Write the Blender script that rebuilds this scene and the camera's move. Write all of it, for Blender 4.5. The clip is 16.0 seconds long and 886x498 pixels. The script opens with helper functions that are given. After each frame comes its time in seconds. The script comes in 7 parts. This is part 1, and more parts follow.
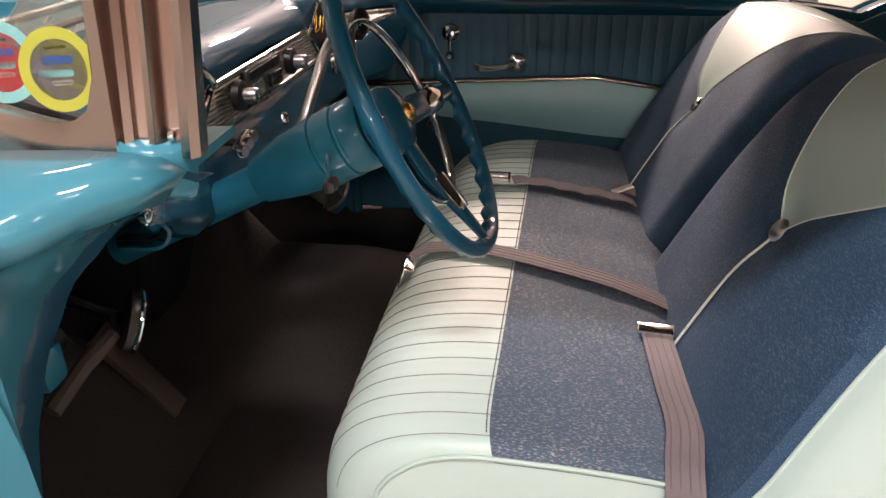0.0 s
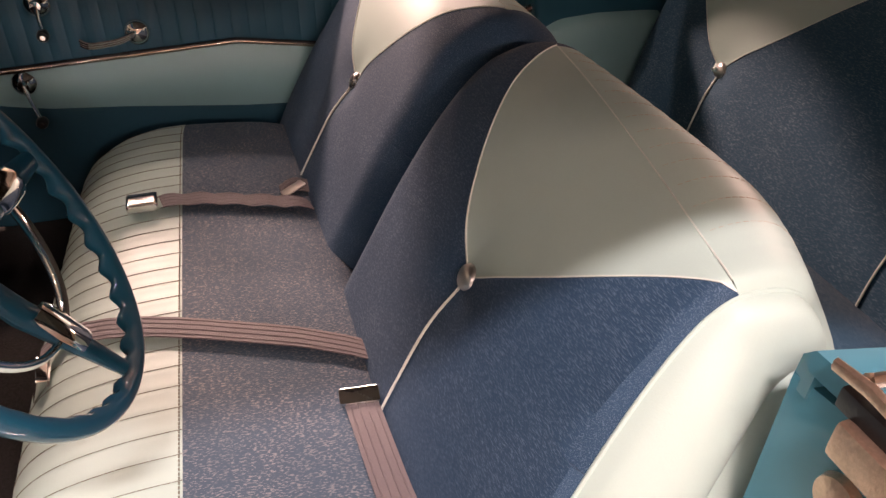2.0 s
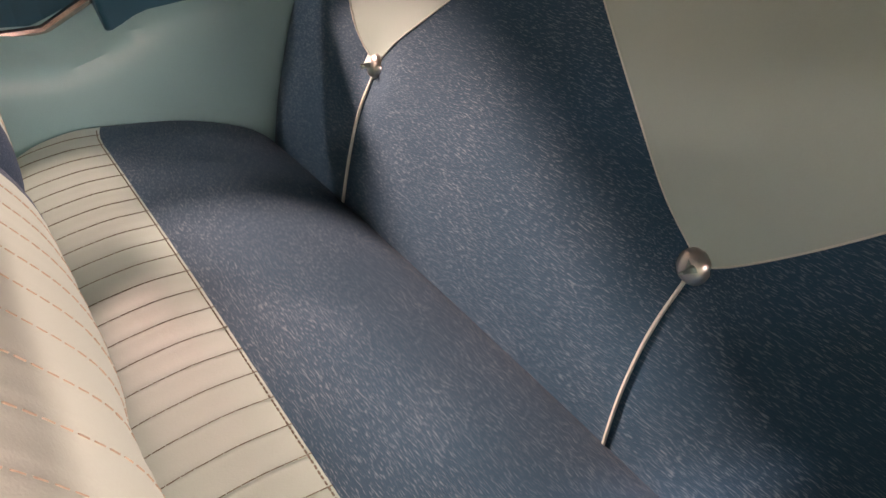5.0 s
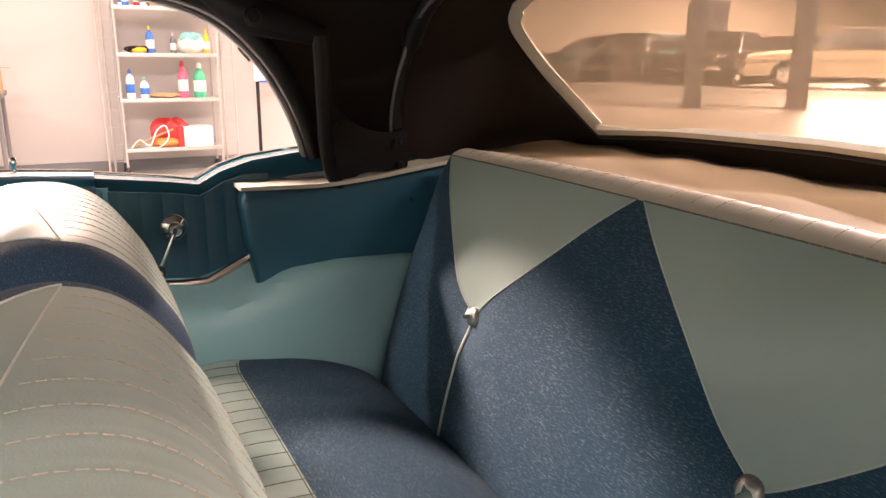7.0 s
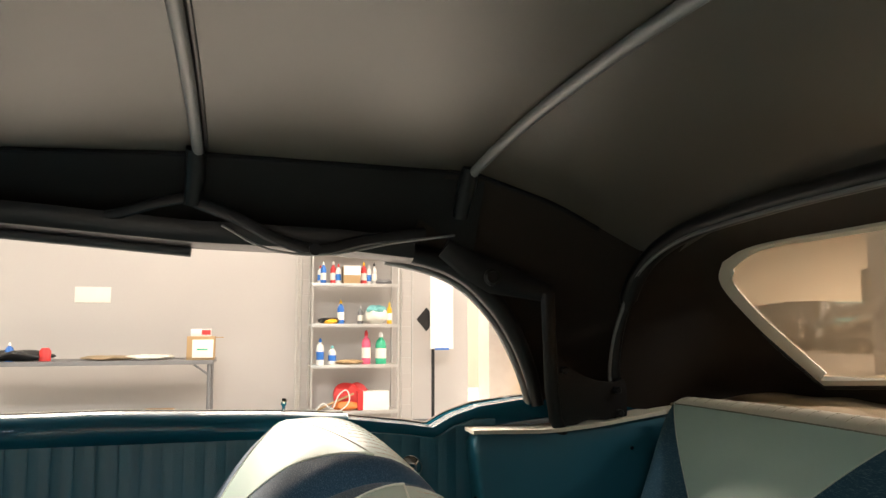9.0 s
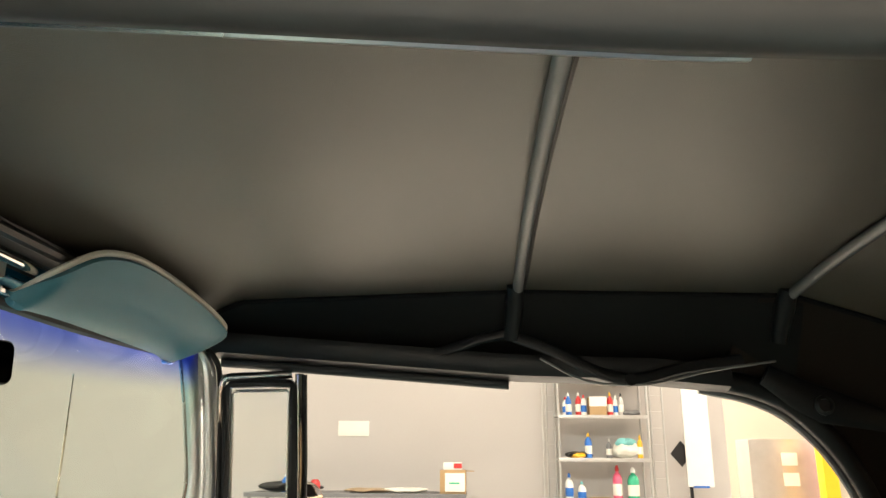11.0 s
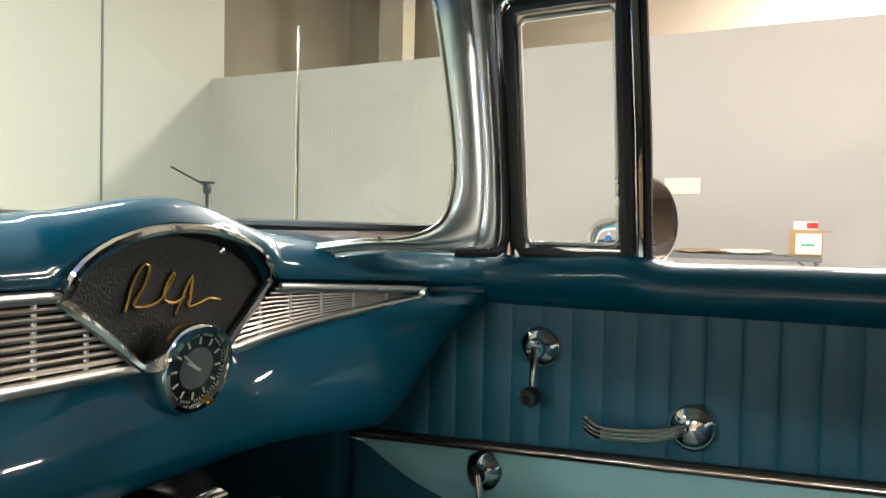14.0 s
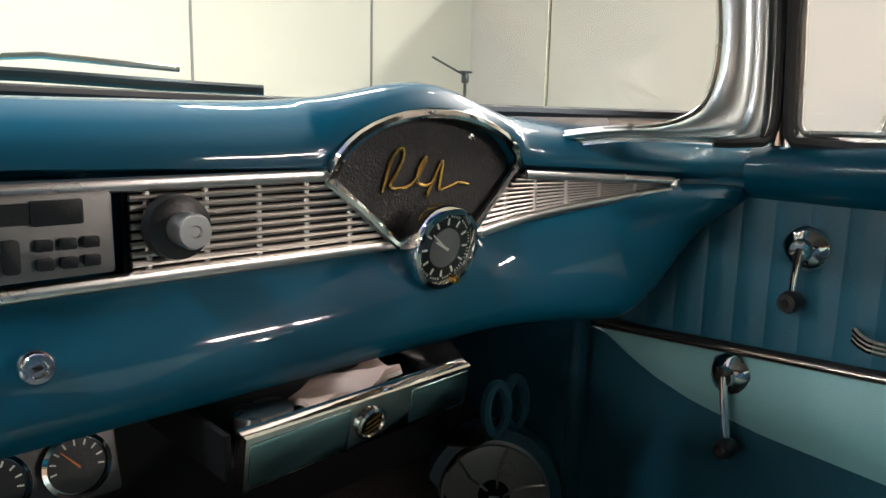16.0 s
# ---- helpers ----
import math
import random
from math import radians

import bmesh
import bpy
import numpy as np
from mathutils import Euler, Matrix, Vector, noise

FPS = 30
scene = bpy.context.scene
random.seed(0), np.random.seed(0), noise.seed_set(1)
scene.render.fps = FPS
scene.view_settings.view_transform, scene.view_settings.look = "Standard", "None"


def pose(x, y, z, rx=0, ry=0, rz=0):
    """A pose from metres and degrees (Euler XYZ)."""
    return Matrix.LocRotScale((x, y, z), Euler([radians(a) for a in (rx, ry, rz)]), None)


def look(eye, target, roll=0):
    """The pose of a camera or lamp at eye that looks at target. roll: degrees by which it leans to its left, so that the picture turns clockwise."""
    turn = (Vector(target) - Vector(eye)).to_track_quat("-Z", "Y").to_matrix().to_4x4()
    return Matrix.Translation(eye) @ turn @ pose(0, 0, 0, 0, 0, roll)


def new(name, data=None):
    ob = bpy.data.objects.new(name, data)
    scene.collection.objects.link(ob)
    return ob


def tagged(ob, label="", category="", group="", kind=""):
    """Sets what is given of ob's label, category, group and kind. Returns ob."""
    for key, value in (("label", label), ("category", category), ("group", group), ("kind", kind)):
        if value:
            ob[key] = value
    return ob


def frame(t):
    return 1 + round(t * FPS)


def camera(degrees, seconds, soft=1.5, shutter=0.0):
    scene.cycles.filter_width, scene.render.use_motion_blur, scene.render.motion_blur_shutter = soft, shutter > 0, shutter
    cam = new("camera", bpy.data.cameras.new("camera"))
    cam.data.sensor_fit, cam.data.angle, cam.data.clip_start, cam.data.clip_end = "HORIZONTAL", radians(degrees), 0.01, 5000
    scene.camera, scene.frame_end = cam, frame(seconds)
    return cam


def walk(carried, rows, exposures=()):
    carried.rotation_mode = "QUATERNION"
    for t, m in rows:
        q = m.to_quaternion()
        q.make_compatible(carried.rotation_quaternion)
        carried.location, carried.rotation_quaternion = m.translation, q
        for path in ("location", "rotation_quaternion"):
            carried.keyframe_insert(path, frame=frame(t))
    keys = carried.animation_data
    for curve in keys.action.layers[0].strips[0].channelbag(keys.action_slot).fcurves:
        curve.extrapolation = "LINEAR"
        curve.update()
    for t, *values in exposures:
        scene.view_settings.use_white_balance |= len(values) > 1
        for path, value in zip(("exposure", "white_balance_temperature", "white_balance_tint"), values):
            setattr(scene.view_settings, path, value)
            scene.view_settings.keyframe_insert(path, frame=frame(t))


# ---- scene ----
cam = camera(62.0, 16.0)
PATH = [
    (0, (-1.329, 0.146, 1.22), (0.448, 0.388, 0.336), -0.5),
    (0.5, (-1.272, 0.203, 1.285), (0.479, 0.189, 0.318), -0.1),
    (1, (-1.229, 0.228, 1.338), (0.464, 0.019, 0.293), 0.4),
    (1.5, (-1.142, 0.182, 1.364), (0.484, -0.187, 0.26), 0.8),
    (2, (-1.032, 0.074, 1.353), (0.515, -0.45, 0.199), 1.3),
    (2.5, (-0.92, -0.086, 1.313), (0.534, -0.761, 0.116), 1.9),
    (3, (-0.824, -0.222, 1.256), (0.524, -1.034, 0.021), 2.4),
    (3.2, (-0.786, -0.257, 1.241), (0.517, -1.116, -0.009), 2.8),
    (5.3, (-0.619, -0.526, 1.132), (0.744, -1.481, 0.023), 1.3),
    (5.5, (-0.627, -0.519, 1.138), (0.763, -1.482, 0.07), 1.4),
    (6, (-0.666, -0.504, 1.153), (0.832, -1.46, 0.235), 1.0),
    (6.5, (-0.711, -0.473, 1.166), (0.905, -1.401, 0.44), 0.7),
    (7, (-0.764, -0.432, 1.168), (0.961, -1.309, 0.664), 0.5),
    (7.5, (-0.795, -0.395, 1.155), (1.01, -1.212, 0.883), 0.3),
    (8, (-0.811, -0.361, 1.14), (1.051, -1.088, 1.082), -0.0),
    (8.2, (-0.813, -0.347, 1.137), (1.063, -1.041, 1.15), 0.1),
    (10.3, (-0.827, -0.126, 1.128), (1.100, -0.314, 1.634), 0.0),
    (10.5, (-0.831, -0.118, 1.130), (1.098, -0.224, 1.649), 0.0),
    (11, (-0.843, -0.080, 1.125), (1.076, 0.007, 1.682), 0.4),
    (11.5, (-0.812, -0.043, 1.104), (1.090, 0.238, 1.654), 0.8),
    (12, (-0.737, -0.009, 1.051), (1.148, 0.452, 1.537), 1.4),
    (12.5, (-0.597, 0.032, 1.001), (1.273, 0.642, 1.361), 1.5),
    (13, (-0.450, 0.065, 0.997), (1.404, 0.782, 1.220), 1.4),
    (13.5, (-0.289, 0.091, 1.003), (1.543, 0.890, 1.088), 1.1),
    (14, (-0.150, 0.098, 1.003), (1.637, 0.992, 0.950), 1.2),
    (14.5, (-0.063, 0.119, 1.004), (1.647, 1.138, 0.822), 1.6),
    (15, (-0.053, 0.132, 0.994), (1.561, 1.286, 0.713), 1.8),
    (15.5, (-0.086, 0.122, 0.991), (1.421, 1.395, 0.662), 1.7),
    (16, (-0.140, 0.095, 0.999), (1.231, 1.506, 0.638), 1.4),
]
EXPOSURES = ((0, -0.45, 6900, 24), (0.6, -0.38, 7300, 30), (2.0, -0.18, 7700, 37), (2.4, -0.22, 7700, 38), (3.2, -0.15, 7600, 34), (5.3, 1.1, 7700, 38), (6.5, 0.95, 7400, 32), (8.2, 0.56, 6500, 12), (10.3, 0.35, 6500, 0), (12.0, 0.35, 6900, 8), (12.5, 0.38, 6600, 18), (13.2, 0.33, 6100, 4), (14.0, 0.3, 6000, 0), (16.0, 0.46, 6000, 6))
walk(cam, [(t, look(eye, to, roll)) for t, eye, to, roll in PATH], EXPOSURES)

# ---- world and lamps ----
world = bpy.data.worlds.new("world")
world.use_nodes = True
world.node_tree.nodes["Background"].inputs[0].default_value = (0.9, 0.86, 0.8, 1)
world.node_tree.nodes["Background"].inputs[1].default_value = 0.012
scene.world = world


def area_lamp(x, y, z, sx, sy, watts, colour=(1.0, 0.92, 0.83), tilt=0):
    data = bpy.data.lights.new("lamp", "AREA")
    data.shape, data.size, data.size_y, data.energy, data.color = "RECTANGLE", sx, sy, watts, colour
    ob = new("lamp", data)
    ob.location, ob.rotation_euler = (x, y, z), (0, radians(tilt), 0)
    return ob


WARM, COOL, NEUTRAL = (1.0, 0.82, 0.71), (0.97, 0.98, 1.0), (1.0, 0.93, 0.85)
# Unseen lamps without fixtures, placed, tilted and tinted to shape the cabin's light.
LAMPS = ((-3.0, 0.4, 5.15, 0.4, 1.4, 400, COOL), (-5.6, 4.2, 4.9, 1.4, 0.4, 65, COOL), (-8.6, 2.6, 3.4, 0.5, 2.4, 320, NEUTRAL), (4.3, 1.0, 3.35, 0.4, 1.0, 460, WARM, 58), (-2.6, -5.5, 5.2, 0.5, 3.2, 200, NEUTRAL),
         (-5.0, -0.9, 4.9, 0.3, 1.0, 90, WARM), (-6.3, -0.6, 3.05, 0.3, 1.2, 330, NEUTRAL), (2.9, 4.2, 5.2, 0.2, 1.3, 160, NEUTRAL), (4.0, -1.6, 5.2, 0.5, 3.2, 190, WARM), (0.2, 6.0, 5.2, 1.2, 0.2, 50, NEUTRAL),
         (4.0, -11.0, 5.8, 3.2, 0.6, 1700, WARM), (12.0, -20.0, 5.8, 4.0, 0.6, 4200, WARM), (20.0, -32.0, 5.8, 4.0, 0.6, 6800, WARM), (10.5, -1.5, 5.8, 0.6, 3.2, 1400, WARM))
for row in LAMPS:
    area_lamp(*row)


# ---- materials ----
def material(name, colour, rough=0.5, metal=0.0, vary=0.12, scale=6.0, grain=0.06, grain_scale=220.0, bump=0.15, coat=0.0, spec=0.5, stretch=(1, 1, 1)):
    """Colour varied at two scales, with a fine relief."""
    m = bpy.data.materials.new(name)
    m.use_nodes = True
    nt = m.node_tree
    b = nt.nodes["Principled BSDF"]
    tc = nt.nodes.new("ShaderNodeTexCoord")
    mp = nt.nodes.new("ShaderNodeMapping")
    mp.inputs["Scale"].default_value = stretch
    nt.links.new(tc.outputs["Object"], mp.inputs["Vector"])
    big, fine = nt.nodes.new("ShaderNodeTexNoise"), nt.nodes.new("ShaderNodeTexNoise")
    big.inputs["Scale"].default_value, fine.inputs["Scale"].default_value = scale, grain_scale
    big.inputs["Detail"].default_value, fine.inputs["Detail"].default_value = 4, 2
    nt.links.new(tc.outputs["Object"], big.inputs["Vector"])
    nt.links.new(mp.outputs["Vector"], fine.inputs["Vector"])
    add = nt.nodes.new("ShaderNodeMath")
    add.operation = "MULTIPLY_ADD"
    nt.links.new(big.outputs["Fac"], add.inputs[0])
    add.inputs[1].default_value = 2 * vary
    add.inputs[2].default_value = 1 - vary
    add2 = nt.nodes.new("ShaderNodeMath")
    add2.operation = "MULTIPLY_ADD"
    nt.links.new(fine.outputs["Fac"], add2.inputs[0])
    add2.inputs[1].default_value = 2 * grain
    nt.links.new(add.outputs[0], add2.inputs[2])
    sub = nt.nodes.new("ShaderNodeMath")
    sub.operation = "SUBTRACT"
    nt.links.new(add2.outputs[0], sub.inputs[0])
    sub.inputs[1].default_value = grain
    mul = nt.nodes.new("ShaderNodeVectorMath")
    mul.operation = "SCALE"
    mul.inputs[0].default_value = colour
    nt.links.new(sub.outputs[0], mul.inputs["Scale"])
    nt.links.new(mul.outputs[0], b.inputs["Base Color"])
    rr = nt.nodes.new("ShaderNodeMath")
    rr.operation = "MULTIPLY_ADD"
    nt.links.new(big.outputs["Fac"], rr.inputs[0])
    rr.inputs[1].default_value, rr.inputs[2].default_value = 0.25 * rough, 0.875 * rough
    nt.links.new(rr.outputs[0], b.inputs["Roughness"])
    b.inputs["Metallic"].default_value = metal
    b.inputs["Specular IOR Level"].default_value = spec
    b.inputs["Coat Weight"].default_value = coat
    b.inputs["Coat Roughness"].default_value = 0.04
    b.inputs["Coat IOR"].default_value = 1.36
    if bump:
        bp = nt.nodes.new("ShaderNodeBump")
        bp.inputs["Strength"].default_value, bp.inputs["Distance"].default_value = bump, 0.002
        nt.links.new(fine.outputs["Fac"], bp.inputs["Height"])
        nt.links.new(bp.outputs["Normal"], b.inputs["Normal"])
    return m


def woven(name, dark, light, fleck=(70, 420, 420), amount=0.60):
    """Woven cloth: a dark ground with pale dashes of thread."""
    m = bpy.data.materials.new(name)
    m.use_nodes = True
    nt = m.node_tree
    b = nt.nodes["Principled BSDF"]
    tc, mp = nt.nodes.new("ShaderNodeTexCoord"), nt.nodes.new("ShaderNodeMapping")
    mp.inputs["Scale"].default_value = fleck
    nt.links.new(tc.outputs["Object"], mp.inputs["Vector"])
    n1, n2 = nt.nodes.new("ShaderNodeTexNoise"), nt.nodes.new("ShaderNodeTexNoise")
    n1.inputs["Scale"].default_value, n1.inputs["Detail"].default_value = 1.0, 2
    nt.links.new(mp.outputs["Vector"], n1.inputs["Vector"])
    n2.inputs["Scale"].default_value, n2.inputs["Detail"].default_value = 9.0, 5
    nt.links.new(tc.outputs["Object"], n2.inputs["Vector"])
    ramp = nt.nodes.new("ShaderNodeMapRange")
    ramp.inputs["From Min"].default_value, ramp.inputs["From Max"].default_value = amount, amount + 0.10
    nt.links.new(n1.outputs["Fac"], ramp.inputs["Value"])
    wear = nt.nodes.new("ShaderNodeMath")
    wear.operation = "MULTIPLY"
    nt.links.new(ramp.outputs[0], wear.inputs[0])
    nt.links.new(n2.outputs["Fac"], wear.inputs[1])
    rub, total = nt.nodes.new("ShaderNodeMapRange"), nt.nodes.new("ShaderNodeMath")
    rub.inputs["From Min"].default_value, rub.inputs["From Max"].default_value, rub.inputs["To Max"].default_value = 0.48, 0.75, 0.06
    nt.links.new(n2.outputs["Fac"], rub.inputs["Value"])
    total.operation = "ADD"
    nt.links.new(wear.outputs[0], total.inputs[0])
    nt.links.new(rub.outputs[0], total.inputs[1])
    mix = nt.nodes.new("ShaderNodeMix")
    mix.data_type = "RGBA"
    mix.inputs["A"].default_value, mix.inputs["B"].default_value = (*dark, 1), (*light, 1)
    nt.links.new(total.outputs[0], mix.inputs["Factor"])
    nt.links.new(mix.outputs["Result"], b.inputs["Base Color"])
    b.inputs["Roughness"].default_value = 0.75
    b.inputs["Specular IOR Level"].default_value = 0.35
    b.inputs["Sheen Weight"].default_value = 0.04
    bp = nt.nodes.new("ShaderNodeBump")
    bp.inputs["Strength"].default_value, bp.inputs["Distance"].default_value = 0.5, 0.002
    nt.links.new(n1.outputs["Fac"], bp.inputs["Height"])
    nt.links.new(bp.outputs["Normal"], b.inputs["Normal"])
    return m


def glass(name, tint=(0.96, 0.98, 0.97), band=None, haze=0.0):
    """A clear pane: it lets light through and shines by Fresnel; band: a tinted strip from z0 to z1."""
    m = bpy.data.materials.new(name)
    m.use_nodes = True
    nt = m.node_tree
    nt.nodes.clear()
    out, tr, gl = (nt.nodes.new("ShaderNode" + k) for k in ("OutputMaterial", "BsdfTransparent", "BsdfGlossy"))
    gl.inputs["Roughness"].default_value = 0.02
    tr.inputs["Color"].default_value = (*tint, 1)
    lw, mix = nt.nodes.new("ShaderNodeLayerWeight"), nt.nodes.new("ShaderNodeMixShader")
    pw, fr = nt.nodes.new("ShaderNodeMath"), nt.nodes.new("ShaderNodeMath")
    pw.operation, fr.operation = "POWER", "MULTIPLY_ADD"
    pw.inputs[1].default_value, fr.inputs[1].default_value, fr.inputs[2].default_value = 4.0, 0.5, 0.03
    nt.links.new(lw.outputs["Facing"], pw.inputs[0])
    nt.links.new(pw.outputs[0], fr.inputs[0])
    nt.links.new(fr.outputs[0], mix.inputs[0])
    nt.links.new(tr.outputs[0], mix.inputs[1])
    nt.links.new(gl.outputs[0], mix.inputs[2])
    last = mix
    if band:
        tc, sp, rg = (nt.nodes.new("ShaderNode" + k) for k in ("TexCoord", "SeparateXYZ", "MapRange"))
        nt.links.new(tc.outputs["Object"], sp.inputs[0])
        nt.links.new(sp.outputs["Z"], rg.inputs["Value"])
        rg.inputs["From Min"].default_value, rg.inputs["From Max"].default_value = band[0], band[1]
        rg.interpolation_type = "SMOOTHSTEP"
        cm = nt.nodes.new("ShaderNodeMix")
        cm.data_type = "RGBA"
        cm.inputs["A"].default_value, cm.inputs["B"].default_value = (*tint, 1), (0.34, 0.44, 0.95, 1)
        nt.links.new(rg.outputs[0], cm.inputs["Factor"])
        nt.links.new(cm.outputs["Result"], tr.inputs["Color"])
    if haze:
        df, mx = nt.nodes.new("ShaderNodeBsdfDiffuse"), nt.nodes.new("ShaderNodeMixShader")
        df.inputs["Color"].default_value = (0.8, 0.7, 0.58, 1)
        mx.inputs[0].default_value = haze
        nt.links.new(mix.outputs[0], mx.inputs[1])
        nt.links.new(df.outputs[0], mx.inputs[2])
        last = mx
    nt.links.new(last.outputs[0], out.inputs["Surface"])
    return m


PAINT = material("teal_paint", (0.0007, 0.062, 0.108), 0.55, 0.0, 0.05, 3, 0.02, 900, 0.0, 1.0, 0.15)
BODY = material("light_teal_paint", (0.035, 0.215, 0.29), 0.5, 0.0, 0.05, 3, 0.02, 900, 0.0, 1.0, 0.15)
VINYL = material("seafoam_vinyl", (0.41, 0.54, 0.495), 0.46, 0, 0.09, 5, 0.03, 600, 0.09)
CREAM = material("cream_vinyl", (0.62, 0.58, 0.49), 0.48, 0, 0.10, 6, 0.03, 600, 0.09)
AQUA = material("aqua_vinyl", (0.21, 0.41, 0.43), 0.4, 0, 0.06, 7, 0.03, 500, 0.2)
TEALV = material("teal_vinyl", (0.011, 0.082, 0.127), 0.38, 0, 0.08, 8, 0.05, 500, 0.25)
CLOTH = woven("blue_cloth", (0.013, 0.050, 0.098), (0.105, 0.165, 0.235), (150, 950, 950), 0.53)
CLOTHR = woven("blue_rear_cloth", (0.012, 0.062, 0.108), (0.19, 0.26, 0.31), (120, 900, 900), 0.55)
# The front cushion's cloth paler and pinker: warm light put into its colour.
CLOTHLIT = woven("lit_blue_cushion_cloth", (0.045, 0.080, 0.116), (0.36, 0.33, 0.33), (600, 180, 600), 0.54)
NAVYV = material("deep_teal_vinyl", (0.009, 0.062, 0.095), 0.6, 0, 0.1, 8, 0.05, 400, 0.2, 0, 0.3)
CHROME = material("chrome", (0.78, 0.77, 0.75), 0.07, 1.0, 0.04, 5, 0.02, 300, 0.02)
SATIN = material("satin_aluminium", (0.62, 0.60, 0.58), 0.28, 1.0, 0.06, 5, 0.04, 400, 0.05)
SLAT = material("bright_grille_bar", (0.78, 0.73, 0.69), 0.30, 1.0, 0.08, 8, 0.04, 400, 0.03)
# Slight teal tint: the paint mirrored in the pillar put into the colour.
BRIGHT = material("polished_stainless", (0.80, 0.86, 0.87), 0.34, 1.0, 0.06, 9, 0.03, 300, 0.03)
# Stainless dulled and tinted peach: warm reflections on the pillar put into the colour.
STAINLESS = material("stainless_trim", (0.44, 0.36, 0.32), 0.2, 1.0, 0.08, 6, 0.04, 400, 0.04)
RUBBER = material("black_rubber", (0.012, 0.012, 0.013), 0.55, 0, 0.1, 6, 0.08, 300, 0.2)
BLACK = material("black_plastic", (0.008, 0.008, 0.009), 0.35, 0, 0.1, 6, 0.05, 300, 0.1)
IRON = material("black_painted_steel", (0.008, 0.008, 0.009), 0.40, 0.0, 0.2, 7, 0.1, 150, 0.08, 0.0, 0.3)
BOWS = material("grey_bow_steel", (0.20, 0.20, 0.20), 0.45, 0.3, 0.2, 9, 0.08, 200, 0.2)
# Coarse mottling puts the lining's patches of sheen into its colour.
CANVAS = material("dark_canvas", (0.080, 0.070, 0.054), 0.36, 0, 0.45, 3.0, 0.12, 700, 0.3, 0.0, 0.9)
# Near-black copy of the canvas: shade on the side flaps put into the colour.
FLAP = material("shaded_canvas_flap", (0.006, 0.006, 0.006), 0.7, 0, 0.14, 3, 0.1, 500, 0.2, 0.0, 0.25)
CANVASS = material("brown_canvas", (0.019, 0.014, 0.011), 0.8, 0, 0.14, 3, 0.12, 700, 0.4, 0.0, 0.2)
BEIGE = material("beige_liner", (0.36, 0.27, 0.165), 0.6, 0, 0.08, 4, 0.04, 300, 0.25)
CARPET = material("dark_carpet", (0.027, 0.024, 0.023), 0.95, 0, 0.3, 5, 0.5, 260, 0.9, 0, 0.2)
WEB = material("mauve_webbing", (0.135, 0.11, 0.115), 0.5, 0, 0.08, 9, 0.14, 380, 0.5, 0, 0.5, (1, 4, 1))
PEDAL = material("worn_brown_rubber", (0.060, 0.042, 0.032), 0.6, 0, 0.3, 30, 0.15, 300, 0.4)
COLUMN = material("column_teal_paint", (0.003, 0.125, 0.195), 0.5, 0.0, 0.05, 3, 0.02, 900, 0.0, 1.0, 0.2)
# Plated steel with rust spots; its copper tone is a reflection put into colour.
COPPERY = material("coppery_rusty_steel", (0.62, 0.42, 0.31), 0.34, 0.9, 0.35, 40, 0.2, 300, 0.3)
# Chrome coloured like the dashboard's teal reflection in it.
REFLECTED = material("teal_reflection_chrome", (0.50, 0.74, 0.78), 0.16, 1.0, 0.12, 14, 0.03, 300, 0.02)
FELT = material("matt_black_felt", (0.010, 0.010, 0.011), 0.95, 0, 0.2, 12, 0.2, 400, 0.4, 0, 0.1)
THREAD = material("tan_thread", (0.44, 0.38, 0.29), 0.7, 0, 0.1, 20, 0.1, 900, 0)
DARKTHREAD = material("dark_seam", (0.20, 0.19, 0.15), 0.7, 0, 0.1, 20, 0.1, 900, 0)
PIPING = material("pale_piping", (0.62, 0.68, 0.62), 0.4, 0, 0.06, 20, 0.03, 400, 0.1)
GOLD = material("gold_plate", (0.75, 0.50, 0.16), 0.25, 1.0, 0.06, 20, 0.03, 300, 0.02)
MESH = material("black_speaker_mesh", (0.012, 0.012, 0.011), 0.5, 0, 0.1, 10, 0.3, 380, 0.9)
WALL = material("white_wall_paint", (0.485, 0.46, 0.44), 0.7, 0, 0.04, 0.8, 0.02, 60, 0.15)
WALLF = material("cream_wall_panel", (0.50, 0.49, 0.445), 0.7, 0, 0.05, 0.8, 0.02, 60, 0.15)
PEACH = material("peach_wall_paint", (0.62, 0.47, 0.38), 0.7, 0, 0.05, 0.8, 0.02, 60, 0.15)
UPPER = material("beige_upper_wall", (0.42, 0.37, 0.30), 0.8, 0, 0.08, 0.6, 0.03, 60, 0.2)
FLOOR = material("polished_concrete", (0.47, 0.45, 0.42), 0.28, 0, 0.25, 0.7, 0.06, 40, 0.05)
CEIL = material("grey_ceiling", (0.5, 0.48, 0.45), 0.8, 0, 0.1, 0.5, 0.03, 30, 0.1)
STEEL = material("zinc_steel", (0.55, 0.54, 0.52), 0.35, 0.7, 0.1, 8, 0.05, 200, 0.1)
GREYP = material("grey_paint", (0.16, 0.16, 0.165), 0.5, 0, 0.1, 6, 0.04, 200, 0.1)
CARD = material("cardboard", (0.42, 0.28, 0.14), 0.8, 0, 0.1, 8, 0.06, 120, 0.2)
WHITE = material("white_plastic", (0.78, 0.77, 0.74), 0.4, 0, 0.04, 8, 0.02, 200, 0.05)
RED = material("red_plastic", (0.55, 0.03, 0.03), 0.4, 0, 0.08, 8, 0.03, 200, 0.05)
ORANGE = material("orange_plastic", (0.75, 0.22, 0.05), 0.45, 0, 0.08, 8, 0.03, 200, 0.05)
BLUE = material("blue_plastic", (0.03, 0.16, 0.55), 0.4, 0, 0.08, 8, 0.03, 200, 0.05)
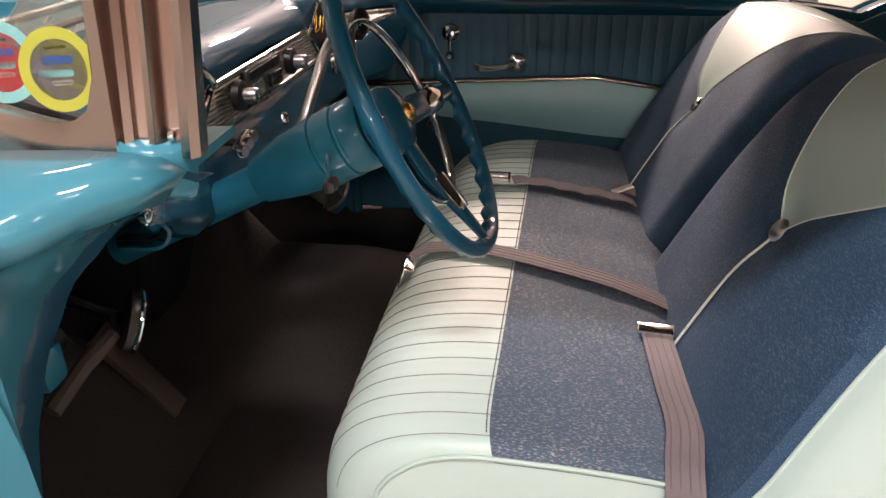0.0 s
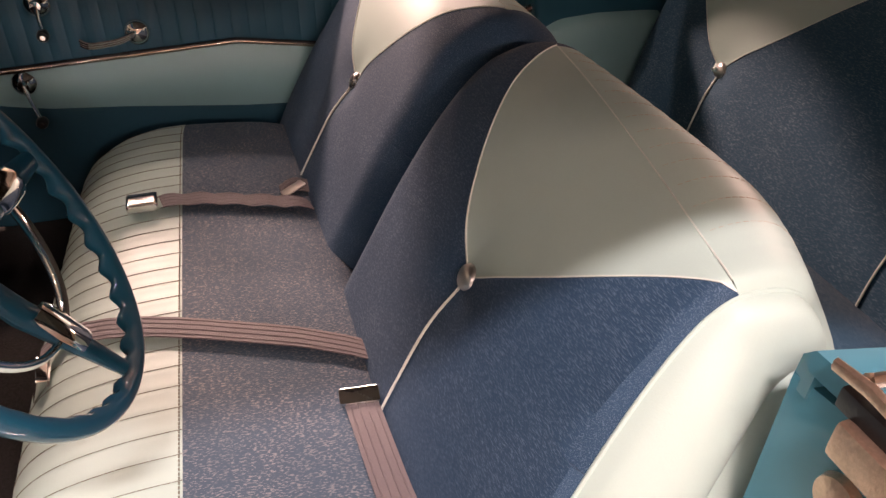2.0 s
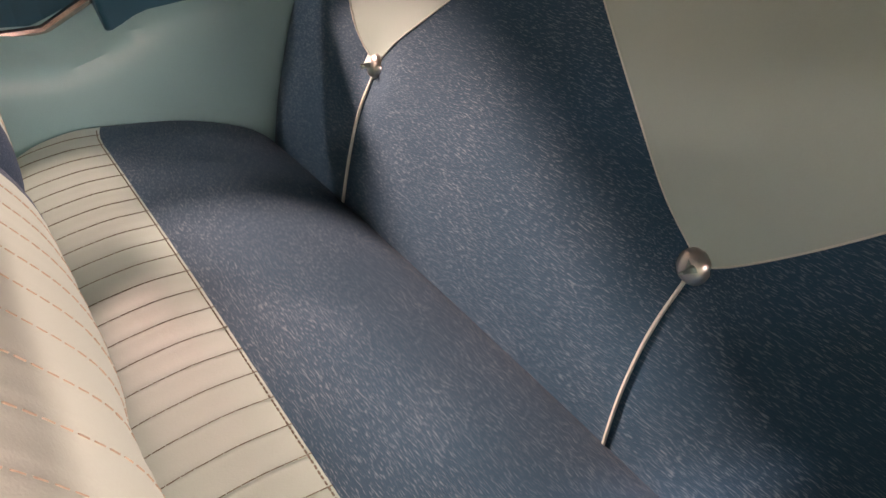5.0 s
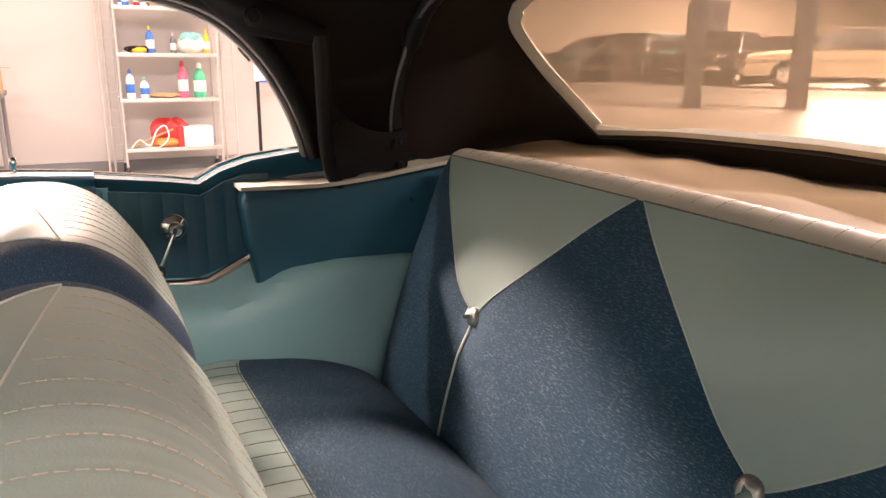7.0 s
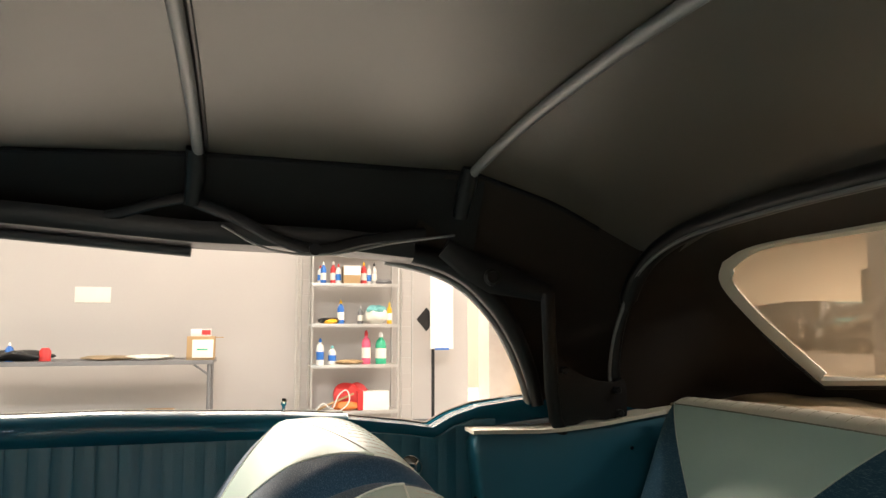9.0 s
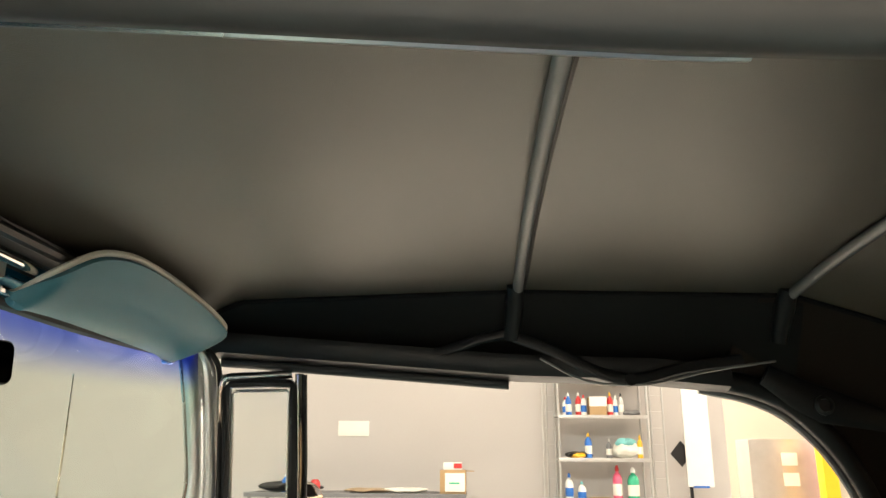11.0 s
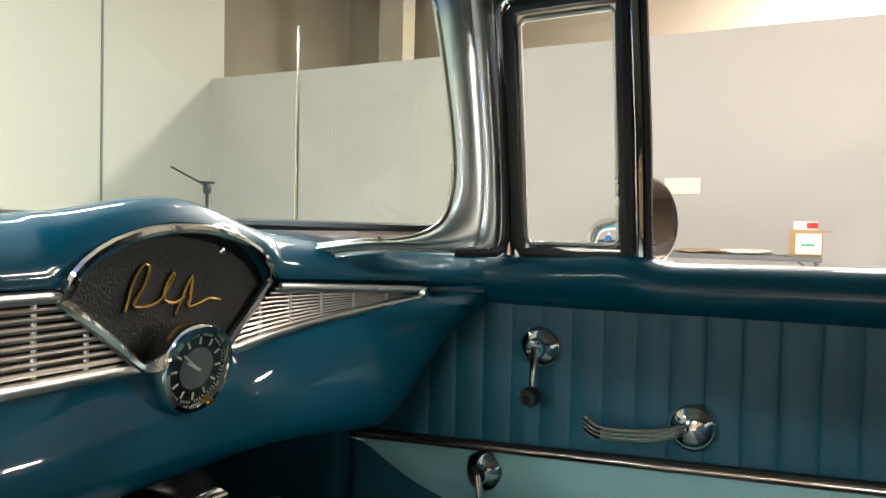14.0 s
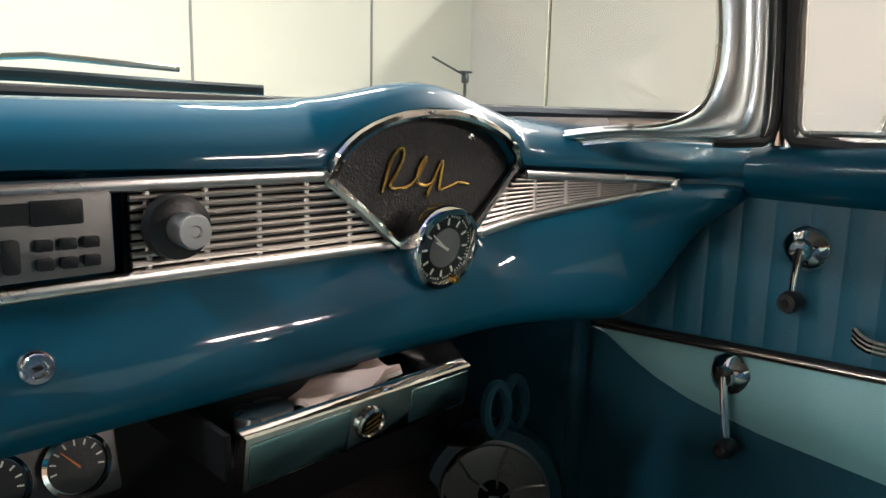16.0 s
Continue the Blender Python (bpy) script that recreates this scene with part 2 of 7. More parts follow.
YELLOW = material("yellow_paint", (0.80, 0.45, 0.02), 0.4, 0, 0.08, 8, 0.03, 200, 0.05)
GREEN = material("green_liquid", (0.05, 0.45, 0.25), 0.25, 0, 0.08, 8, 0.03, 200, 0.02)
PINK = material("pink_liquid", (0.75, 0.12, 0.22), 0.3, 0, 0.08, 8, 0.03, 200, 0.02)
AQUAP = material("aqua_cloth_rag", (0.22, 0.55, 0.55), 0.8, 0, 0.15, 20, 0.05, 200, 0.3)
PAPER = material("white_paper", (0.80, 0.78, 0.70), 0.8, 0, 0.05, 8, 0.02, 100, 0.05)
GLASS = glass("clear_glass")
SCREEN = glass("windscreen_glass", (0.93, 0.97, 0.94), (1.255, 1.345))
VINYLW = glass("clear_vinyl_window", (0.93, 0.87, 0.78), None, 0.30)
# Mirrors darkened: the dim surroundings they reflect are put into their colour.
DIMMED = material("dark_reflection_mirror", (0.10, 0.09, 0.085), 0.03, 1.0, 0.01, 3, 0.0, 50, 0)
MIRROR = material("dulled_mirror", (0.34, 0.31, 0.30), 0.02, 1.0, 0.01, 3, 0.0, 50, 0)


# ---- shape helpers ----
def raw(verts, faces):
    bm = bmesh.new()
    vs = [bm.verts.new(v) for v in verts]
    for f in faces:
        try:
            bm.faces.new([vs[i] for i in f])
        except ValueError:
            pass
    return bm


def part(name, bm, mat, parent=None, label="", smooth=40):
    me = bpy.data.meshes.new(name)
    bmesh.ops.recalc_face_normals(bm, faces=bm.faces)
    bm.to_mesh(me)
    bm.free()
    me.materials.append(mat)
    if smooth:
        me.shade_smooth()
        me.set_sharp_from_angle(angle=radians(smooth))
    ob = new(name, me)
    if parent:
        ob.parent = parent
    return tagged(ob, label)


def again(ob, name, parent, m=None):
    """Another object on the same mesh."""
    o = new(name, ob.data)
    o.parent = parent
    if m is not None:
        o.matrix_basis = m
    return o


def thing(name, label, category, at=(0, 0, 0), group="", kind=""):
    ob = new(name)
    ob.location = at
    ob.empty_display_size = 0.05
    return tagged(ob, label, category, group, kind)


def join(*bms):
    me = bpy.data.meshes.new("scratch")
    out = bmesh.new()
    for b in bms:
        b.to_mesh(me)
        out.from_mesh(me)
        b.free()
    bpy.data.meshes.remove(me)
    return out


def moved(bm, m):
    bm.transform(m)
    return bm


def normals(P):
    du, dv = np.gradient(P, axis=0), np.gradient(P, axis=1)
    n = np.cross(du, dv)
    return n / np.maximum(np.linalg.norm(n, axis=2, keepdims=True), 1e-9)


def shell(P, thick):
    """A closed sheet: the grid P and the same grid set back by thick along its normals."""
    P = np.asarray(P, float)
    Q = P - normals(P) * thick
    a, b = P.shape[:2]
    verts = [tuple(v) for v in P.reshape(-1, 3)] + [tuple(v) for v in Q.reshape(-1, 3)]
    o, faces = a * b, []
    for i in range(a - 1):
        for j in range(b - 1):
            k = i * b + j
            faces.append((k, k + 1, k + b + 1, k + b))
            faces.append((o + k, o + k + b, o + k + b + 1, o + k + 1))
    ring = [j for j in range(b)] + [i * b + b - 1 for i in range(1, a)] + [(a - 1) * b + j for j in range(b - 2, -1, -1)] + [i * b for i in range(a - 2, 0, -1)]
    for p, q in zip(ring, ring[1:] + ring[:1]):
        faces.append((p, o + p, o + q, q))
    return raw(verts, faces)


def loft(S, caps=True, closed=False):
    """Rings of equal count joined into a skin."""
    S = np.asarray(S, float)
    n, m = S.shape[:2]
    verts, faces = [tuple(v) for v in S.reshape(-1, 3)], []
    for i in range(n if closed else n - 1):
        for j in range(m):
            a, b = i * m, ((i + 1) % n) * m
            faces.append((a + j, a + (j + 1) % m, b + (j + 1) % m, b + j))
    if caps and not closed:
        faces += [tuple(range(m))[::-1], tuple((n - 1) * m + j for j in range(m))]
    return raw(verts, faces)


def tube(pts, r, seg=10, closed=False, flat=1.0, up=None):
    """A round bar along pts; r: one radius or one for each point; flat squeezes it along its second axis."""
    pts = [Vector(p) for p in pts]
    n = len(pts)
    rs = r if isinstance(r, (list, tuple, np.ndarray)) else [r] * n
    rings, last = [], None
    for i, p in enumerate(pts):
        a, b = (pts[(i - 1) % n], pts[(i + 1) % n]) if closed else (pts[max(i - 1, 0)], pts[min(i + 1, n - 1)])
        d = (b - a).normalized()
        if up is not None:
            side = d.cross(Vector(up)).normalized()
        else:
            ref = last if last is not None else (Vector((0, 0, 1)) if abs(d.z) < 0.9 else Vector((1, 0, 0)))
            side = (ref - d * ref.dot(d)).normalized()
            last = side
        other = d.cross(side)
        rings.append([p + (side * math.cos(t) + other * math.sin(t) * flat) * rs[i] for t in (2 * math.pi * k / seg for k in range(seg))])
    return loft([[tuple(v) for v in ring] for ring in rings], True, closed)


def lathe(profile, m=None, seg=28):
    """Turns (radius, height) pairs round z."""
    S = [[(r * math.cos(t), r * math.sin(t), h) for t in (2 * math.pi * k / seg for k in range(seg))] for r, h in ((max(r, 1e-4), h) for r, h in profile)]
    bm = loft(S)
    return moved(bm, m) if m is not None else bm


def box(x0, x1, y0, y1, z0, z1, bevel=0.0, seg=2):
    bm = bmesh.new()
    bmesh.ops.create_cube(bm, size=1.0)
    bm.transform(Matrix.Translation(((x0 + x1) / 2, (y0 + y1) / 2, (z0 + z1) / 2)) @ Matrix.Diagonal((abs(x1 - x0), abs(y1 - y0), abs(z1 - z0), 1)))
    if bevel:
        bmesh.ops.bevel(bm, geom=bm.edges[:], offset=bevel, segments=seg, profile=0.7, affect="EDGES")
    return bm


def slab(outline, depth, m, bevel=0.0, seg=2):
    """A flat outline (x, y), depth thick along z, at the pose m."""
    n = len(outline)
    bm = raw([(x, y, 0) for x, y in outline] + [(x, y, depth) for x, y in outline],
             [tuple(range(n))[::-1], tuple(range(n, 2 * n))] + [(i, (i + 1) % n, n + (i + 1) % n, n + i) for i in range(n)])
    bmesh.ops.recalc_face_normals(bm, faces=bm.faces)
    if bevel:
        rim = [e for e in bm.edges if abs(e.verts[0].co.z - e.verts[1].co.z) < 1e-6]
        bmesh.ops.bevel(bm, geom=rim, offset=bevel, segments=seg, profile=0.7, affect="EDGES")
    return moved(bm, m)


def axes(origin, x, y):
    """A pose from an origin and two directions; z is across both."""
    x = Vector(x).normalized()
    z = x.cross(Vector(y)).normalized()
    y = z.cross(x)
    m = Matrix((x, y, z)).transposed().to_4x4()
    m.translation = Vector(origin)
    return m


def spline(pts, n):
    """n points spaced evenly along a smooth curve through pts."""
    P = np.asarray(pts, float)
    E = np.vstack([2 * P[0] - P[1], P, 2 * P[-1] - P[-2]])
    out = []
    for i in range(len(P) - 1):
        a, b, c, d = E[i:i + 4]
        for t in np.linspace(0, 1, 24, endpoint=False):
            out.append(0.5 * ((2 * b) + (c - a) * t + (2 * a - 5 * b + 4 * c - d) * t**2 + (3 * b - a - 3 * c + d) * t**3))
    out = np.array(out + [P[-1]])
    s = np.concatenate([[0], np.cumsum(np.linalg.norm(np.diff(out, axis=0), axis=1))])
    q = np.linspace(0, s[-1], n)
    return np.stack([np.interp(q, s, out[:, k]) for k in range(P.shape[1])], 1)


def rounded(w, h, r, n=6):
    """The outline of a rectangle with round corners, about its middle."""
    out = []
    for cx, cy, a in ((w / 2 - r, h / 2 - r, 0), (-w / 2 + r, h / 2 - r, 90), (-w / 2 + r, -h / 2 + r, 180), (w / 2 - r, -h / 2 + r, 270)):
        out += [(cx + r * math.cos(radians(a + 90 * k / n)), cy + r * math.sin(radians(a + 90 * k / n))) for k in range(n + 1)]
    return out


def disc(r, n=24):
    return [(r * math.cos(2 * math.pi * k / n), r * math.sin(2 * math.pi * k / n)) for k in range(n)]


def dashes(paths, mat, parent, name="stitching", width=0.0013, on=0.006, off=0.004):
    """Rows of short stitches that stand a little proud along the paths."""
    verts, faces = [], []
    for pts in paths:
        P = [Vector(p) for p in pts]
        for a, b in zip(P, P[1:]):
            d = b - a
            length = d.length
            if length < 1e-6:
                continue
            u = d / length
            side = (u.cross(Vector((0, 0, 1))) if abs(u.z) < 0.9 else u.cross(Vector((1, 0, 0)))).normalized() * width
            upw = side.cross(u).normalized() * width
            s = 0.0
            while s < length:
                e = min(s + on, length)
                k = len(verts)
                for q in (a + u * s, a + u * e):
                    verts += [tuple(q + side), tuple(q + upw), tuple(q - side), tuple(q - upw)]
                faces += [(k, k + 1, k + 5, k + 4), (k + 1, k + 2, k + 6, k + 5), (k + 2, k + 3, k + 7, k + 6), (k + 3, k, k + 4, k + 7), (k, k + 3, k + 2, k + 1), (k + 4, k + 5, k + 6, k + 7)]
                s = e + off
    return tagged(part(name, raw(verts, faces), mat, parent, "", 0), kind="stuff")


# ---- seats ----
def pleat(d, pitch, depth, width=0.006):
    """The sink of a sewn channel at the distance d along the row of pleats."""
    k = abs((d / pitch + 0.5) % 1.0 - 0.5) * pitch
    return depth * math.exp(-(k / width) ** 2) - 0.35 * depth * math.cos(2 * math.pi * d / pitch)


def end_drop(x, half, r):
    d = half - abs(x)
    return 0 if d >= r else r - math.sqrt(max(r * r - (r - d) ** 2, 0))


def ribbon(path, width, across, thick, mat, parent, name, label=""):
    """A strap along path, with its width along across."""
    P, a = np.asarray(path, float), np.asarray(across, float)
    S = np.stack([P - a * width / 2, P, P + a * width / 2], 1)
    S[:, 1, 2] += thick * 0.6
    strap = part(name, shell(S, thick), mat, parent, label)
    for k in (-0.36, -0.12, 0.12, 0.36):
        part("woven_rib", tube(P + a * width * k + np.array((0, 0, thick * (0.9 + 1.2 * (0.5 - abs(k))))), 0.0013, 5), mat, strap)
    return strap


def bench_cushion(name, label, half, profile, seam, pitch, cloth, crown=0.012, skew=0.0, near=1.0):
    """A bench cushion swept along x: cloth behind the seam, pleated vinyl before it. profile: (y, z) from the back to the front's foot."""
    seat = thing(name, label, "car seat")
    C = spline(profile, 60)
    k = int(np.argmin(np.hypot(C[:, 0] - seam[0], C[:, 1] - seam[1])))
    nrm = np.stack([-np.gradient(C[:, 1]), np.gradient(C[:, 0])], 1)
    nrm /= np.linalg.norm(nrm, axis=1, keepdims=True)
    if nrm[k, 1] < 0:
        nrm = -nrm

    def surface(xs, rows, fold):
        P = np.zeros((len(xs), len(rows), 3))
        for i, x in enumerate(xs):
            for j, r in enumerate(rows):
                sink = end_drop(x, half, 0.020) - crown * (1 - (x / half) ** 2)
                if fold:
                    sink += pleat(x, pitch, 0.0008, 0.003) * min(1.0, (j + 1) / 3)
                y = C[r, 0] - nrm[r, 0] * sink
                d = max(0.0, min(0.10, half - abs(x)))
                y -= (0.10 - math.sqrt(max(0.0, 0.01 - (0.10 - d) ** 2))) * min(1.0, max(0.0, (y - C[0, 0] - 0.25) / 0.2)) * 0.8
                P[i, j] = (x if x > 0 else x * near, y + skew * min(1.0, max(0.0, (y - C[0, 0] - 0.05) / 0.2)) * (half - x) / (2 * half), C[r, 1] - nrm[r, 1] * sink)
        return P

    fine = np.linspace(-half, half, int(half * 2 / pitch * 9))
    coarse = np.concatenate([np.linspace(-half, -half + 0.04, 7), np.linspace(-half + 0.06, half - 0.06, 40), np.linspace(half - 0.04, half, 7)])
    back = surface(coarse, range(0, k + 1), False)
    front = surface(fine, range(k, len(C)), True)
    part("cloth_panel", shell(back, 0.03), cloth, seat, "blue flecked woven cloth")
    part("pleated_band", shell(front, 0.03), VINYL, seat, "seafoam pleated vinyl")
    lines = []
    for n in range(int(-half / pitch), int(half / pitch) + 1):
        x = n * pitch
        if abs(x) < half - 0.02:
            lines.append([tuple(v + (0, 0, 0.0012)) for v in surface([x], range(k, len(C) - 14), True)[0]])
    dashes(lines, DARKTHREAD, seat, "pleat_stitching", 0.0007, 0.012, 0.0010)
    row = surface(np.linspace(-half + 0.03, half - 0.03, 60), [k], True)[:, 0] + (0, 0, 0.002)
    dashes([[tuple(v + (0, 0.004, 0)) for v in row]], DARKTHREAD, seat, "seam_stitching", 0.001, 0.004, 0.003)
    for sgn in (-1, 1):
        rim = surface([sgn * (half - 0.001)], range(0, len(C)), False)[0]
        part("edge_piping", tube([tuple(v + (sgn * 0.002, 0, 0.001)) for v in rim[::2]], 0.0030, 8), VINYL, seat)
        low = np.array([(sgn * (half - 0.012), v[1], min(0.33, v[2] - 0.02)) for v in rim])
        G = np.stack([rim * (1 - b) + low * b + np.array([sgn * 0.012 * math.sin(math.pi * b), 0, 0]) for b in np.linspace(0, 1, 7)], 1)
        part("side_panel", shell(flipped(G) if sgn > 0 else G, 0.02), VINYL, seat, "seafoam vinyl side panel")
    y0, y1 = min(C[:, 0]), max(C[:, 0])
    part("seat_base", box(-half + 0.05, half - 0.05, y0 + 0.05, y1 - 0.05, 0.27, 0.5, 0.01), BLACK, seat)
    return seat, surface


def flipped(P):
    return P[::-1]


FRONT_CUSHION = [(-0.13, 0.50), (-0.10, 0.555), (-0.04, 0.580), (0.05, 0.592), (0.155, 0.598), (0.24, 0.594), (0.315, 0.575), (0.362, 0.535), (0.382, 0.47), (0.386, 0.38), (0.38, 0.30)]
front_seat, front_top = bench_cushion("front_bench", "front bench cushion in blue flecked cloth and pleated seafoam vinyl", 0.632, FRONT_CUSHION, (0.157, 0.598), 0.0405, CLOTHLIT, 0.012, 0.042, 0.99)
REAR_CUSHION = [(-0.99, 0.46), (-0.972, 0.495), (-0.92, 0.535), (-0.81, 0.575), (-0.668, 0.595), (-0.60, 0.596), (-0.53, 0.58), (-0.49, 0.53), (-0.48, 0.45), (-0.48, 0.34)]
rear_seat, rear_top = bench_cushion("rear_bench", "rear bench cushion in blue cloth with pleated cream front band", 0.615, REAR_CUSHION, (-0.668, 0.595), 0.0405, CLOTHR)


class Back:
    """A seat back swept along x between x0 and x1: profile (y, z) from the foot of the front, over the top, down the back."""

    def __init__(self, x0, x1, profile, button, seam, crown=0.02, edge=0.03, taper=0.0):
        self.taper = taper
        self.x0, self.x1, self.edge, self.crown = x0, x1, edge, crown
        self.C = spline(profile, 120)
        n = np.stack([-np.gradient(self.C[:, 1]), np.gradient(self.C[:, 0])], 1)
        n /= np.linalg.norm(n, axis=1, keepdims=True)
        self.n = -n if n[20, 0] < 0 else n
        near = lambda p: int(np.argmin(np.hypot(self.C[:, 0] - p[0], self.C[:, 1] - p[1])))
        self.kb, self.ks = near(button), near(seam)
        self.bx = button[2]

    def at(self, u, r, fold=0.0, lift=0.0):
        x = self.x0 + (self.x1 - self.x0) * u
        half, mid = abs(self.x1 - self.x0) / 2, (self.x0 + self.x1) / 2
        sink = end_drop(x - mid, half, self.edge) + self.crown * ((x - mid) / half) ** 2 + fold - lift
        i = int(min(max(r, 0), len(self.C) - 1))
        f = min(max(r - i, 0), 1)
        j = min(i + 1, len(self.C) - 1)
        c, n = self.C[i] * (1 - f) + self.C[j] * f, self.n[i] * (1 - f) + self.n[j] * f
        dimple = 0.016 * math.exp(-(((x - self.bx) / 0.05) ** 2 + ((c[1] - self.C[self.kb][1]) / 0.05) ** 2))
        s = sink + dimple
        x -= (self.x1 - self.x0) * self.taper * min(1.0, max(0.0, (0.94 - c[1]) / 0.30)) * max(0.0, (u - 0.55) / 0.45)
        return np.array((x, c[0] - n[0] * s, c[1] - n[1] * s))

    def patch(self, ua, ub, rows, nu, fold=None):
        """ua, ub: the edges at each row."""
        return np.array([[self.at(ua(r) + (ub(r) - ua(r)) * k / (nu - 1), r, fold(self.x0 + (self.x1 - self.x0) * (ua(r) + (ub(r) - ua(r)) * k / (nu - 1)), r) if fold else 0.0) for r in rows] for k in range(nu)])


def seat_button(back, parent, x, kb):
    u = (x - back.x0) / (back.x1 - back.x0)
    p, a, b = back.at(u, kb), back.at(u, kb - 3), back.at(u, kb + 3)
    m = axes(p, (1, 0, 0), Vector(b) - Vector(a))
    if m.col[2][1] < 0:
        m = m @ pose(0, 0, 0, 180)
    part("button", lathe([(0.0, -0.006), (0.017, -0.004), (0.0185, 0.002), (0.0165, 0.006), (0.012, 0.0085), (0.006, 0.0098), (0.0, 0.010)], m), SATIN, parent, "ribbed chrome upholstery button")


def split_back(sgn):
    """One half of the front backrest; sgn -1 is the driver's."""
    prof = [(-0.035, 0.46), (-0.062, 0.55), (-0.105, 0.64), (-0.182, 0.785), (-0.252, 0.893), (-0.310, 0.953), (-0.356, 0.975), (-0.402, 0.982), (-0.446, 0.972), (-0.482, 0.945), (-0.511, 0.905), (-0.534, 0.862), (-0.542, 0.815), (-0.534, 0.755), (-0.505, 0.66), (-0.465, 0.55), (-0.44, 0.47)]
    back = Back(sgn * 0.006, sgn * 0.630, prof, (-0.182, 0.787, sgn * 0.333), (-0.413, 0.980) if sgn < 0 else (-0.410, 0.980), 0.006, 0.016, -0.075)
    plain, kb0 = back.at, back.kb
    back.at = lambda u, r, fold=0.0, lift=0.0: plain(u, r, fold + 0.012 * u ** 5 * min(1.0, max(0.0, (r - kb0 - 20) / 20)) + (0.0 if u > 0.11 else 0.042 * (1 - u / 0.11) ** 1.8) + 0.040 * max(0.0, (u - 0.72) / 0.28) ** 2 * min(1.0, max(0.0, (r - 56) / 16)), lift)
    ob = thing("folding_car_seat", "folding seat half in blue cloth with a pale vinyl triangle", "car seat", group="front seat halves")
    ub, kb, ks = (back.bx - back.x0) / (back.x1 - back.x0), back.kb, back.ks
    kc = int(np.argmin(np.hypot(back.C[:ks, 0] + 0.332, back.C[:ks, 1] - 0.965)))
    roll = lambda u: ks + (kc - ks) * max(0.0, (u - 0.13) / 0.87)
    inner = lambda r: 0.13 + (ub - 0.13) * (1 - ((r - kb) / (ks - kb)) ** 0.85) if r < ks else 0.13
    outer = lambda r: ub + (1 - ub) * ((r - kb) / (kc - kb)) ** 0.95 if r < kc else 0.13 + 0.87 * (ks - r) / (ks - kc)
    fl = (lambda P: P) if sgn < 0 else flipped
    rows_low, rows_up = np.linspace(0, kb, 20), np.array(sorted(list(np.linspace(kb, ks, 34)) + [kc - 0.05]))
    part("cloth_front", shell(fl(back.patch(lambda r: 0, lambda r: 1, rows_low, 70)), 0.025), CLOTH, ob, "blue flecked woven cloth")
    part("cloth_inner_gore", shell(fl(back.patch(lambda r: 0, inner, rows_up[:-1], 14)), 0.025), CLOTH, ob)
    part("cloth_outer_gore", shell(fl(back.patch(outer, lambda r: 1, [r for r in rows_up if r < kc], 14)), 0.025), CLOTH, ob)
    part("vinyl_triangle", shell(fl(back.patch(inner, outer, np.concatenate([[kb + 0.15], rows_up[1:]]), 90)), 0.025), VINYL, ob, "pale seafoam vinyl triangle")
    end = 119
    fold = lambda x, r: pleat(x - back.x0, 0.0365, 0.0010, 0.004) * min(1, max(0, r - roll((x - back.x0) / (back.x1 - back.x0))) / 5) if 0.06 < abs(x) < 0.60 else 0.0
    part("pleated_top", shell(fl(np.array([[back.at(u, roll(u) + (end - roll(u)) * v, fold(back.x0 + (back.x1 - back.x0) * u, roll(u) + (end - roll(u)) * v)) for v in np.linspace(0, 1, 44)] for u in np.linspace(0.13, 1, 130)])), 0.025), VINYL, ob, "pale vinyl top roll with sewn pleats")
    part("cloth_inner_strip", shell(fl(back.patch(lambda r: 0, lambda r: 0.13, np.linspace(rows_up[-2], end, 40), 14)), 0.025), CLOTH, ob, "blue cloth strip along the inner edge")
    lines = []
    for n in range(3, 16):
        u = n * 0.0365 / 0.619
        lines.append([tuple(back.at(u, r, 0.0003)) for r in np.linspace(roll(u) + 1, max(roll(u) + 24, ks + 24), 34)])
    dashes(lines, THREAD, ob, "pleat_stitching", 0.0006, 0.006, 0.004)
    dashes([[tuple(back.at(u, roll(u), -0.0006)) for u in np.linspace(0.14, 0.985, 60)]], PIPING, ob, "seam_stitching", 0.0011, 0.03, 0.0002)
    dashes([[tuple(back.at(outer(r), r, -0.0012)) for r in np.linspace(kb, kc - 0.1, 30)], [tuple(back.at(inner(r), r, -0.0012)) for r in np.linspace(kb, ks, 30)]], PIPING, ob, "triangle_seam", 0.0012, 0.02, 0.0001)
    # crease from the button to the foot
    part("crease_piping", tube([tuple(back.at(ub + 0.03 * (1 - r / kb) ** 1.5, r, -0.002)) for r in np.linspace(12, kb - 1, 24)], 0.0020, 6), PIPING, ob, "pale piping")
    # sides
    for u, name, mat, s in ((1.0, "outer_side", VINYL, sgn), (0.0, "inner_side", CLOTH, -sgn)):
        G = []
        top = 70
        for a in np.linspace(0, 1, 60):
            f, b = back.at(u, a * top), back.at(u, end - a * (end - top))
            h = min(1.0, max(0.0, (a - 0.66) / 0.28))
            kg = 0.57 + 0.43 * h * h * (3 - 2 * h)
            near_tip = math.sqrt(max(0.0, 1 - a ** 8))
            row = []
            for k in np.linspace(0, 1, 41):
                if not u:
                    bulge = 0.008 * math.sin(math.pi * k)
                elif k < kg:
                    bulge = (0.050 - 0.012 * a) * near_tip * max(0.0, math.sin(math.pi * k / kg)) ** 0.55
                else:
                    bulge = 0.026 * near_tip * max(0.0, math.sin(math.pi * (k - kg) / max(0.02, 1 - kg))) ** 0.5 * min(1.0, (1 - kg) * 6)
                row.append(f * (1 - k) + b * k + np.array((s * bulge, 0, 0)))
            G.append(row)
        G = np.array(G)
        part(name, shell(flipped(G) if s < 0 else G, 0.012), mat, ob, "cream vinyl side bolster" if u else "blue cloth inner side")
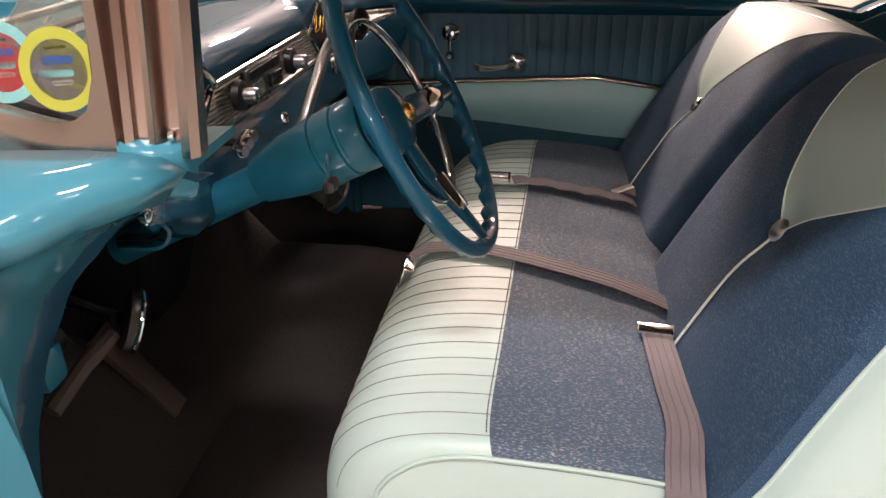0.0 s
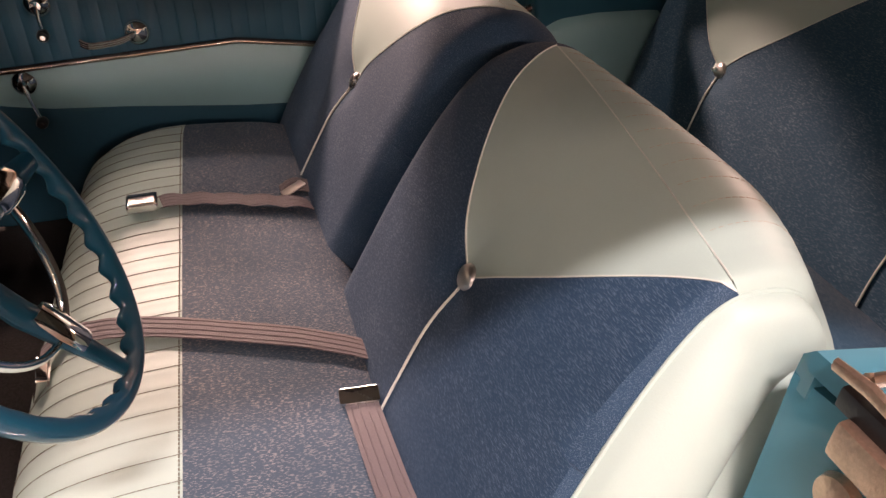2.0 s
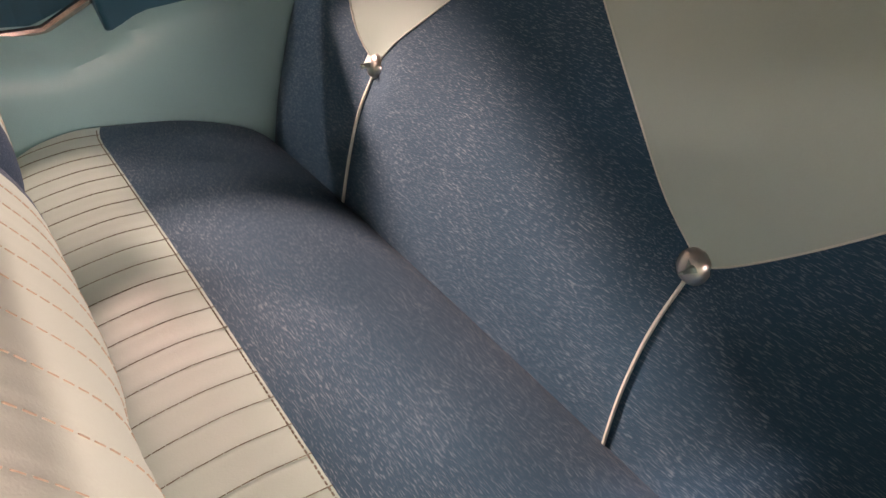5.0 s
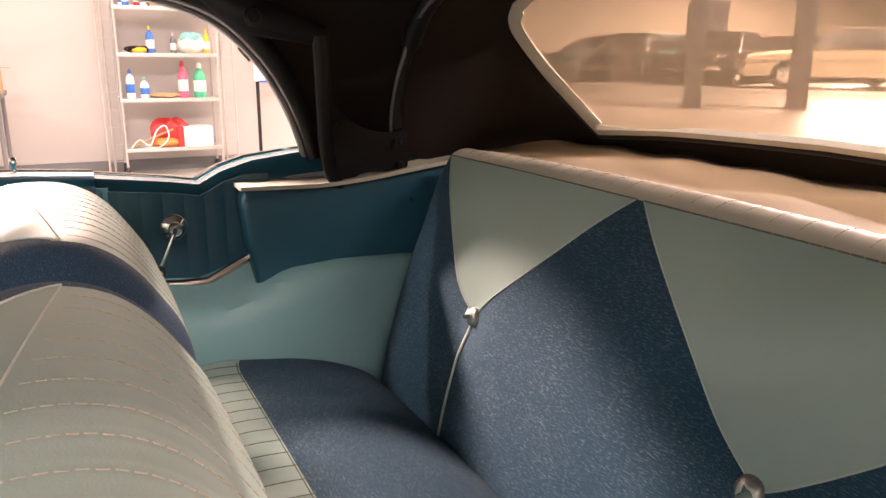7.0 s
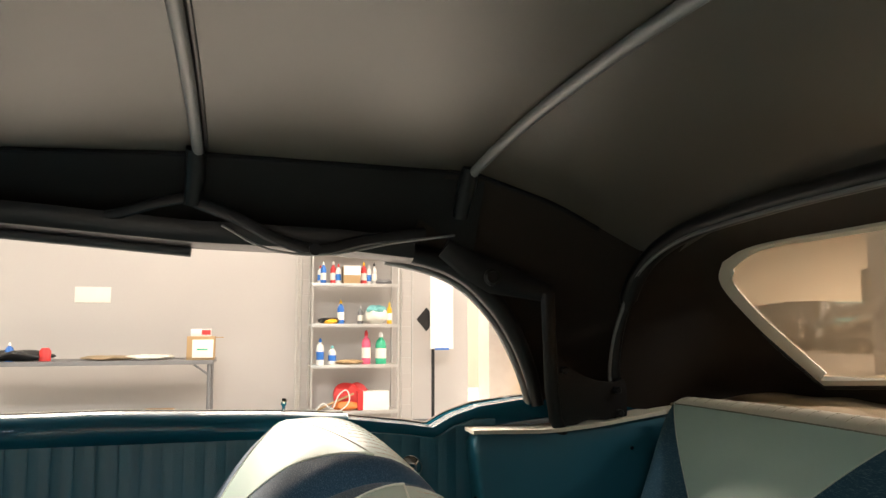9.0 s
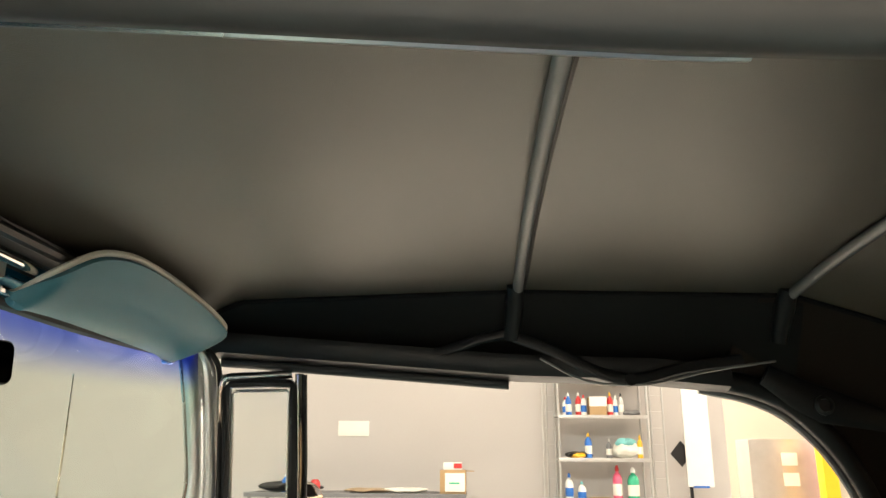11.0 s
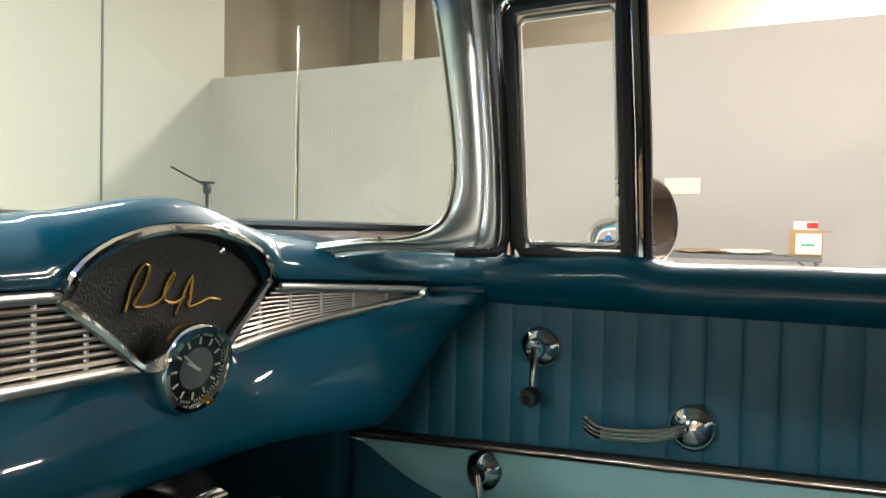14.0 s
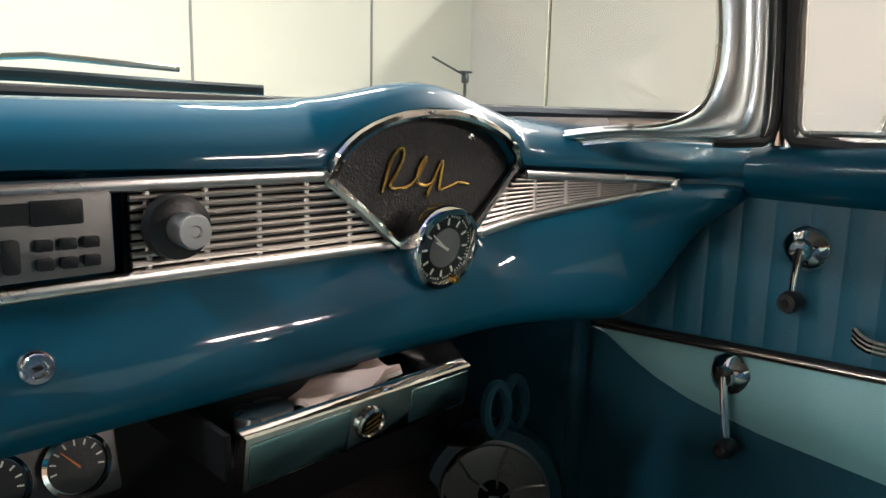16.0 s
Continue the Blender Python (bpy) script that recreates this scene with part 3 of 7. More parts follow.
    part("edge_piping", tube([tuple(back.at(1.0, r)) for r in np.linspace(2, 74, 70)], 0.0026, 8), VINYL, ob)
    seat_button(back, ob, back.bx, kb)
    return ob


split_back(-1)
split_back(1)


def rear_backrest():
    prof = [(-0.948, 0.44), (-0.960, 0.51), (-0.978, 0.60), (-1.018, 0.735), (-1.055, 0.83), (-1.092, 0.925), (-1.122, 0.978), (-1.14, 0.993), (-1.165, 0.999), (-1.195, 0.988), (-1.212, 0.955), (-1.22, 0.88), (-1.22, 0.7)]
    ob = thing("rear_car_seat", "rear bench backrest in blue cloth with two pale vinyl triangles", "car seat")
    for sgn in (1, -1):
        back = Back(0.0, sgn * 0.62, prof, (-1.018, 0.735, sgn * 0.298), (-1.122, 0.978), 0.0, 0.0)
        base = back.at
        back.at = lambda u, r, fold=0.0, lift=0.0, base=base: base(u, r, fold + end_drop(0.62 * u, 0.62, 0.05) + 0.014 * u * u, lift)
        ub, kb, ks = 0.298 / 0.62, back.kb, back.ks
        inner = lambda r: ub * (1 - ((r - kb) / (ks - kb)) ** 0.95) + 0.012
        outer = lambda r: ub + (0.93 - ub) * min(1.0, ((r - kb) / (ks - kb)) ** 0.8)
        fl = (lambda P: P) if sgn < 0 else flipped
        low, up = np.linspace(0, kb, 20), np.linspace(kb, ks, 22)
        part("cloth_front", shell(fl(back.patch(lambda r: 0, lambda r: 1, low, 36)), 0.025), CLOTHR, ob, "blue flecked woven cloth")
        part("cloth_centre_gore", shell(fl(back.patch(lambda r: 0, inner, up, 14)), 0.025), CLOTHR, ob)
        part("cloth_outer_gore", shell(fl(back.patch(outer, lambda r: 1, up, 16)), 0.025), CLOTHR, ob)
        part("vinyl_triangle", shell(fl(back.patch(inner, outer, up, 22)), 0.025), VINYL, ob, "pale seafoam vinyl triangle, lightly marked")
        fold = lambda x, r: pleat(abs(x), 0.040, 0.0020, 0.004) * min(1, (r - ks) / 5)
        part("pleated_top", shell(fl(back.patch(lambda r: 0, lambda r: 1, np.linspace(ks, 119, 34), 130, fold)), 0.025), CREAM, ob, "cream vinyl top roll with sewn pleats")
        dashes([[tuple(back.at(n * 0.04 / 0.62, r, 0.0005)) for r in np.linspace(ks + 2, ks + 30, 20)] for n in range(1, 15)], THREAD, ob, "pleat_stitching", 0.0006, 0.008, 0.003)
        dashes([[tuple(back.at(outer(r), r, -0.0012)) for r in np.linspace(kb, ks, 30)], [tuple(back.at(inner(r), r, -0.0012)) for r in np.linspace(kb, ks, 30)]], PIPING, ob, "triangle_seam", 0.0011, 0.02, 0.0001)
        dashes([[tuple(back.at(u, ks, -0.001)) for u in np.linspace(0.01, 0.98, 40)]], DARKTHREAD, ob, "seam_stitching", 0.0012, 0.008, 0.002)
        part("crease_piping", tube([tuple(back.at(ub - 0.012 * math.sin(math.pi * r / kb), r, -0.002)) for r in np.linspace(8, kb - 1, 24)], 0.0024, 6), PIPING, ob, "pale piping")
        seat_button(back, ob, back.bx, kb)
        G = np.array([[back.at(1.0, a * 62) * (1 - k) + back.at(1.0, 119 - a * 57) * k + np.array((sgn * 0.01 * math.sin(math.pi * k), 0, 0)) for k in np.linspace(0, 1, 7)] for a in np.linspace(0, 1, 30)])
        part("side", shell(flipped(G) if sgn < 0 else G, 0.012), CLOTHR, ob)
    return ob


rear_backrest()


# ---- seat belts on the front cushion ----
def on_cushion(x, y):
    C = spline(FRONT_CUSHION, 60)
    y0 = y - 0.042 * min(1.0, max(0.0, (y + 0.08) / 0.2)) * (0.632 - x) / 1.264
    j = int(np.argmin(abs(C[:52, 0] - y0)))
    return np.array((x, y, C[j, 1] + 0.012 * (1 - (x / 0.632) ** 2) + 0.010))


def buckle(m, parent):
    part("buckle", moved(slab(rounded(0.055, 0.048, 0.006), 0.016, Matrix.Identity(4), 0.003), m), CHROME, parent, "chrome seat belt buckle")
    part("buckle_flap", moved(slab(rounded(0.045, 0.024, 0.003), 0.003, pose(0, 0.008, 0.0165), 0.001), m), SATIN, parent)


belt = thing("seat_belt", "mauve grey lap belt lying over the cushion", "seat belt", group="front lap belts")
pts = [on_cushion(-0.225 + 0.155 * k, y) for k, y in zip(np.linspace(0, 1, 14), np.linspace(-0.09, 0.35, 14))]
pts += [np.array((-0.105, 0.378, 0.588)), np.array((-0.130, 0.392, 0.560))]
ribbon(pts[:15], 0.046, (1, 0, 0), 0.002, WEB, belt, "webbing")
buckle(axes((-0.130, 0.388, 0.572), (1, 0.1, 0), (-0.2, -0.35, 1)), belt)

belt2 = thing("seat_belt", "mauve grey lap belt with chrome buckle lying loose on the cushion", "seat belt", group="front lap belts")
path = [on_cushion(0.205, -0.07), on_cushion(0.205, -0.02), on_cushion(0.215, 0.04), on_cushion(0.23, 0.10), on_cushion(0.24, 0.16), on_cushion(0.242, 0.20)]
ribbon(spline(path, 20) + np.array([[0, 0, 0.006 * abs(math.sin(k * 0.8))] for k in range(20)]), 0.044, (0.98, 0.2, 0), 0.002, WEB, belt2, "webbing")
ribbon(spline([on_cushion(0.285, -0.085), on_cushion(0.28, -0.05), on_cushion(0.245, -0.02)], 8), 0.044, (1, 0, 0.1), 0.002, WEB, belt2, "webbing_tail")
buckle(axes(on_cushion(0.242, 0.232), (0, 1, 0), (-1, 0, 0)), belt2)
part("tongue", slab(rounded(0.05, 0.022, 0.004), 0.003, axes(on_cushion(0.245, -0.045) + np.array((0, 0, 0.01)), (0.5, -1, 0.2), (1, 0.4, 0)), 0.001), SATIN, belt2)

belt3 = thing("seat_belt", "mauve grey lap belt pulled from behind the cushion", "seat belt", group="front lap belts")
path = [on_cushion(-0.325, -0.050), on_cushion(-0.40, -0.053), on_cushion(-0.47, -0.056), on_cushion(-0.54, -0.06), on_cushion(-0.61, -0.05), np.array((-0.646, -0.05, 0.55)), np.array((-0.655, -0.05, 0.45))]
ribbon(spline(path, 26), 0.046, (0.15, 1, 0), 0.002, WEB, belt3, "webbing")
part("adjuster", slab(rounded(0.056, 0.03, 0.004), 0.007, axes(on_cushion(-0.320, -0.050), (0.12, 1, 0), (-1, 0.1, 0)), 0.002), CHROME, belt3, "chrome belt adjuster")

# ---- car body ----
WS_BASE = [(0.0, 0.985), (0.30, 0.955), (0.48, 0.865), (0.58, 0.735), (0.645, 0.60), (0.69, 0.485)]
WS_HEAD = [(0.0, 0.605), (0.30, 0.595), (0.48, 0.572), (0.57, 0.550), (0.625, 0.53), (0.662, 0.495)]


def ws_y(x):
    return float(np.interp(abs(x), [p[0] for p in WS_BASE] + [0.75], [p[1] for p in WS_BASE] + [0.47]))


def face_y(x):
    d = max(0.0, abs(x) - 0.45)
    return 0.66 - 0.117 * (d / 0.234) ** 1.7 - (0.03 * ((x - 0.69) / 0.045) ** 2 if x > 0.69 else 0.0)


def ledge(x):
    return float(np.interp(abs(x), [0, 0.25, 0.52, 0.60, 0.74], [1.002, 1.003, 0.994, 0.984, 0.966]))


def crest(x):
    return ledge(x) + 0.032 * math.exp(-((abs(x) - 0.385) / 0.10) ** 2)


def brow(x):
    d = abs(abs(x) - 0.385) / 0.133
    base = float(np.interp(abs(x), [0, 0.25, 0.52, 0.70, 0.75], [0.953, 0.946, 0.942, 0.934, 0.93]))
    return base + (0.060 * (1 - d * d) ** 0.62 if d < 1 else 0.0)


car = thing("convertible_car", "teal painted convertible car with carpeted floor", "car")

def opening(z):
    """The front edge of the door opening."""
    return float(np.interp(z, [0.30, 0.55, 0.669, 0.791, 0.885, 0.955, 0.985, 1.003], [0.735, 0.730, 0.708, 0.666, 0.614, 0.545, 0.492, 0.450]))


# floor and toe board
ys = np.linspace(-1.05, 1.06, 50)
xs = np.linspace(-0.715, 0.760, 60)


def floor_z(x, y):
    z = 0.30 + 0.205 * math.exp(-(x / 0.17) ** 4) * (0.55 + 0.45 * min(1, max(0, (y + 0.2) / 0.7)))
    if y > 0.72:
        z += (y - 0.72) * 1.15
    if y < -0.42:
        z += 0.03
    return z


part("carpet_floor", shell(flipped(np.array([[(x, y, floor_z(x, y)) for y in ys] for x in xs])), 0.02), CARPET, car, "dark charcoal carpet over the transmission hump")


part("firewall", box(-0.72, 0.72, 1.07, 1.09, 0.3, 0.97), IRON, car, "black firewall")
part("sill_plate", box(-0.80, -0.70, -0.345, 0.47, 0.30, 0.335, 0.008), SATIN, car, "ribbed aluminium sill plate")
for sgn in (-1, 1):
    part("kick_panel", shell(np.array([[(sgn * 0.712, y0 + (1.07 - y0) * k, z) for k in np.linspace(0, 1, 8)] for z in np.linspace(0.3, 0.93, 12) for y0 in (0.695 if sgn > 0 else opening(z) + 0.02,)])[::sgn], 0.02), TEALV if sgn > 0 else CARPET, car, "kick panel beside the footwell")
    # front wing and cowl side
    ring = []
    for f in np.linspace(0, 1, 24):
        k = min(1, f * 3.4)
        top = 0.955 + 0.02 * k
        row = [(0.745 - 0.14 * k, top - 0.032), (0.772, top - 0.015), (0.83, top - 0.012), (0.885, top - 0.05), (0.92, top - 0.12), (0.93, top - 0.22), (0.945, 0.62), (0.93, 0.40), (0.90, 0.28)]
        ring.append([(x, opening(z) + 0.03 + (2.17 - opening(z)) * f, z) for x, z in row])
    if sgn > 0:
        part("front_wing", shell(np.array(ring)[::-1], 0.03), BODY, car, "light teal painted front wing")
    # hinge post behind the wing
    if sgn < 0:
        edge = spline([(opening(z), z) for z in (0.30, 0.45, 0.55, 0.669, 0.73, 0.791, 0.84, 0.885, 0.925, 0.955, 0.985)] + [(0.450, 1.003), (0.468, 1.003), (0.52, 1.000), (0.70, 0.994), (1.10, 0.984), (1.9, 0.960)], 90)
        summit = int(np.argmax(edge[:, 1]))
        ACROSS = spline([(0.772, 0.0, 0.0), (0.781, 0.002, 0.0), (0.792, 0.010, 0.0), (0.820, 0.042, 0.05), (0.858, 0.095, 0.22), (0.895, 0.165, 0.5), (0.925, 0.26, 0.8), (0.94, 0.36, 1.0)], 26)
        post = np.array([[(-x, y + d, z - 0.11 * c * max(0.0, (z - 0.72) / 0.30) ** 2 - 0.006 * math.exp(-((d - 0.075) / 0.018) ** 2) * min(1.0, max(0.0, (z - 0.8) * 6))) for x, d, c in ACROSS] for y, z in edge])
        part("hinge_post", shell(post[::-1], 0.02), BODY, car, "light teal painted door post, rounded into the wing", 180)
        wing = np.array([[(row[-1][0], row[-1][1] + (2.26 - row[-1][1]) * f, row[-1][2] - 0.05 * f) for f in np.linspace(0, 1, 16)] for row in post[:summit]])
        part("front_wing", shell(wing[::-1], 0.03), BODY, car, "light teal painted front wing")
        crown = np.array([[(-0.772 + 0.17 * b, y + 0.02 * b, z - 0.012 * b) for b in np.linspace(0, 1, 5)] for y, z in edge[summit:]])
        part("wing_crown", shell(crown[::-1], 0.01), BODY, car, "light teal painted wing top")
        lip = np.array([[(-0.772 + 0.034 * b, y - 0.010 * math.sin(1.57 * b), z - 0.016 * math.sin(1.57 * b) * min(1.0, max(0.0, (z - 0.5) * 3))) for b in np.linspace(0, 1, 6)] for y, z in edge[:62]])
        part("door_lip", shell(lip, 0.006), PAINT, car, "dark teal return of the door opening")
        foot = []
        for z, g in ((0.976, 0.55), (0.984, 0.85), (0.996, 1.0), (1.012, 1.0), (1.022, 0.92), (1.027, 0.7)):
            foot.append([(-0.742 + 0.036 * g * math.cos(t) * (1.0 if math.cos(t) < 0 else 0.7) - 0.006, 0.480 + 0.036 * math.sin(t) * (0.75 + 0.25 * g), z + 0.004 * math.sin(t)) for t in np.linspace(0, 2 * math.pi, 24, endpoint=False)])
        part("pillar_foot", loft(foot), BODY, car, "light teal metal folded round the pillar foot", 60)
    else:
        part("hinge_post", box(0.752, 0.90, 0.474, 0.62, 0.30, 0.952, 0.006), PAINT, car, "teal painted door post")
    # rear quarter: belt rail with its dip, outer skin
    y_post = -0.47 if sgn > 0 else -0.345
    yq = np.concatenate([np.linspace(y_post, -0.62, 8), np.linspace(-0.63, -0.80, 14), np.linspace(-0.85, -2.3, 16)])
    belt_z = lambda y: float(np.interp(-y, [0.345, 0.47, 0.60, 0.655, 0.70, 0.76, 0.90, 1.2, 1.7, 2.3], [0.958, 0.942, 0.927, 0.918, 0.942, 0.960, 0.978, 0.985, 0.98, 0.93]))
    ring = []
    for y in yq:
        z, w = belt_z(y), 0.0 if y > -1.2 else 0.06 * min(1, (-y - 1.2))
        xi = 0.742 if sgn > 0 else float(np.interp(-y, [0.345, 0.55, 0.75], [0.706, 0.725, 0.742]))
        ring.append([(sgn * xi, y, z - 0.045), (sgn * (xi + 0.002), y, z - 0.012), (sgn * (xi + 0.012), y, z), (sgn * 0.79, y, z + 0.002), (sgn * (0.83 - w), y, z - 0.018), (sgn * (0.875 - w), y, z - 0.09), (sgn * (0.90 - w), y, z - 0.22), (sgn * (0.91 - w), y, 0.5), (sgn * (0.88 - w), y, 0.30)])
    # Driver's quarter light, passenger's dark teal: lit and shaded tones of one paint.
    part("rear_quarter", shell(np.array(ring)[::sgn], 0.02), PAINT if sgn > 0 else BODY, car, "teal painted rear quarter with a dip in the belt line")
    part("lock_post", shell(np.array([[(sgn * (0.735 if sgn > 0 else 0.708) + sgn * (0.15 if sgn > 0 else 0.177) * b, y_post + 0.002 - 0.01 * math.sin(math.pi * b), z) for b in np.linspace(0, 1, 7)] for z in np.linspace(0.30, 0.925, 10)])[::sgn], 0.02), BODY, car, "light teal painted lock post")
    part("belt_moulding", tube([(sgn * (0.822 if sgn > 0 else 0.765), y, belt_z(y) + (0.004 if sgn < 0 else -0.002)) for y in yq[:30]], 0.007 if sgn > 0 else 0.016, 8, flat=0.6 if sgn > 0 else 0.45), CHROME, car, "chrome belt moulding")
part("striker_strip", tube([(-0.742, -0.338, 0.968), (-0.775, -0.338, 0.972), (-0.815, -0.340, 0.966)], [0.006, 0.007, 0.006], 8, flat=0.7), COPPERY, car, "copper-toned, rust-spotted plated strip on the lock post")
part("striker_slot", box(-0.815, -0.755, -0.352, -0.336, 0.938, 0.958, 0.003), BLACK, car)
part("striker", box(-0.835, -0.770, -0.348, -0.325, 0.905, 0.940, 0.006), COPPERY, car, "copper-toned, rust-spotted plated door striker")
part("striker_disc", lathe([(0, 0), (0.024, 0), (0.022, 0.008), (0.010, 0.012), (0, 0.012)], axes((-0.790, -0.344, 0.862), (-1, 0, 0), (0, 0, 1))), COPPERY, car, "copper-toned, rust-spotted round bumper on the lock post")
# the driver's door stands wide open on its front hinges
# Out of view: placed to shade the footwell from the side lamps.
open_door = thing("driver_door", "teal car door standing wide open on its hinges", "car door")
hinge = pose(-0.86, 0.60, 0, 0, 0, 158)
for name, mat, rows in (("outer_skin", BODY, ((0.0, 0.95), (-0.03, 0.90), (-0.06, 0.80), (-0.07, 0.62), (-0.05, 0.40), (-0.03, 0.33))), ("inner_panel", TEALV, ((0.10, 0.94), (0.115, 0.92), (0.12, 0.80), (0.12, 0.60), (0.12, 0.40), (0.11, 0.33)))):
    G = np.array([[tuple(hinge @ Vector((0.03 + 0.98 * k, -y, z))) for y, z in rows] for k in np.linspace(0, 1, 12)])
    part(name, shell(G if name == "inner_panel" else G[::-1], 0.01), mat, open_door)
part("belt_rail", moved(box(0.03, 1.01, -0.118, 0.002, 0.935, 0.962, 0.01), hinge), PAINT, open_door, "teal painted belt rail")
part("front_edge", moved(box(0.02, 0.035, -0.115, 0.05, 0.33, 0.94, 0.004), hinge), BODY, open_door)
part("rear_edge", moved(box(1.0, 1.015, -0.115, 0.05, 0.33, 0.94, 0.004), hinge), BODY, open_door)

# bonnet, cowl and rear deck
cow = np.array([[(x, ws_y(x) + 0.02 + (2.3 - ws_y(x)) * k, 0.968 + 0.006 * (1 - (x / 0.66) ** 2) - 0.10 * k - 0.06 * k * k) for k in np.linspace(0, 1, 12)] for x in np.linspace(-0.66, 0.66, 24)])
part("bonnet", shell(flipped(cow), 0.02), BODY, car, "light teal painted bonnet and cowl")
deck = np.array([[(x, y, 0.955 - 0.10 * max(0, (-y - 1.75)) ** 1.5 - 0.03 * (x / 0.8) ** 2) for y in np.linspace(-1.60, -2.5, 12)] for x in np.linspace(-0.80, 0.80, 20)])
part("boot_lid", shell(deck, 0.02), BODY, car, "light teal painted boot lid")
side = np.array([[(-0.60 - 0.335 * k, y, 0.950 - 0.055 * k * k - 0.05 * (y - 1.05)) for k in np.linspace(0, 1, 8)] for y in np.linspace(1.05, 2.28, 12)])
part("wing_top", shell(side[::-1], 0.01), BODY, car, "light teal painted wing top")
part("nose_panel", box(-0.93, 0.93, 2.22, 2.30, 0.32, 0.84, 0.03), BODY, car, "light teal painted nose panel")
part("tail_panel", box(-0.84, 0.84, -2.50, -2.42, 0.32, 0.88, 0.03), BODY, car, "light teal painted tail panel")
part("wheelhouse", box(-0.70, 0.70, -1.62, -1.29, 0.30, 0.80, 0.03), IRON, car)


# ---- windscreen ----
WS_CURVES = spline(WS_BASE, 41), spline(WS_HEAD, 41)


def screen_point(b, k):
    """b along the base from -1 to 1, k up the glass."""
    s = abs(b)
    base, head = WS_CURVES
    i = s * 40
    a = int(min(i, 39))
    f = i - a
    p, q = base[a] * (1 - f) + base[a + 1] * f, head[a] * (1 - f) + head[a + 1] * f
    bow = 0.015 * math.sin(math.pi * k)
    x = p[0] * (1 - k) + q[0] * k + bow * (s > 0.6) * (s - 0.6) * 2
    y = p[1] * (1 - k) + q[1] * k + bow * (1 - s)
    return ((1 if b > 0 else -1) * x, y, (0.990 + 0.012 * (1 - s)) * (1 - k) + (1.352 - 0.012 * s) * k)


wind = thing("windscreen", "wraparound windscreen with blue tinted top band in a chrome frame", "windscreen")
pane = part("pane", shell(np.array([[screen_point(b, k) for k in np.linspace(0, 1, 18)] for b in np.linspace(-1, 1, 70)]), 0.004), SCREEN, wind, "curved glass with a blue top band")
pane.visible_shadow = False
part("base_moulding", tube([Vector(screen_point(b, 0.0)) + Vector((0, -0.008, 0.001)) for b in np.linspace(-0.97, 0.97, 70)], 0.011, 8, flat=0.6), SATIN, wind, "bright lower garnish moulding")
part("base_rubber", tube([Vector(screen_point(b, 0.03)) for b in np.linspace(-0.97, 0.97, 70)], 0.008, 8), RUBBER, wind)
part("header_rubber", tube([Vector(screen_point(b, 0.985)) + Vector((0, -0.004, 0)) for b in np.linspace(-0.95, 0.95, 60)], 0.011, 8), RUBBER, wind)
part("header_moulding", shell(np.array([[Vector(screen_point(b, 0.985)) + Vector((0, -0.012 - 0.05 * k, 0.004 + 0.018 * math.sin(2.2 * k))) for k in np.linspace(0, 1, 6)] for b in np.linspace(-0.93, 0.93, 50)]), 0.008), PAINT, wind, "teal painted header garnish")
line = spline([screen_point(-1.0, k) for k in np.linspace(-0.13, 1, 7)], 24)
part("pillar_garnish", tube([Vector(p) + Vector((0.014, 0.008, 0)) for p in line], [0.013 + 0.006 * (1 - i / 23) ** 4 for i in range(24)], 10), PAINT, wind, "inner garnish of the pillar")
part("glass_edge_strip", tube([Vector(p) + Vector((0.030, 0.020, 0)) for p in line], 0.0065, 8), SATIN, wind, "bright strip beside the glass")
# the passenger's pillar: one rolled moulding that turns into the sill at its foot
EDGE_A = spline([(0.548, 0.715, 0.964), (0.600, 0.600, 0.984), (0.628, 0.552, 0.988), (0.655, 0.522, 0.999), (0.680, 0.508, 1.024), (0.688, 0.503, 1.081), (0.687, 0.512, 1.163), (0.676, 0.522, 1.253), (0.655, 0.528, 1.322), (0.630, 0.530, 1.346)], 60)
EDGE_B = spline([(0.572, 0.668, 0.958), (0.615, 0.565, 0.974), (0.655, 0.510, 0.975), (0.690, 0.470, 0.975), (0.716, 0.452, 0.985), (0.722, 0.453, 1.060), (0.722, 0.459, 1.150), (0.721, 0.466, 1.245), (0.715, 0.474, 1.318), (0.690, 0.490, 1.352)], 60)
LIFT = ((0.0, 0.000), (0.06, 0.007), (0.16, 0.011), (0.30, 0.0125), (0.44, 0.011), (0.56, 0.006), (0.62, 0.001), (0.68, 0.004), (0.76, 0.0065), (0.86, 0.004), (0.92, -0.001), (1.0, -0.004))
G = np.array([[p * (1 - k) + q * k + np.array((-0.80, -0.55, 0.25)) * d for k, d in LIFT] for p, q in zip(EDGE_A, EDGE_B)])
part("pillar", shell(G[::-1], 0.006), BRIGHT, wind, "bright rolled windscreen pillar curving into the sill", 60)
part("glass_edge_strip", tube(EDGE_A, 0.0045, 8), SATIN, wind, "bright strip beside the glass")
part("pillar_seal", tube(EDGE_B[18:] + (0.006, -0.004, 0), 0.006, 8), RUBBER, wind, "black rubber seal of the pillar")
for x, y in ((0.612, 0.565), (0.545, 0.69)):
    part("screw", lathe([(0, 0), (0.0055, 0), (0.005, 0.0025), (0, 0.0035)], pose(x, y, 0.990)), CHROME, wind)

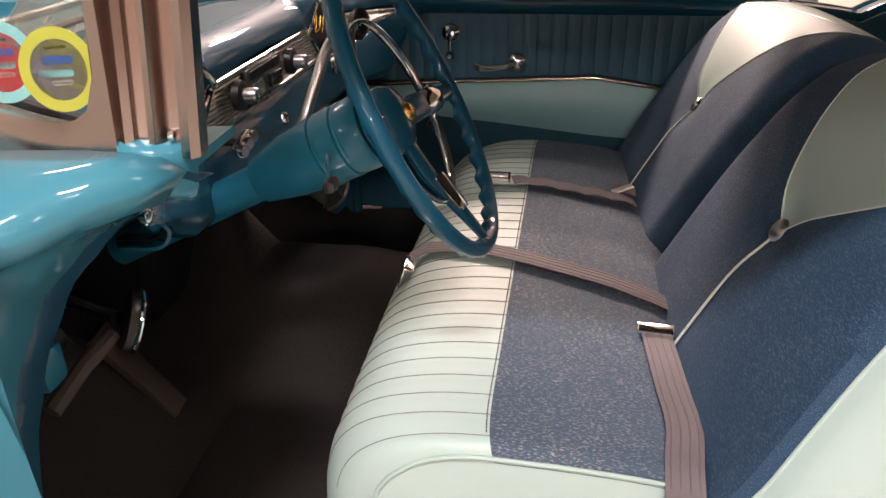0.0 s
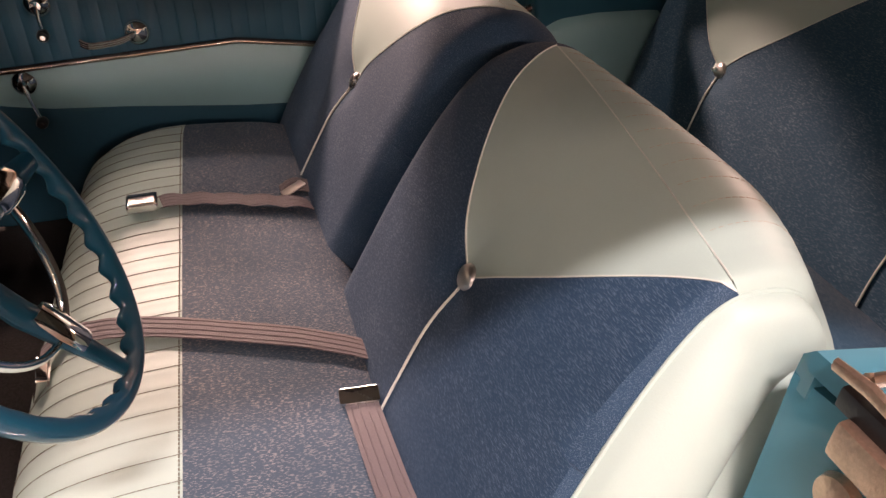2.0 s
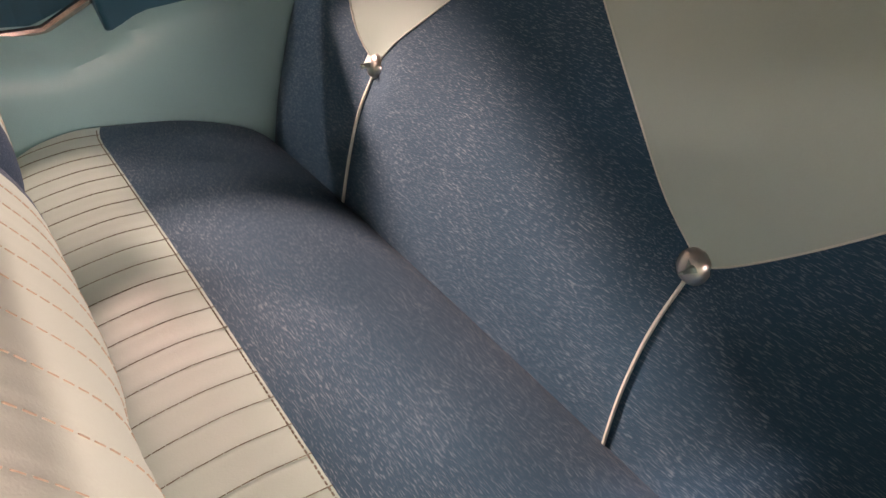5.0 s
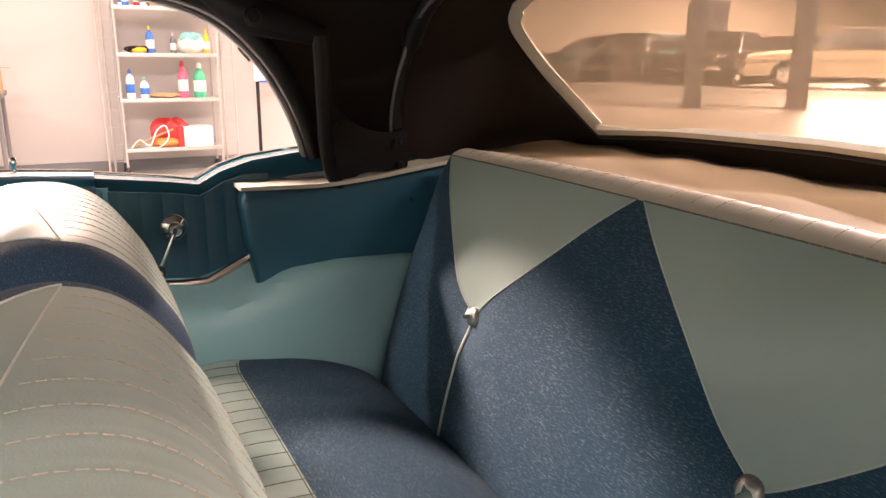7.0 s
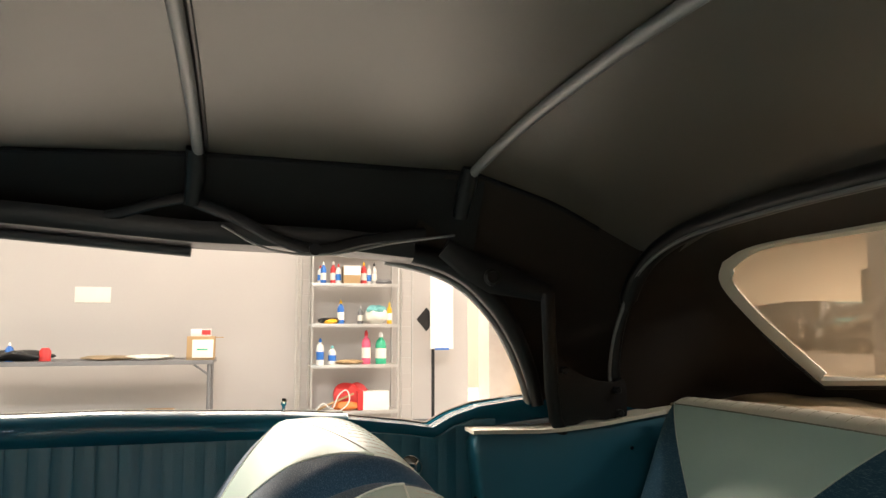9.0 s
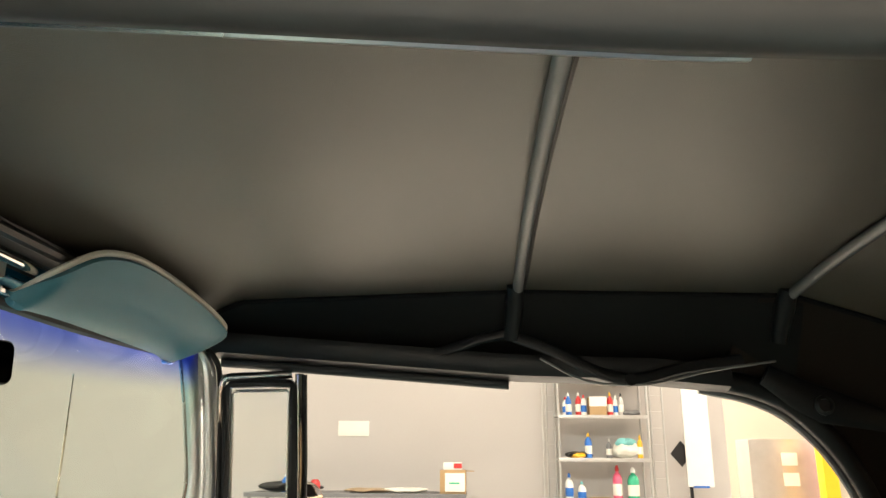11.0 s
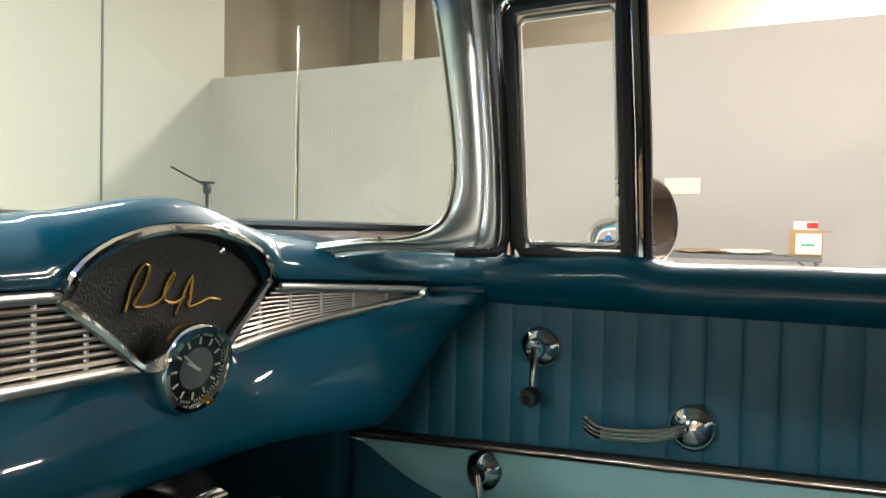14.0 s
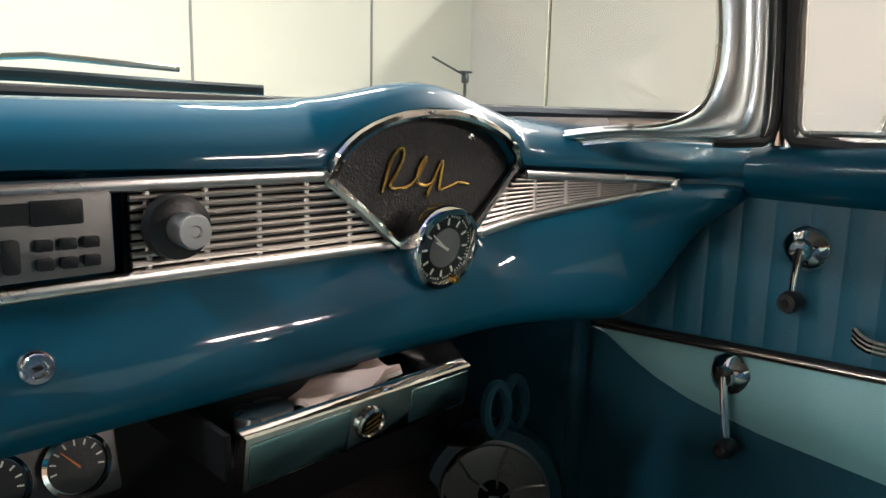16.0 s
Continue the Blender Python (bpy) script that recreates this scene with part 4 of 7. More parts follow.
# the driver's pillar as the open door shows it: outer cover, ridge and ribbed channel
SECTION = [(-0.700, 0.540), (-0.728, 0.545), (-0.752, 0.530), (-0.770, 0.504), (-0.776, 0.492), (-0.772, 0.486), (-0.764, 0.486), (-0.762, 0.478), (-0.770, 0.474), (-0.771, 0.468), (-0.764, 0.464), (-0.756, 0.463), (-0.755, 0.452), (-0.763, 0.449), (-0.765, 0.440), (-0.758, 0.434), (-0.738, 0.436), (-0.712, 0.452), (-0.698, 0.48)]
part("pillar", loft([[(x + 0.075 * (z - 1.0), y - 0.05 * (z - 1.0), z) for x, y in SECTION] for z in np.linspace(1.012, 1.36, 12)]), STAINLESS, wind, "stainless windscreen pillar with a ribbed door channel", 25)
bar = []
for k in np.linspace(0, 1, 24):
    y = 0.497 + 0.33 * k
    x = -0.778 + 0.05 * k + 0.13 * k * k
    t = 1.036 + 0.085 * math.exp(-k / 0.05) + 0.25 * math.exp(-k / 0.016)
    bar.append([(x + 0.075 * (t - 1.0) * 0.8 + 0.006, y, t), (x + 0.002, y, 1.03), (x - 0.002, y, 1.012), (x, y, 1.002), (x + 0.05, y, 0.996), (x + 0.06, y, 1.02)])
part("corner_cover", loft(bar), STAINLESS, wind, "stainless lower corner of the windscreen frame")
for z in (1.03, 1.17, 1.31):
    part("screw", lathe([(0, -0.002), (0.0055, -0.002), (0.005, 0.0025), (0, 0.0035)], axes((-0.757, 0.4575 - 0.05 * (z - 1.0), z), (1, 0, 0), (0, 0, 1))), CHROME, wind)


def sticker(x, y, z, ring, heart):
    m = axes((x, y, z), (-0.40, 0.92, 0), (0.05, 0.0, 1))
    ob = thing("windscreen_sticker", "round " + ring[0] + " sticker on the windscreen glass", "sticker")
    part("ring", slab([(0.85 * a, b) for a, b in disc(0.040, 40)], 0.0010, m), ring[1], ob)
    part("picture", slab([(0.85 * a, b) for a, b in disc(0.029, 40)], 0.0016, m), heart, ob)
    for k, (a, b, w, h, mat) in enumerate(((0, 0.009, 0.027, 0.008, BLUE), (0.003, -0.003, 0.031, 0.007, AQUAP), (-0.001, -0.012, 0.020, 0.005, PAPER), (0.0, 0.021, 0.019, 0.003, ring[1]))):
        part("print", slab([(a + p, b + q) for p, q in rounded(w, h, 0.003)], 0.0020, m), mat, ob)


LIME = material("lime_print", (0.46, 0.50, 0.06), 0.4, 0, 0.05, 20, 0.02, 200, 0)
sticker(-0.681, 0.600, 1.066, ("lime yellow", LIME), GREYP)
sticker(-0.664, 0.672, 1.068, ("aqua and red", AQUAP), RED)

wiper = thing("wiper", "black wiper arm and blade resting on the windscreen base", "wiper")
part("blade", tube([(x, ws_y(x) + 0.030, 1.030 - 0.03 * max(0, x - 0.1)) for x in np.linspace(-0.30, 0.365, 24)], 0.0075, 6, flat=0.8), BLACK, wiper, "black rubber blade")
part("arm", tube([(-0.05, 1.05, 1.0), (0.0, 1.03, 1.040), (0.12, 1.01, 1.052), (0.27, 0.988, 1.045)], 0.004, 6), SATIN, wiper)

# ---- dashboard ----
dash = thing("dashboard", "teal painted steel dashboard with ribbed chrome grilles", "dashboard")
DX = np.concatenate([np.linspace(-0.655, -0.53, 24), np.linspace(-0.525, -0.25, 44), np.linspace(-0.24, 0.24, 24), np.linspace(0.25, 0.525, 44), np.linspace(0.53, 0.748, 26)])


def dash_profile(x):
    y0, top, zc, zb = face_y(x), ws_y(x), crest(x), brow(x)
    T = max(top - y0, 0.03)
    hood = 0.013 * math.exp(-((abs(x) - 0.387) / 0.125) ** 2)
    lift = float(np.interp(abs(x), [0, 0.46, 0.684, 0.74], [0, 0, 0.050, 0.06]))
    low = float(np.interp(x, [-0.74, -0.62, -0.50, -0.40], [0.13, 0.10, 0.05, 0]))
    up = zc - ledge(x)
    zg = min(0.864 + lift, zb - 0.012)
    deep = 0.034 * min(1.0, max(0.0, (0.725 - x) / 0.035))
    near = lambda d: y0 + min(d, 0.4 * T + 0.3 * d)
    base = zc - up
    pts = [(y0 + T, min(0.976, base - 0.010)), (y0 + T * 0.78, base - 0.012), (near(0.130), base - 0.004 + 0.10 * up), (near(0.082) - 0.2 * hood, base - 0.002 + 0.45 * up), (near(0.045) - 0.5 * hood, base - 0.002 + 0.88 * up), (near(0.018) - 0.8 * hood, zc - (zc - zb) * 0.22), (y0 + 0.003 - hood, zc - (zc - zb) * 0.6), (y0 - hood, zb + 0.004), (y0 + 0.010 - 0.5 * hood, zb - 0.001)]
    pts += [(y0 + deep, zb - 0.004), (y0 + deep * 1.06, (zb + zg) / 2), (y0 + deep, zg + 0.002), (y0 + 0.002, zg)]
    foot = [(y0 - 0.010, zg - 0.018), (y0 - 0.022, (zg + 0.772 + low) / 2), (y0 - 0.030, 0.782 + low), (y0 - 0.026, 0.768 + low), (y0 - 0.012, 0.760 + low), (y0 + 0.03, 0.757 + low)]
    # towards the passenger's door the lower half sweeps up and forward
    k = min(1.0, max(0.0, (x - 0.61) / 0.13))
    k = k * k * (3 - 2 * k)
    sweep = [(0.470, 0.916), (0.500, 0.893), (0.552, 0.870), (0.606, 0.832), (0.637, 0.79), (0.656, 0.752)]
    pts += [(a * (1 - k) + c * k, b * (1 - k) + d * k) for (a, b), (c, d) in zip(foot, sweep)]
    return [(x, y, z) for y, z in pts]


def smooth_rows(rows):
    return np.array([np.concatenate([spline(r[:8], 26), spline(r[7:13], 10)[1:], spline(r[12:], 16)[1:]]) for r in (np.array(q) for q in rows)])


part("panel", shell(smooth_rows([dash_profile(x) for x in DX]), 0.004), PAINT, dash, "glossy teal painted panel with two arched hoods", 50)
part("top_joint", tube([(x, y, z - 0.0005) for x, y, z in dash_profile(0.545)[1:6]], 0.0022, 6), PAINT, dash)


for x in (0.129, 0.184):
    line = np.array([(x, p[1] - 0.0008, p[2]) for p in dash_profile(x)])[12:17]
    part("ashtray_joint", tube(spline(line, 14), 0.0014, 6), BLACK, dash, "dark joint beside the ashtray door")


def on_face(x, z, out=0.0):
    return Vector((x, face_y(x) - out, z))


def grille(xa, xb, zlo, zhi, n, step, name):
    """Horizontal slats with uprights between two chrome strips; xa, xb: the ends at the height k from 0 to 1."""
    point = lambda x, k, out: on_face(x, zlo(x) + (zhi(x) - zlo(x)) * k, out)
    span = lambda k, m: np.linspace(xa(k), xb(k), m)
    g = part(name, shell(np.array([[point(x, k, -0.016) for x in span(k, 14)] for k in (0, 0.25, 0.5, 0.75, 1)]), 0.002), BLACK, dash, "black backing of the grille")
    for i in range(n):
        k = (i + 0.5) / n
        part("slat", tube([point(x, k, 0.001) for x in span(k, 12)], [0.39 * (zhi(x) - zlo(x)) / n for x in span(k, 12)], 8), SLAT, g)
    x0, x1 = xa(0.5), xb(0.5)
    for i in range(-3, int(abs(x1 - x0) / step) + 4):
        x = x0 + (step * i + 0.0135) * (1 if x1 > x0 else -1)
        ks = [k for k in np.linspace(0, 1, 21) if min(xa(k), xb(k)) < x < max(xa(k), xb(k))]
        if len(ks) > 3:
            part("upright", tube([point(x, k, 0.001) for k in (ks[0], (ks[0] + ks[-1]) / 2, ks[-1])], 0.0028, 6, flat=0.8), SLAT, g)
    for k in (0, 1):
        part("strip", tube([point(x, k, 0.004) for x in span(k, 16)], 0.0058, 8, flat=0.8), SATIN, g, "bright trim strip")
    return g


for sgn in (1, -1):
    w = grille(lambda k: sgn * (0.449 + 0.072 * k), lambda k: sgn * 0.680, lambda x: 0.868 + 0.048 * max(0, (abs(x) - 0.46) / 0.224), lambda x: 0.9355 - 0.010 * max(0, (abs(x) - 0.46) / 0.224), 11, 0.0365, "wing_grille")
    part("tip", lathe([(0, -0.004), (0.0095, -0.004), (0.0085, 0.003), (0.005, 0.005), (0, 0.005)], axes(on_face(sgn * 0.684, 0.921, 0.004), (1, 0, 0), (0, 0, 1))), CHROME, dash)
for sgn, x0 in ((1, 0.075), (-1, 0.125)):
    grille(lambda k: sgn * x0, lambda k: sgn * (0.338 - 0.085 * k), lambda x: 0.868, lambda x: 0.941, 10, 0.0485, "centre_grille")
for zz in (0.868, 0.941):
    part("strip", tube([on_face(x, zz, 0.004) for x in np.linspace(-0.125, 0.075, 8)], 0.0058, 8, flat=0.8), SATIN, dash, "bright trim strip")

# fan shaped speaker panel with its frame; the driver's side holds the gauges in the same shape
FAN = [(-0.131, 0.938)] + [(0.131 * -math.cos(math.pi * k / 18), 0.938 + 0.061 * math.sin(math.pi * k / 18) ** 1.05) for k in range(1, 18)] + [(0.131, 0.938), (0.100, 0.908), (0.062, 0.874), (0.030, 0.852), (-0.012, 0.850), (-0.052, 0.872), (-0.095, 0.908)]
for sgn in (1, -1):
    cx = sgn * 0.385
    m = axes((cx, face_y(cx) + 0.006, 0), (1, 0, 0), (0, 0, 1))
    fan = part("fan_panel", slab(FAN, 0.004, m), MESH if sgn > 0 else BLACK, dash, "black ribbed speaker cloth" if sgn > 0 else "black gauge panel")
    part("fan_frame", tube([(cx + a, face_y(cx) - 0.006 - (0.008 if b > 0.945 else 0), b) for a, b in FAN], 0.0055, 8, closed=True), CHROME, fan, "chrome frame")
    if sgn > 0:
        # badge as a plain gold flourish
        wave = [(-0.062, 0.921), (-0.052, 0.950), (-0.040, 0.964), (-0.034, 0.958), (-0.043, 0.940), (-0.052, 0.926), (-0.038, 0.924), (-0.020, 0.930), (-0.006, 0.948), (-0.004, 0.955), (-0.012, 0.946), (-0.016, 0.930), (-0.004, 0.925), (0.010, 0.930)]
        tail = [(-0.002, 0.913), (0.010, 0.936), (0.020, 0.950), (0.018, 0.932), (0.016, 0.920), (0.030, 0.922), (0.044, 0.926), (0.060, 0.923)]
        for line in (wave, tail):
            part("badge_stroke", moved(tube([(p[0], p[1], 0.006) for p in spline(line, 90)], 0.0019, 8), m), GOLD, fan)
        part("rivet", lathe([(0, 0), (0.005, 0), (0.004, 0.002), (0, 0.003)], m @ pose(0.066, 0.975, 0.004)), CHROME, fan)
    else:
        for a, b, r in ((0, 0.945, 0.050), (-0.075, 0.935, 0.022), (0.075, 0.935, 0.022)):
            part("gauge", lathe([(0, 0), (r, 0), (r, 0.005), (r * 0.9, 0.006), (r * 0.88, 0.002), (0, 0.002)], m @ pose(a, b, 0.004)), CHROME, fan, "chrome ringed gauge")

clock = thing("dash_clock", "round chrome clock with a dark dial on the dashboard", "clock")
m = axes((0.378, 0.630, 0.865), (1, 0, 0), (0, -0.18, 1))
part("bezel", lathe([(0.0, -0.03), (0.036, -0.03), (0.045, -0.008), (0.046, 0.004), (0.043, 0.010), (0.038, 0.011), (0.036, 0.004), (0.0, 0.003)], m, 40), CHROME, clock, "chrome bezel")
part("dial", lathe([(0, 0.003), (0.0355, 0.003), (0.0355, 0.0045), (0, 0.0046)], m, 40), BLACK, clock)
part("dial_centre", lathe([(0, 0.004), (0.021, 0.004), (0.021, 0.0054), (0, 0.0056)], m, 32), GREYP, clock)
for k in range(60):
    r0, r1, w = (0.0245, 0.0315, 0.0010) if k % 5 == 0 else (0.0325, 0.0348, 0.0004)
    part("tick", slab([(-w, r0), (w, r0), (w, r1), (-w, r1)], 0.001, m @ pose(0, 0, 0.0042, 0, 0, 6 * k)), PAPER, clock)
for turn, length, w in ((62, 0.017, 0.0016), (52, 0.026, 0.0010)):
    part("pointer", slab([(-w, -0.004), (w, -0.004), (w * 0.6, length), (-w * 0.6, length)], 0.0008, m @ pose(0, 0, 0.0065, 0, 0, turn)), PAPER, clock)
part("setting_knob", lathe([(0, 0), (0.0045, 0), (0.0045, 0.008), (0.003, 0.010), (0, 0.010)], m @ pose(0.015, -0.034, 0.006)), GOLD, clock)
cl = part("cover_glass", lathe([(0, 0.0085), (0.0375, 0.0085), (0.0375, 0.0092), (0, 0.0105)], m, 40), GLASS, clock)
cl.visible_shadow = False

radio = thing("car_radio", "grey car radio with black keys set in the grille", "radio")
rm = axes((-0.029, 0.655, 0.9075), (1, 0, 0), (0, 0, 1))
part("face", slab(rounded(0.176, 0.060, 0.003), 0.010, rm @ pose(0, 0, -0.004), 0.0015), material("dull_radio_face", (0.19, 0.185, 0.18), 0.35, 0.9, 0.08, 9, 0.05, 300, 0.05), radio, "brushed grey face")
part("slot", slab(rounded(0.105, 0.015, 0.002), 0.002, rm @ pose(-0.020, 0.0175, 0.006)), BLACK, radio)
part("flap", slab(rounded(0.034, 0.018, 0.002), 0.004, rm @ pose(0.050, 0.0175, 0.006), 0.001), BLACK, radio)
part("display", slab(rounded(0.055, 0.024, 0.002), 0.002, rm @ pose(-0.040, -0.010, 0.006)), material("lcd", (0.20, 0.22, 0.16), 0.2), radio)
for i in range(3):
    for j in range(2):
        part("key", slab(rounded(0.0115, 0.0085, 0.002), 0.005, rm @ pose(0.040 + 0.0155 * i, -0.005 - 0.0135 * j, 0.006), 0.001), BLACK, radio)
part("rocker", slab(rounded(0.011, 0.024, 0.003), 0.005, rm @ pose(0.019, -0.011, 0.006), 0.001), BLACK, radio)
for sx in (1, -1):
    part("knob_collar", lathe([(0, 0), (0.026, 0), (0.025, 0.012), (0.017, 0.015), (0, 0.015)], rm @ pose(sx * 0.135, 0, 0.004)), BLACK, radio, "black collar")
    kn = part("knob", lathe([(0, 0.01), (0.0125, 0.01), (0.0140, 0.034), (0.0125, 0.038), (0.005, 0.038), (0.004, 0.036), (0, 0.036)], rm @ pose(sx * 0.135, 0, 0.004)), SATIN, radio, "turned aluminium knob")

switch = thing("dash_lock", "chrome lock cylinder in the lower dashboard", "lock")
part("escutcheon", lathe([(0, -0.004), (0.0125, -0.004), (0.0125, 0.003), (0.010, 0.006), (0.0065, 0.006), (0.006, 0.003), (0, 0.003)], axes(on_face(-0.004, 0.822, 0.030), (1, 0, 0), (0, 0, 1))), CHROME, switch)
part("keyway", slab(rounded(0.006, 0.002, 0.0005), 0.002, axes(on_face(-0.004, 0.822, 0.0335), (1, 0, 0.2), (0, 0, 1))), BLACK, switch)

# shut lines of the lid pressed into the dashboard
def on_dash(x, z):
    low = [p for p in dash_profile(x)[13:16]][::-1]
    return (x, float(np.interp(z, [p[2] for p in low], [p[1] for p in low])) - 0.0015, z)


for name, line in (("lid_gap", [on_dash(0.118, z) for z in np.linspace(0.790, 0.842, 8)]), ("lid_gap", [on_dash(0.172, z) for z in np.linspace(0.790, 0.842, 8)]), ("lid_gap", [on_dash(x, 0.842) for x in np.linspace(0.118, 0.172, 6)])):
    part(name, tube(line, 0.0013, 6), FELT, car)

# ---- open glove tray under the dashboard ----
tray = thing("glove_tray", "open chrome faced tray below the dashboard holding papers", "tray")
lid = [(-0.118, -0.026), (0.118, -0.022), (0.118, 0.022), (-0.118, 0.026)]
tm = axes((0.232, 0.578, 0.742), (1, -0.02, 0.04), (0, -0.25, 1))
part("front", slab(lid, 0.016, tm, 0.004), CHROME, tray, "curved chrome front")
# Thin plates that paint the dashboard's reflection onto the chrome front.
part("left_reflection", slab(rounded(0.092, 0.040, 0.003), 0.0012, tm @ pose(-0.068, 0, 0.0158), 0.0005), REFLECTED, tray, "teal reflection of the dashboard in the chrome front")
part("right_reflection", slab(rounded(0.070, 0.036, 0.003), 0.0012, tm @ pose(0.080, 0, 0.0158), 0.0005), REFLECTED, tray)
part("badge", lathe([(0.0105, 0), (0.0155, 0), (0.0150, 0.004), (0.0125, 0.005), (0.0108, 0.003), (0.0105, 0)], tm @ pose(0, 0, 0.0160)), CHROME, tray, "round chrome badge ring")
part("badge_ground", lathe([(0, 0), (0.0112, 0), (0.0112, 0.002), (0, 0.002)], tm @ pose(0, 0, 0.0160)), FELT, tray)
for k in (-1, 0, 1):
    part("badge_bar", slab(rounded(0.015, 0.0022, 0.0008, 2), 0.002, tm @ pose(0, 0.005 * k, 0.0185, 0, 0, 20)), GOLD, tray)
part("well", box(0.118, 0.345, 0.592, 0.74, 0.712, 0.722, 0.003), IRON, tray)
part("side_wall", box(0.112, 0.118, 0.592, 0.74, 0.712, 0.750, 0.001), IRON, tray)
part("side_wall", box(0.345, 0.351, 0.592, 0.74, 0.712, 0.750, 0.001), IRON, tray)
cup = thing("metal_tin", "small rounded bright metal tin in the tray", "tin")
part("tin_body", slab(rounded(0.056, 0.040, 0.018), 0.026, pose(0.166, 0.628, 0.7225), 0.008), SATIN, cup)
nap = thing("napkin", "crumpled tan paper napkin in the tray", "napkin")
rng = np.random.RandomState(3)
G = np.array([[(0.20 + 0.10 * a, 0.600 + 0.045 * b, 0.738 + 0.016 * a + 0.005 * math.sin(9 * a + 5 * b) + 0.003 * rng.rand()) for b in np.linspace(0, 1, 8)] for a in np.linspace(0, 1, 12)])
part("sheet", shell(flipped(G), 0.006), material("tan_paper", (0.55, 0.42, 0.36), 0.8), nap)
part("fold", shell(flipped(G + (0.012, 0.012, -0.010)), 0.006), PAPER, nap)

# ---- round gauges below the dashboard ----
gp = thing("gauge_panel", "black panel with three round gauges below the dashboard", "gauge")
gm = axes((-0.030, 0.675, 0.728), (1, 0, 0), (0, 0.25, 1))
part("plate", slab(rounded(0.175, 0.062, 0.004), 0.012, gm, 0.002), BLACK, gp)
for i in (-1, 0, 1):
    g = part("gauge", lathe([(0, 0), (0.025, 0), (0.025, 0.006), (0.022, 0.008), (0.0215, 0.003), (0, 0.003)], gm @ pose(0.056 * i, -0.002, 0.012)), CHROME, gp, "chrome ringed gauge")
    part("dial", lathe([(0, 0.003), (0.0212, 0.003), (0.0212, 0.0042), (0, 0.0042)], gm @ pose(0.056 * i, -0.002, 0.012)), BLACK, g)
    for k in range(9):
        part("tick", slab([(-0.0006, 0.015), (0.0006, 0.015), (0.0006, 0.0195), (-0.0006, 0.0195)], 0.0006, gm @ pose(0.056 * i, -0.002, 0.0163, 0, 0, -100 + 25 * k)), PAPER, g)
    part("needle", slab([(-0.0009, -0.003), (0.0009, -0.003), (0.0004, 0.016), (-0.0004, 0.016)], 0.0008, gm @ pose(0.056 * i, -0.002, 0.0165, 0, 0, 70 - 30 * i)), ORANGE, g)

# ---- kick panel speaker and hoses ----
spk = thing("kick_speaker", "round black loudspeaker with a silver spoked ring in the footwell", "loudspeaker")
sm = axes((0.630, 0.766, 0.440), (0.70, -0.71, 0), (0.16, 0.16, 1))
if (sm.col[2].xyz).dot(Vector((-1, -0.9, 0))) < 0:
    sm = sm @ pose(0, 0, 0, 180)
part("housing", lathe([(0, -0.06), (0.105, -0.06), (0.108, -0.015), (0.100, 0.004), (0.082, 0.006), (0.080, 0.0), (0, -0.004)], sm, 40), TEALV, spk)
part("cone", lathe([(0, -0.03), (0.02, -0.026), (0.072, 0.000), (0.080, 0.004), (0.080, 0.001), (0, -0.036)], sm, 40), FELT, spk)
part("trim_ring", lathe([(0.075, 0.004), (0.083, 0.004), (0.083, 0.010), (0.079, 0.013), (0.075, 0.010), (0.075, 0.004)], sm, 48), SATIN, spk, "silver ring")
for k in range(6):
    part("spoke", moved(tube([(0.014, 0, 0.012), (0.045, 0.006, 0.014), (0.077, 0.0, 0.011)], 0.0035, 6, flat=0.6), sm @ pose(0, 0, 0, 0, 0, 60 * k + 15)), SATIN, spk)
part("cap", lathe([(0, 0.004), (0.024, 0.004), (0.022, 0.012), (0.010, 0.016), (0, 0.017)], sm), FELT, spk)
part("cap_badge", slab(rounded(0.016, 0.007, 0.003), 0.002, sm @ pose(0, 0, 0.0165)), SATIN, spk)
part("kick_panel_roll", tube([(0.716, 0.690, z) for z in np.linspace(0.32, 0.735, 8)], 0.016, 10), NAVYV, car, "rolled vinyl edge of the kick panel")
hose = thing("heater_hose", "black ribbed hoses under the dashboard end", "hose")
for k in range(2):
    part("hose", tube([(0.553 + 0.036 * k + 0.014 * math.cos(t), 0.700 - 0.006 * math.cos(t), 0.618 + 0.034 * math.sin(t)) for t in np.linspace(0, 2 * math.pi, 24, endpoint=False)], 0.0075, 8, closed=True), NAVYV, hose, "looped teal-black hose end")
    part("hose_tail", tube(spline([(0.545 + 0.036 * k, 0.706, 0.60), (0.56 + 0.03 * k, 0.74, 0.56), (0.57 + 0.03 * k, 0.82, 0.53)], 10), 0.010, 8), BLACK, hose)
box_u = thing("heater_box", "black heater box under the dashboard", "heater")
part("case", box(-0.30, 0.56, 0.80, 1.0, 0.52, 0.80, 0.03), IRON, box_u)
part("duct", tube([(0.36, 0.70, 0.70), (0.45, 0.73, 0.69), (0.55, 0.80, 0.66)], 0.03, 12), BLACK, box_u)


# small fittings in the driver's footwell
brake = thing("parking_brake", "chrome parking brake grip under the dashboard", "handle")
part("grip", slab(rounded(0.050, 0.026, 0.010), 0.010, axes((-0.262, 0.612, 0.858), (0.80, -0.25, 0.54), (-0.5, 0.1, 0.85)), 0.003), CHROME, brake)
for k in (-0.016, 0.0, 0.016):
    part("ring", lathe([(0.0065, -0.003), (0.0095, -0.003), (0.0095, 0.009), (0.0065, 0.009)], axes((-0.262 + 0.80 * k, 0.604 - 0.25 * k, 0.858 + 0.54 * k), (0.80, -0.25, 0.54), (-0.5, 0.1, 0.85))), CHROME, brake)
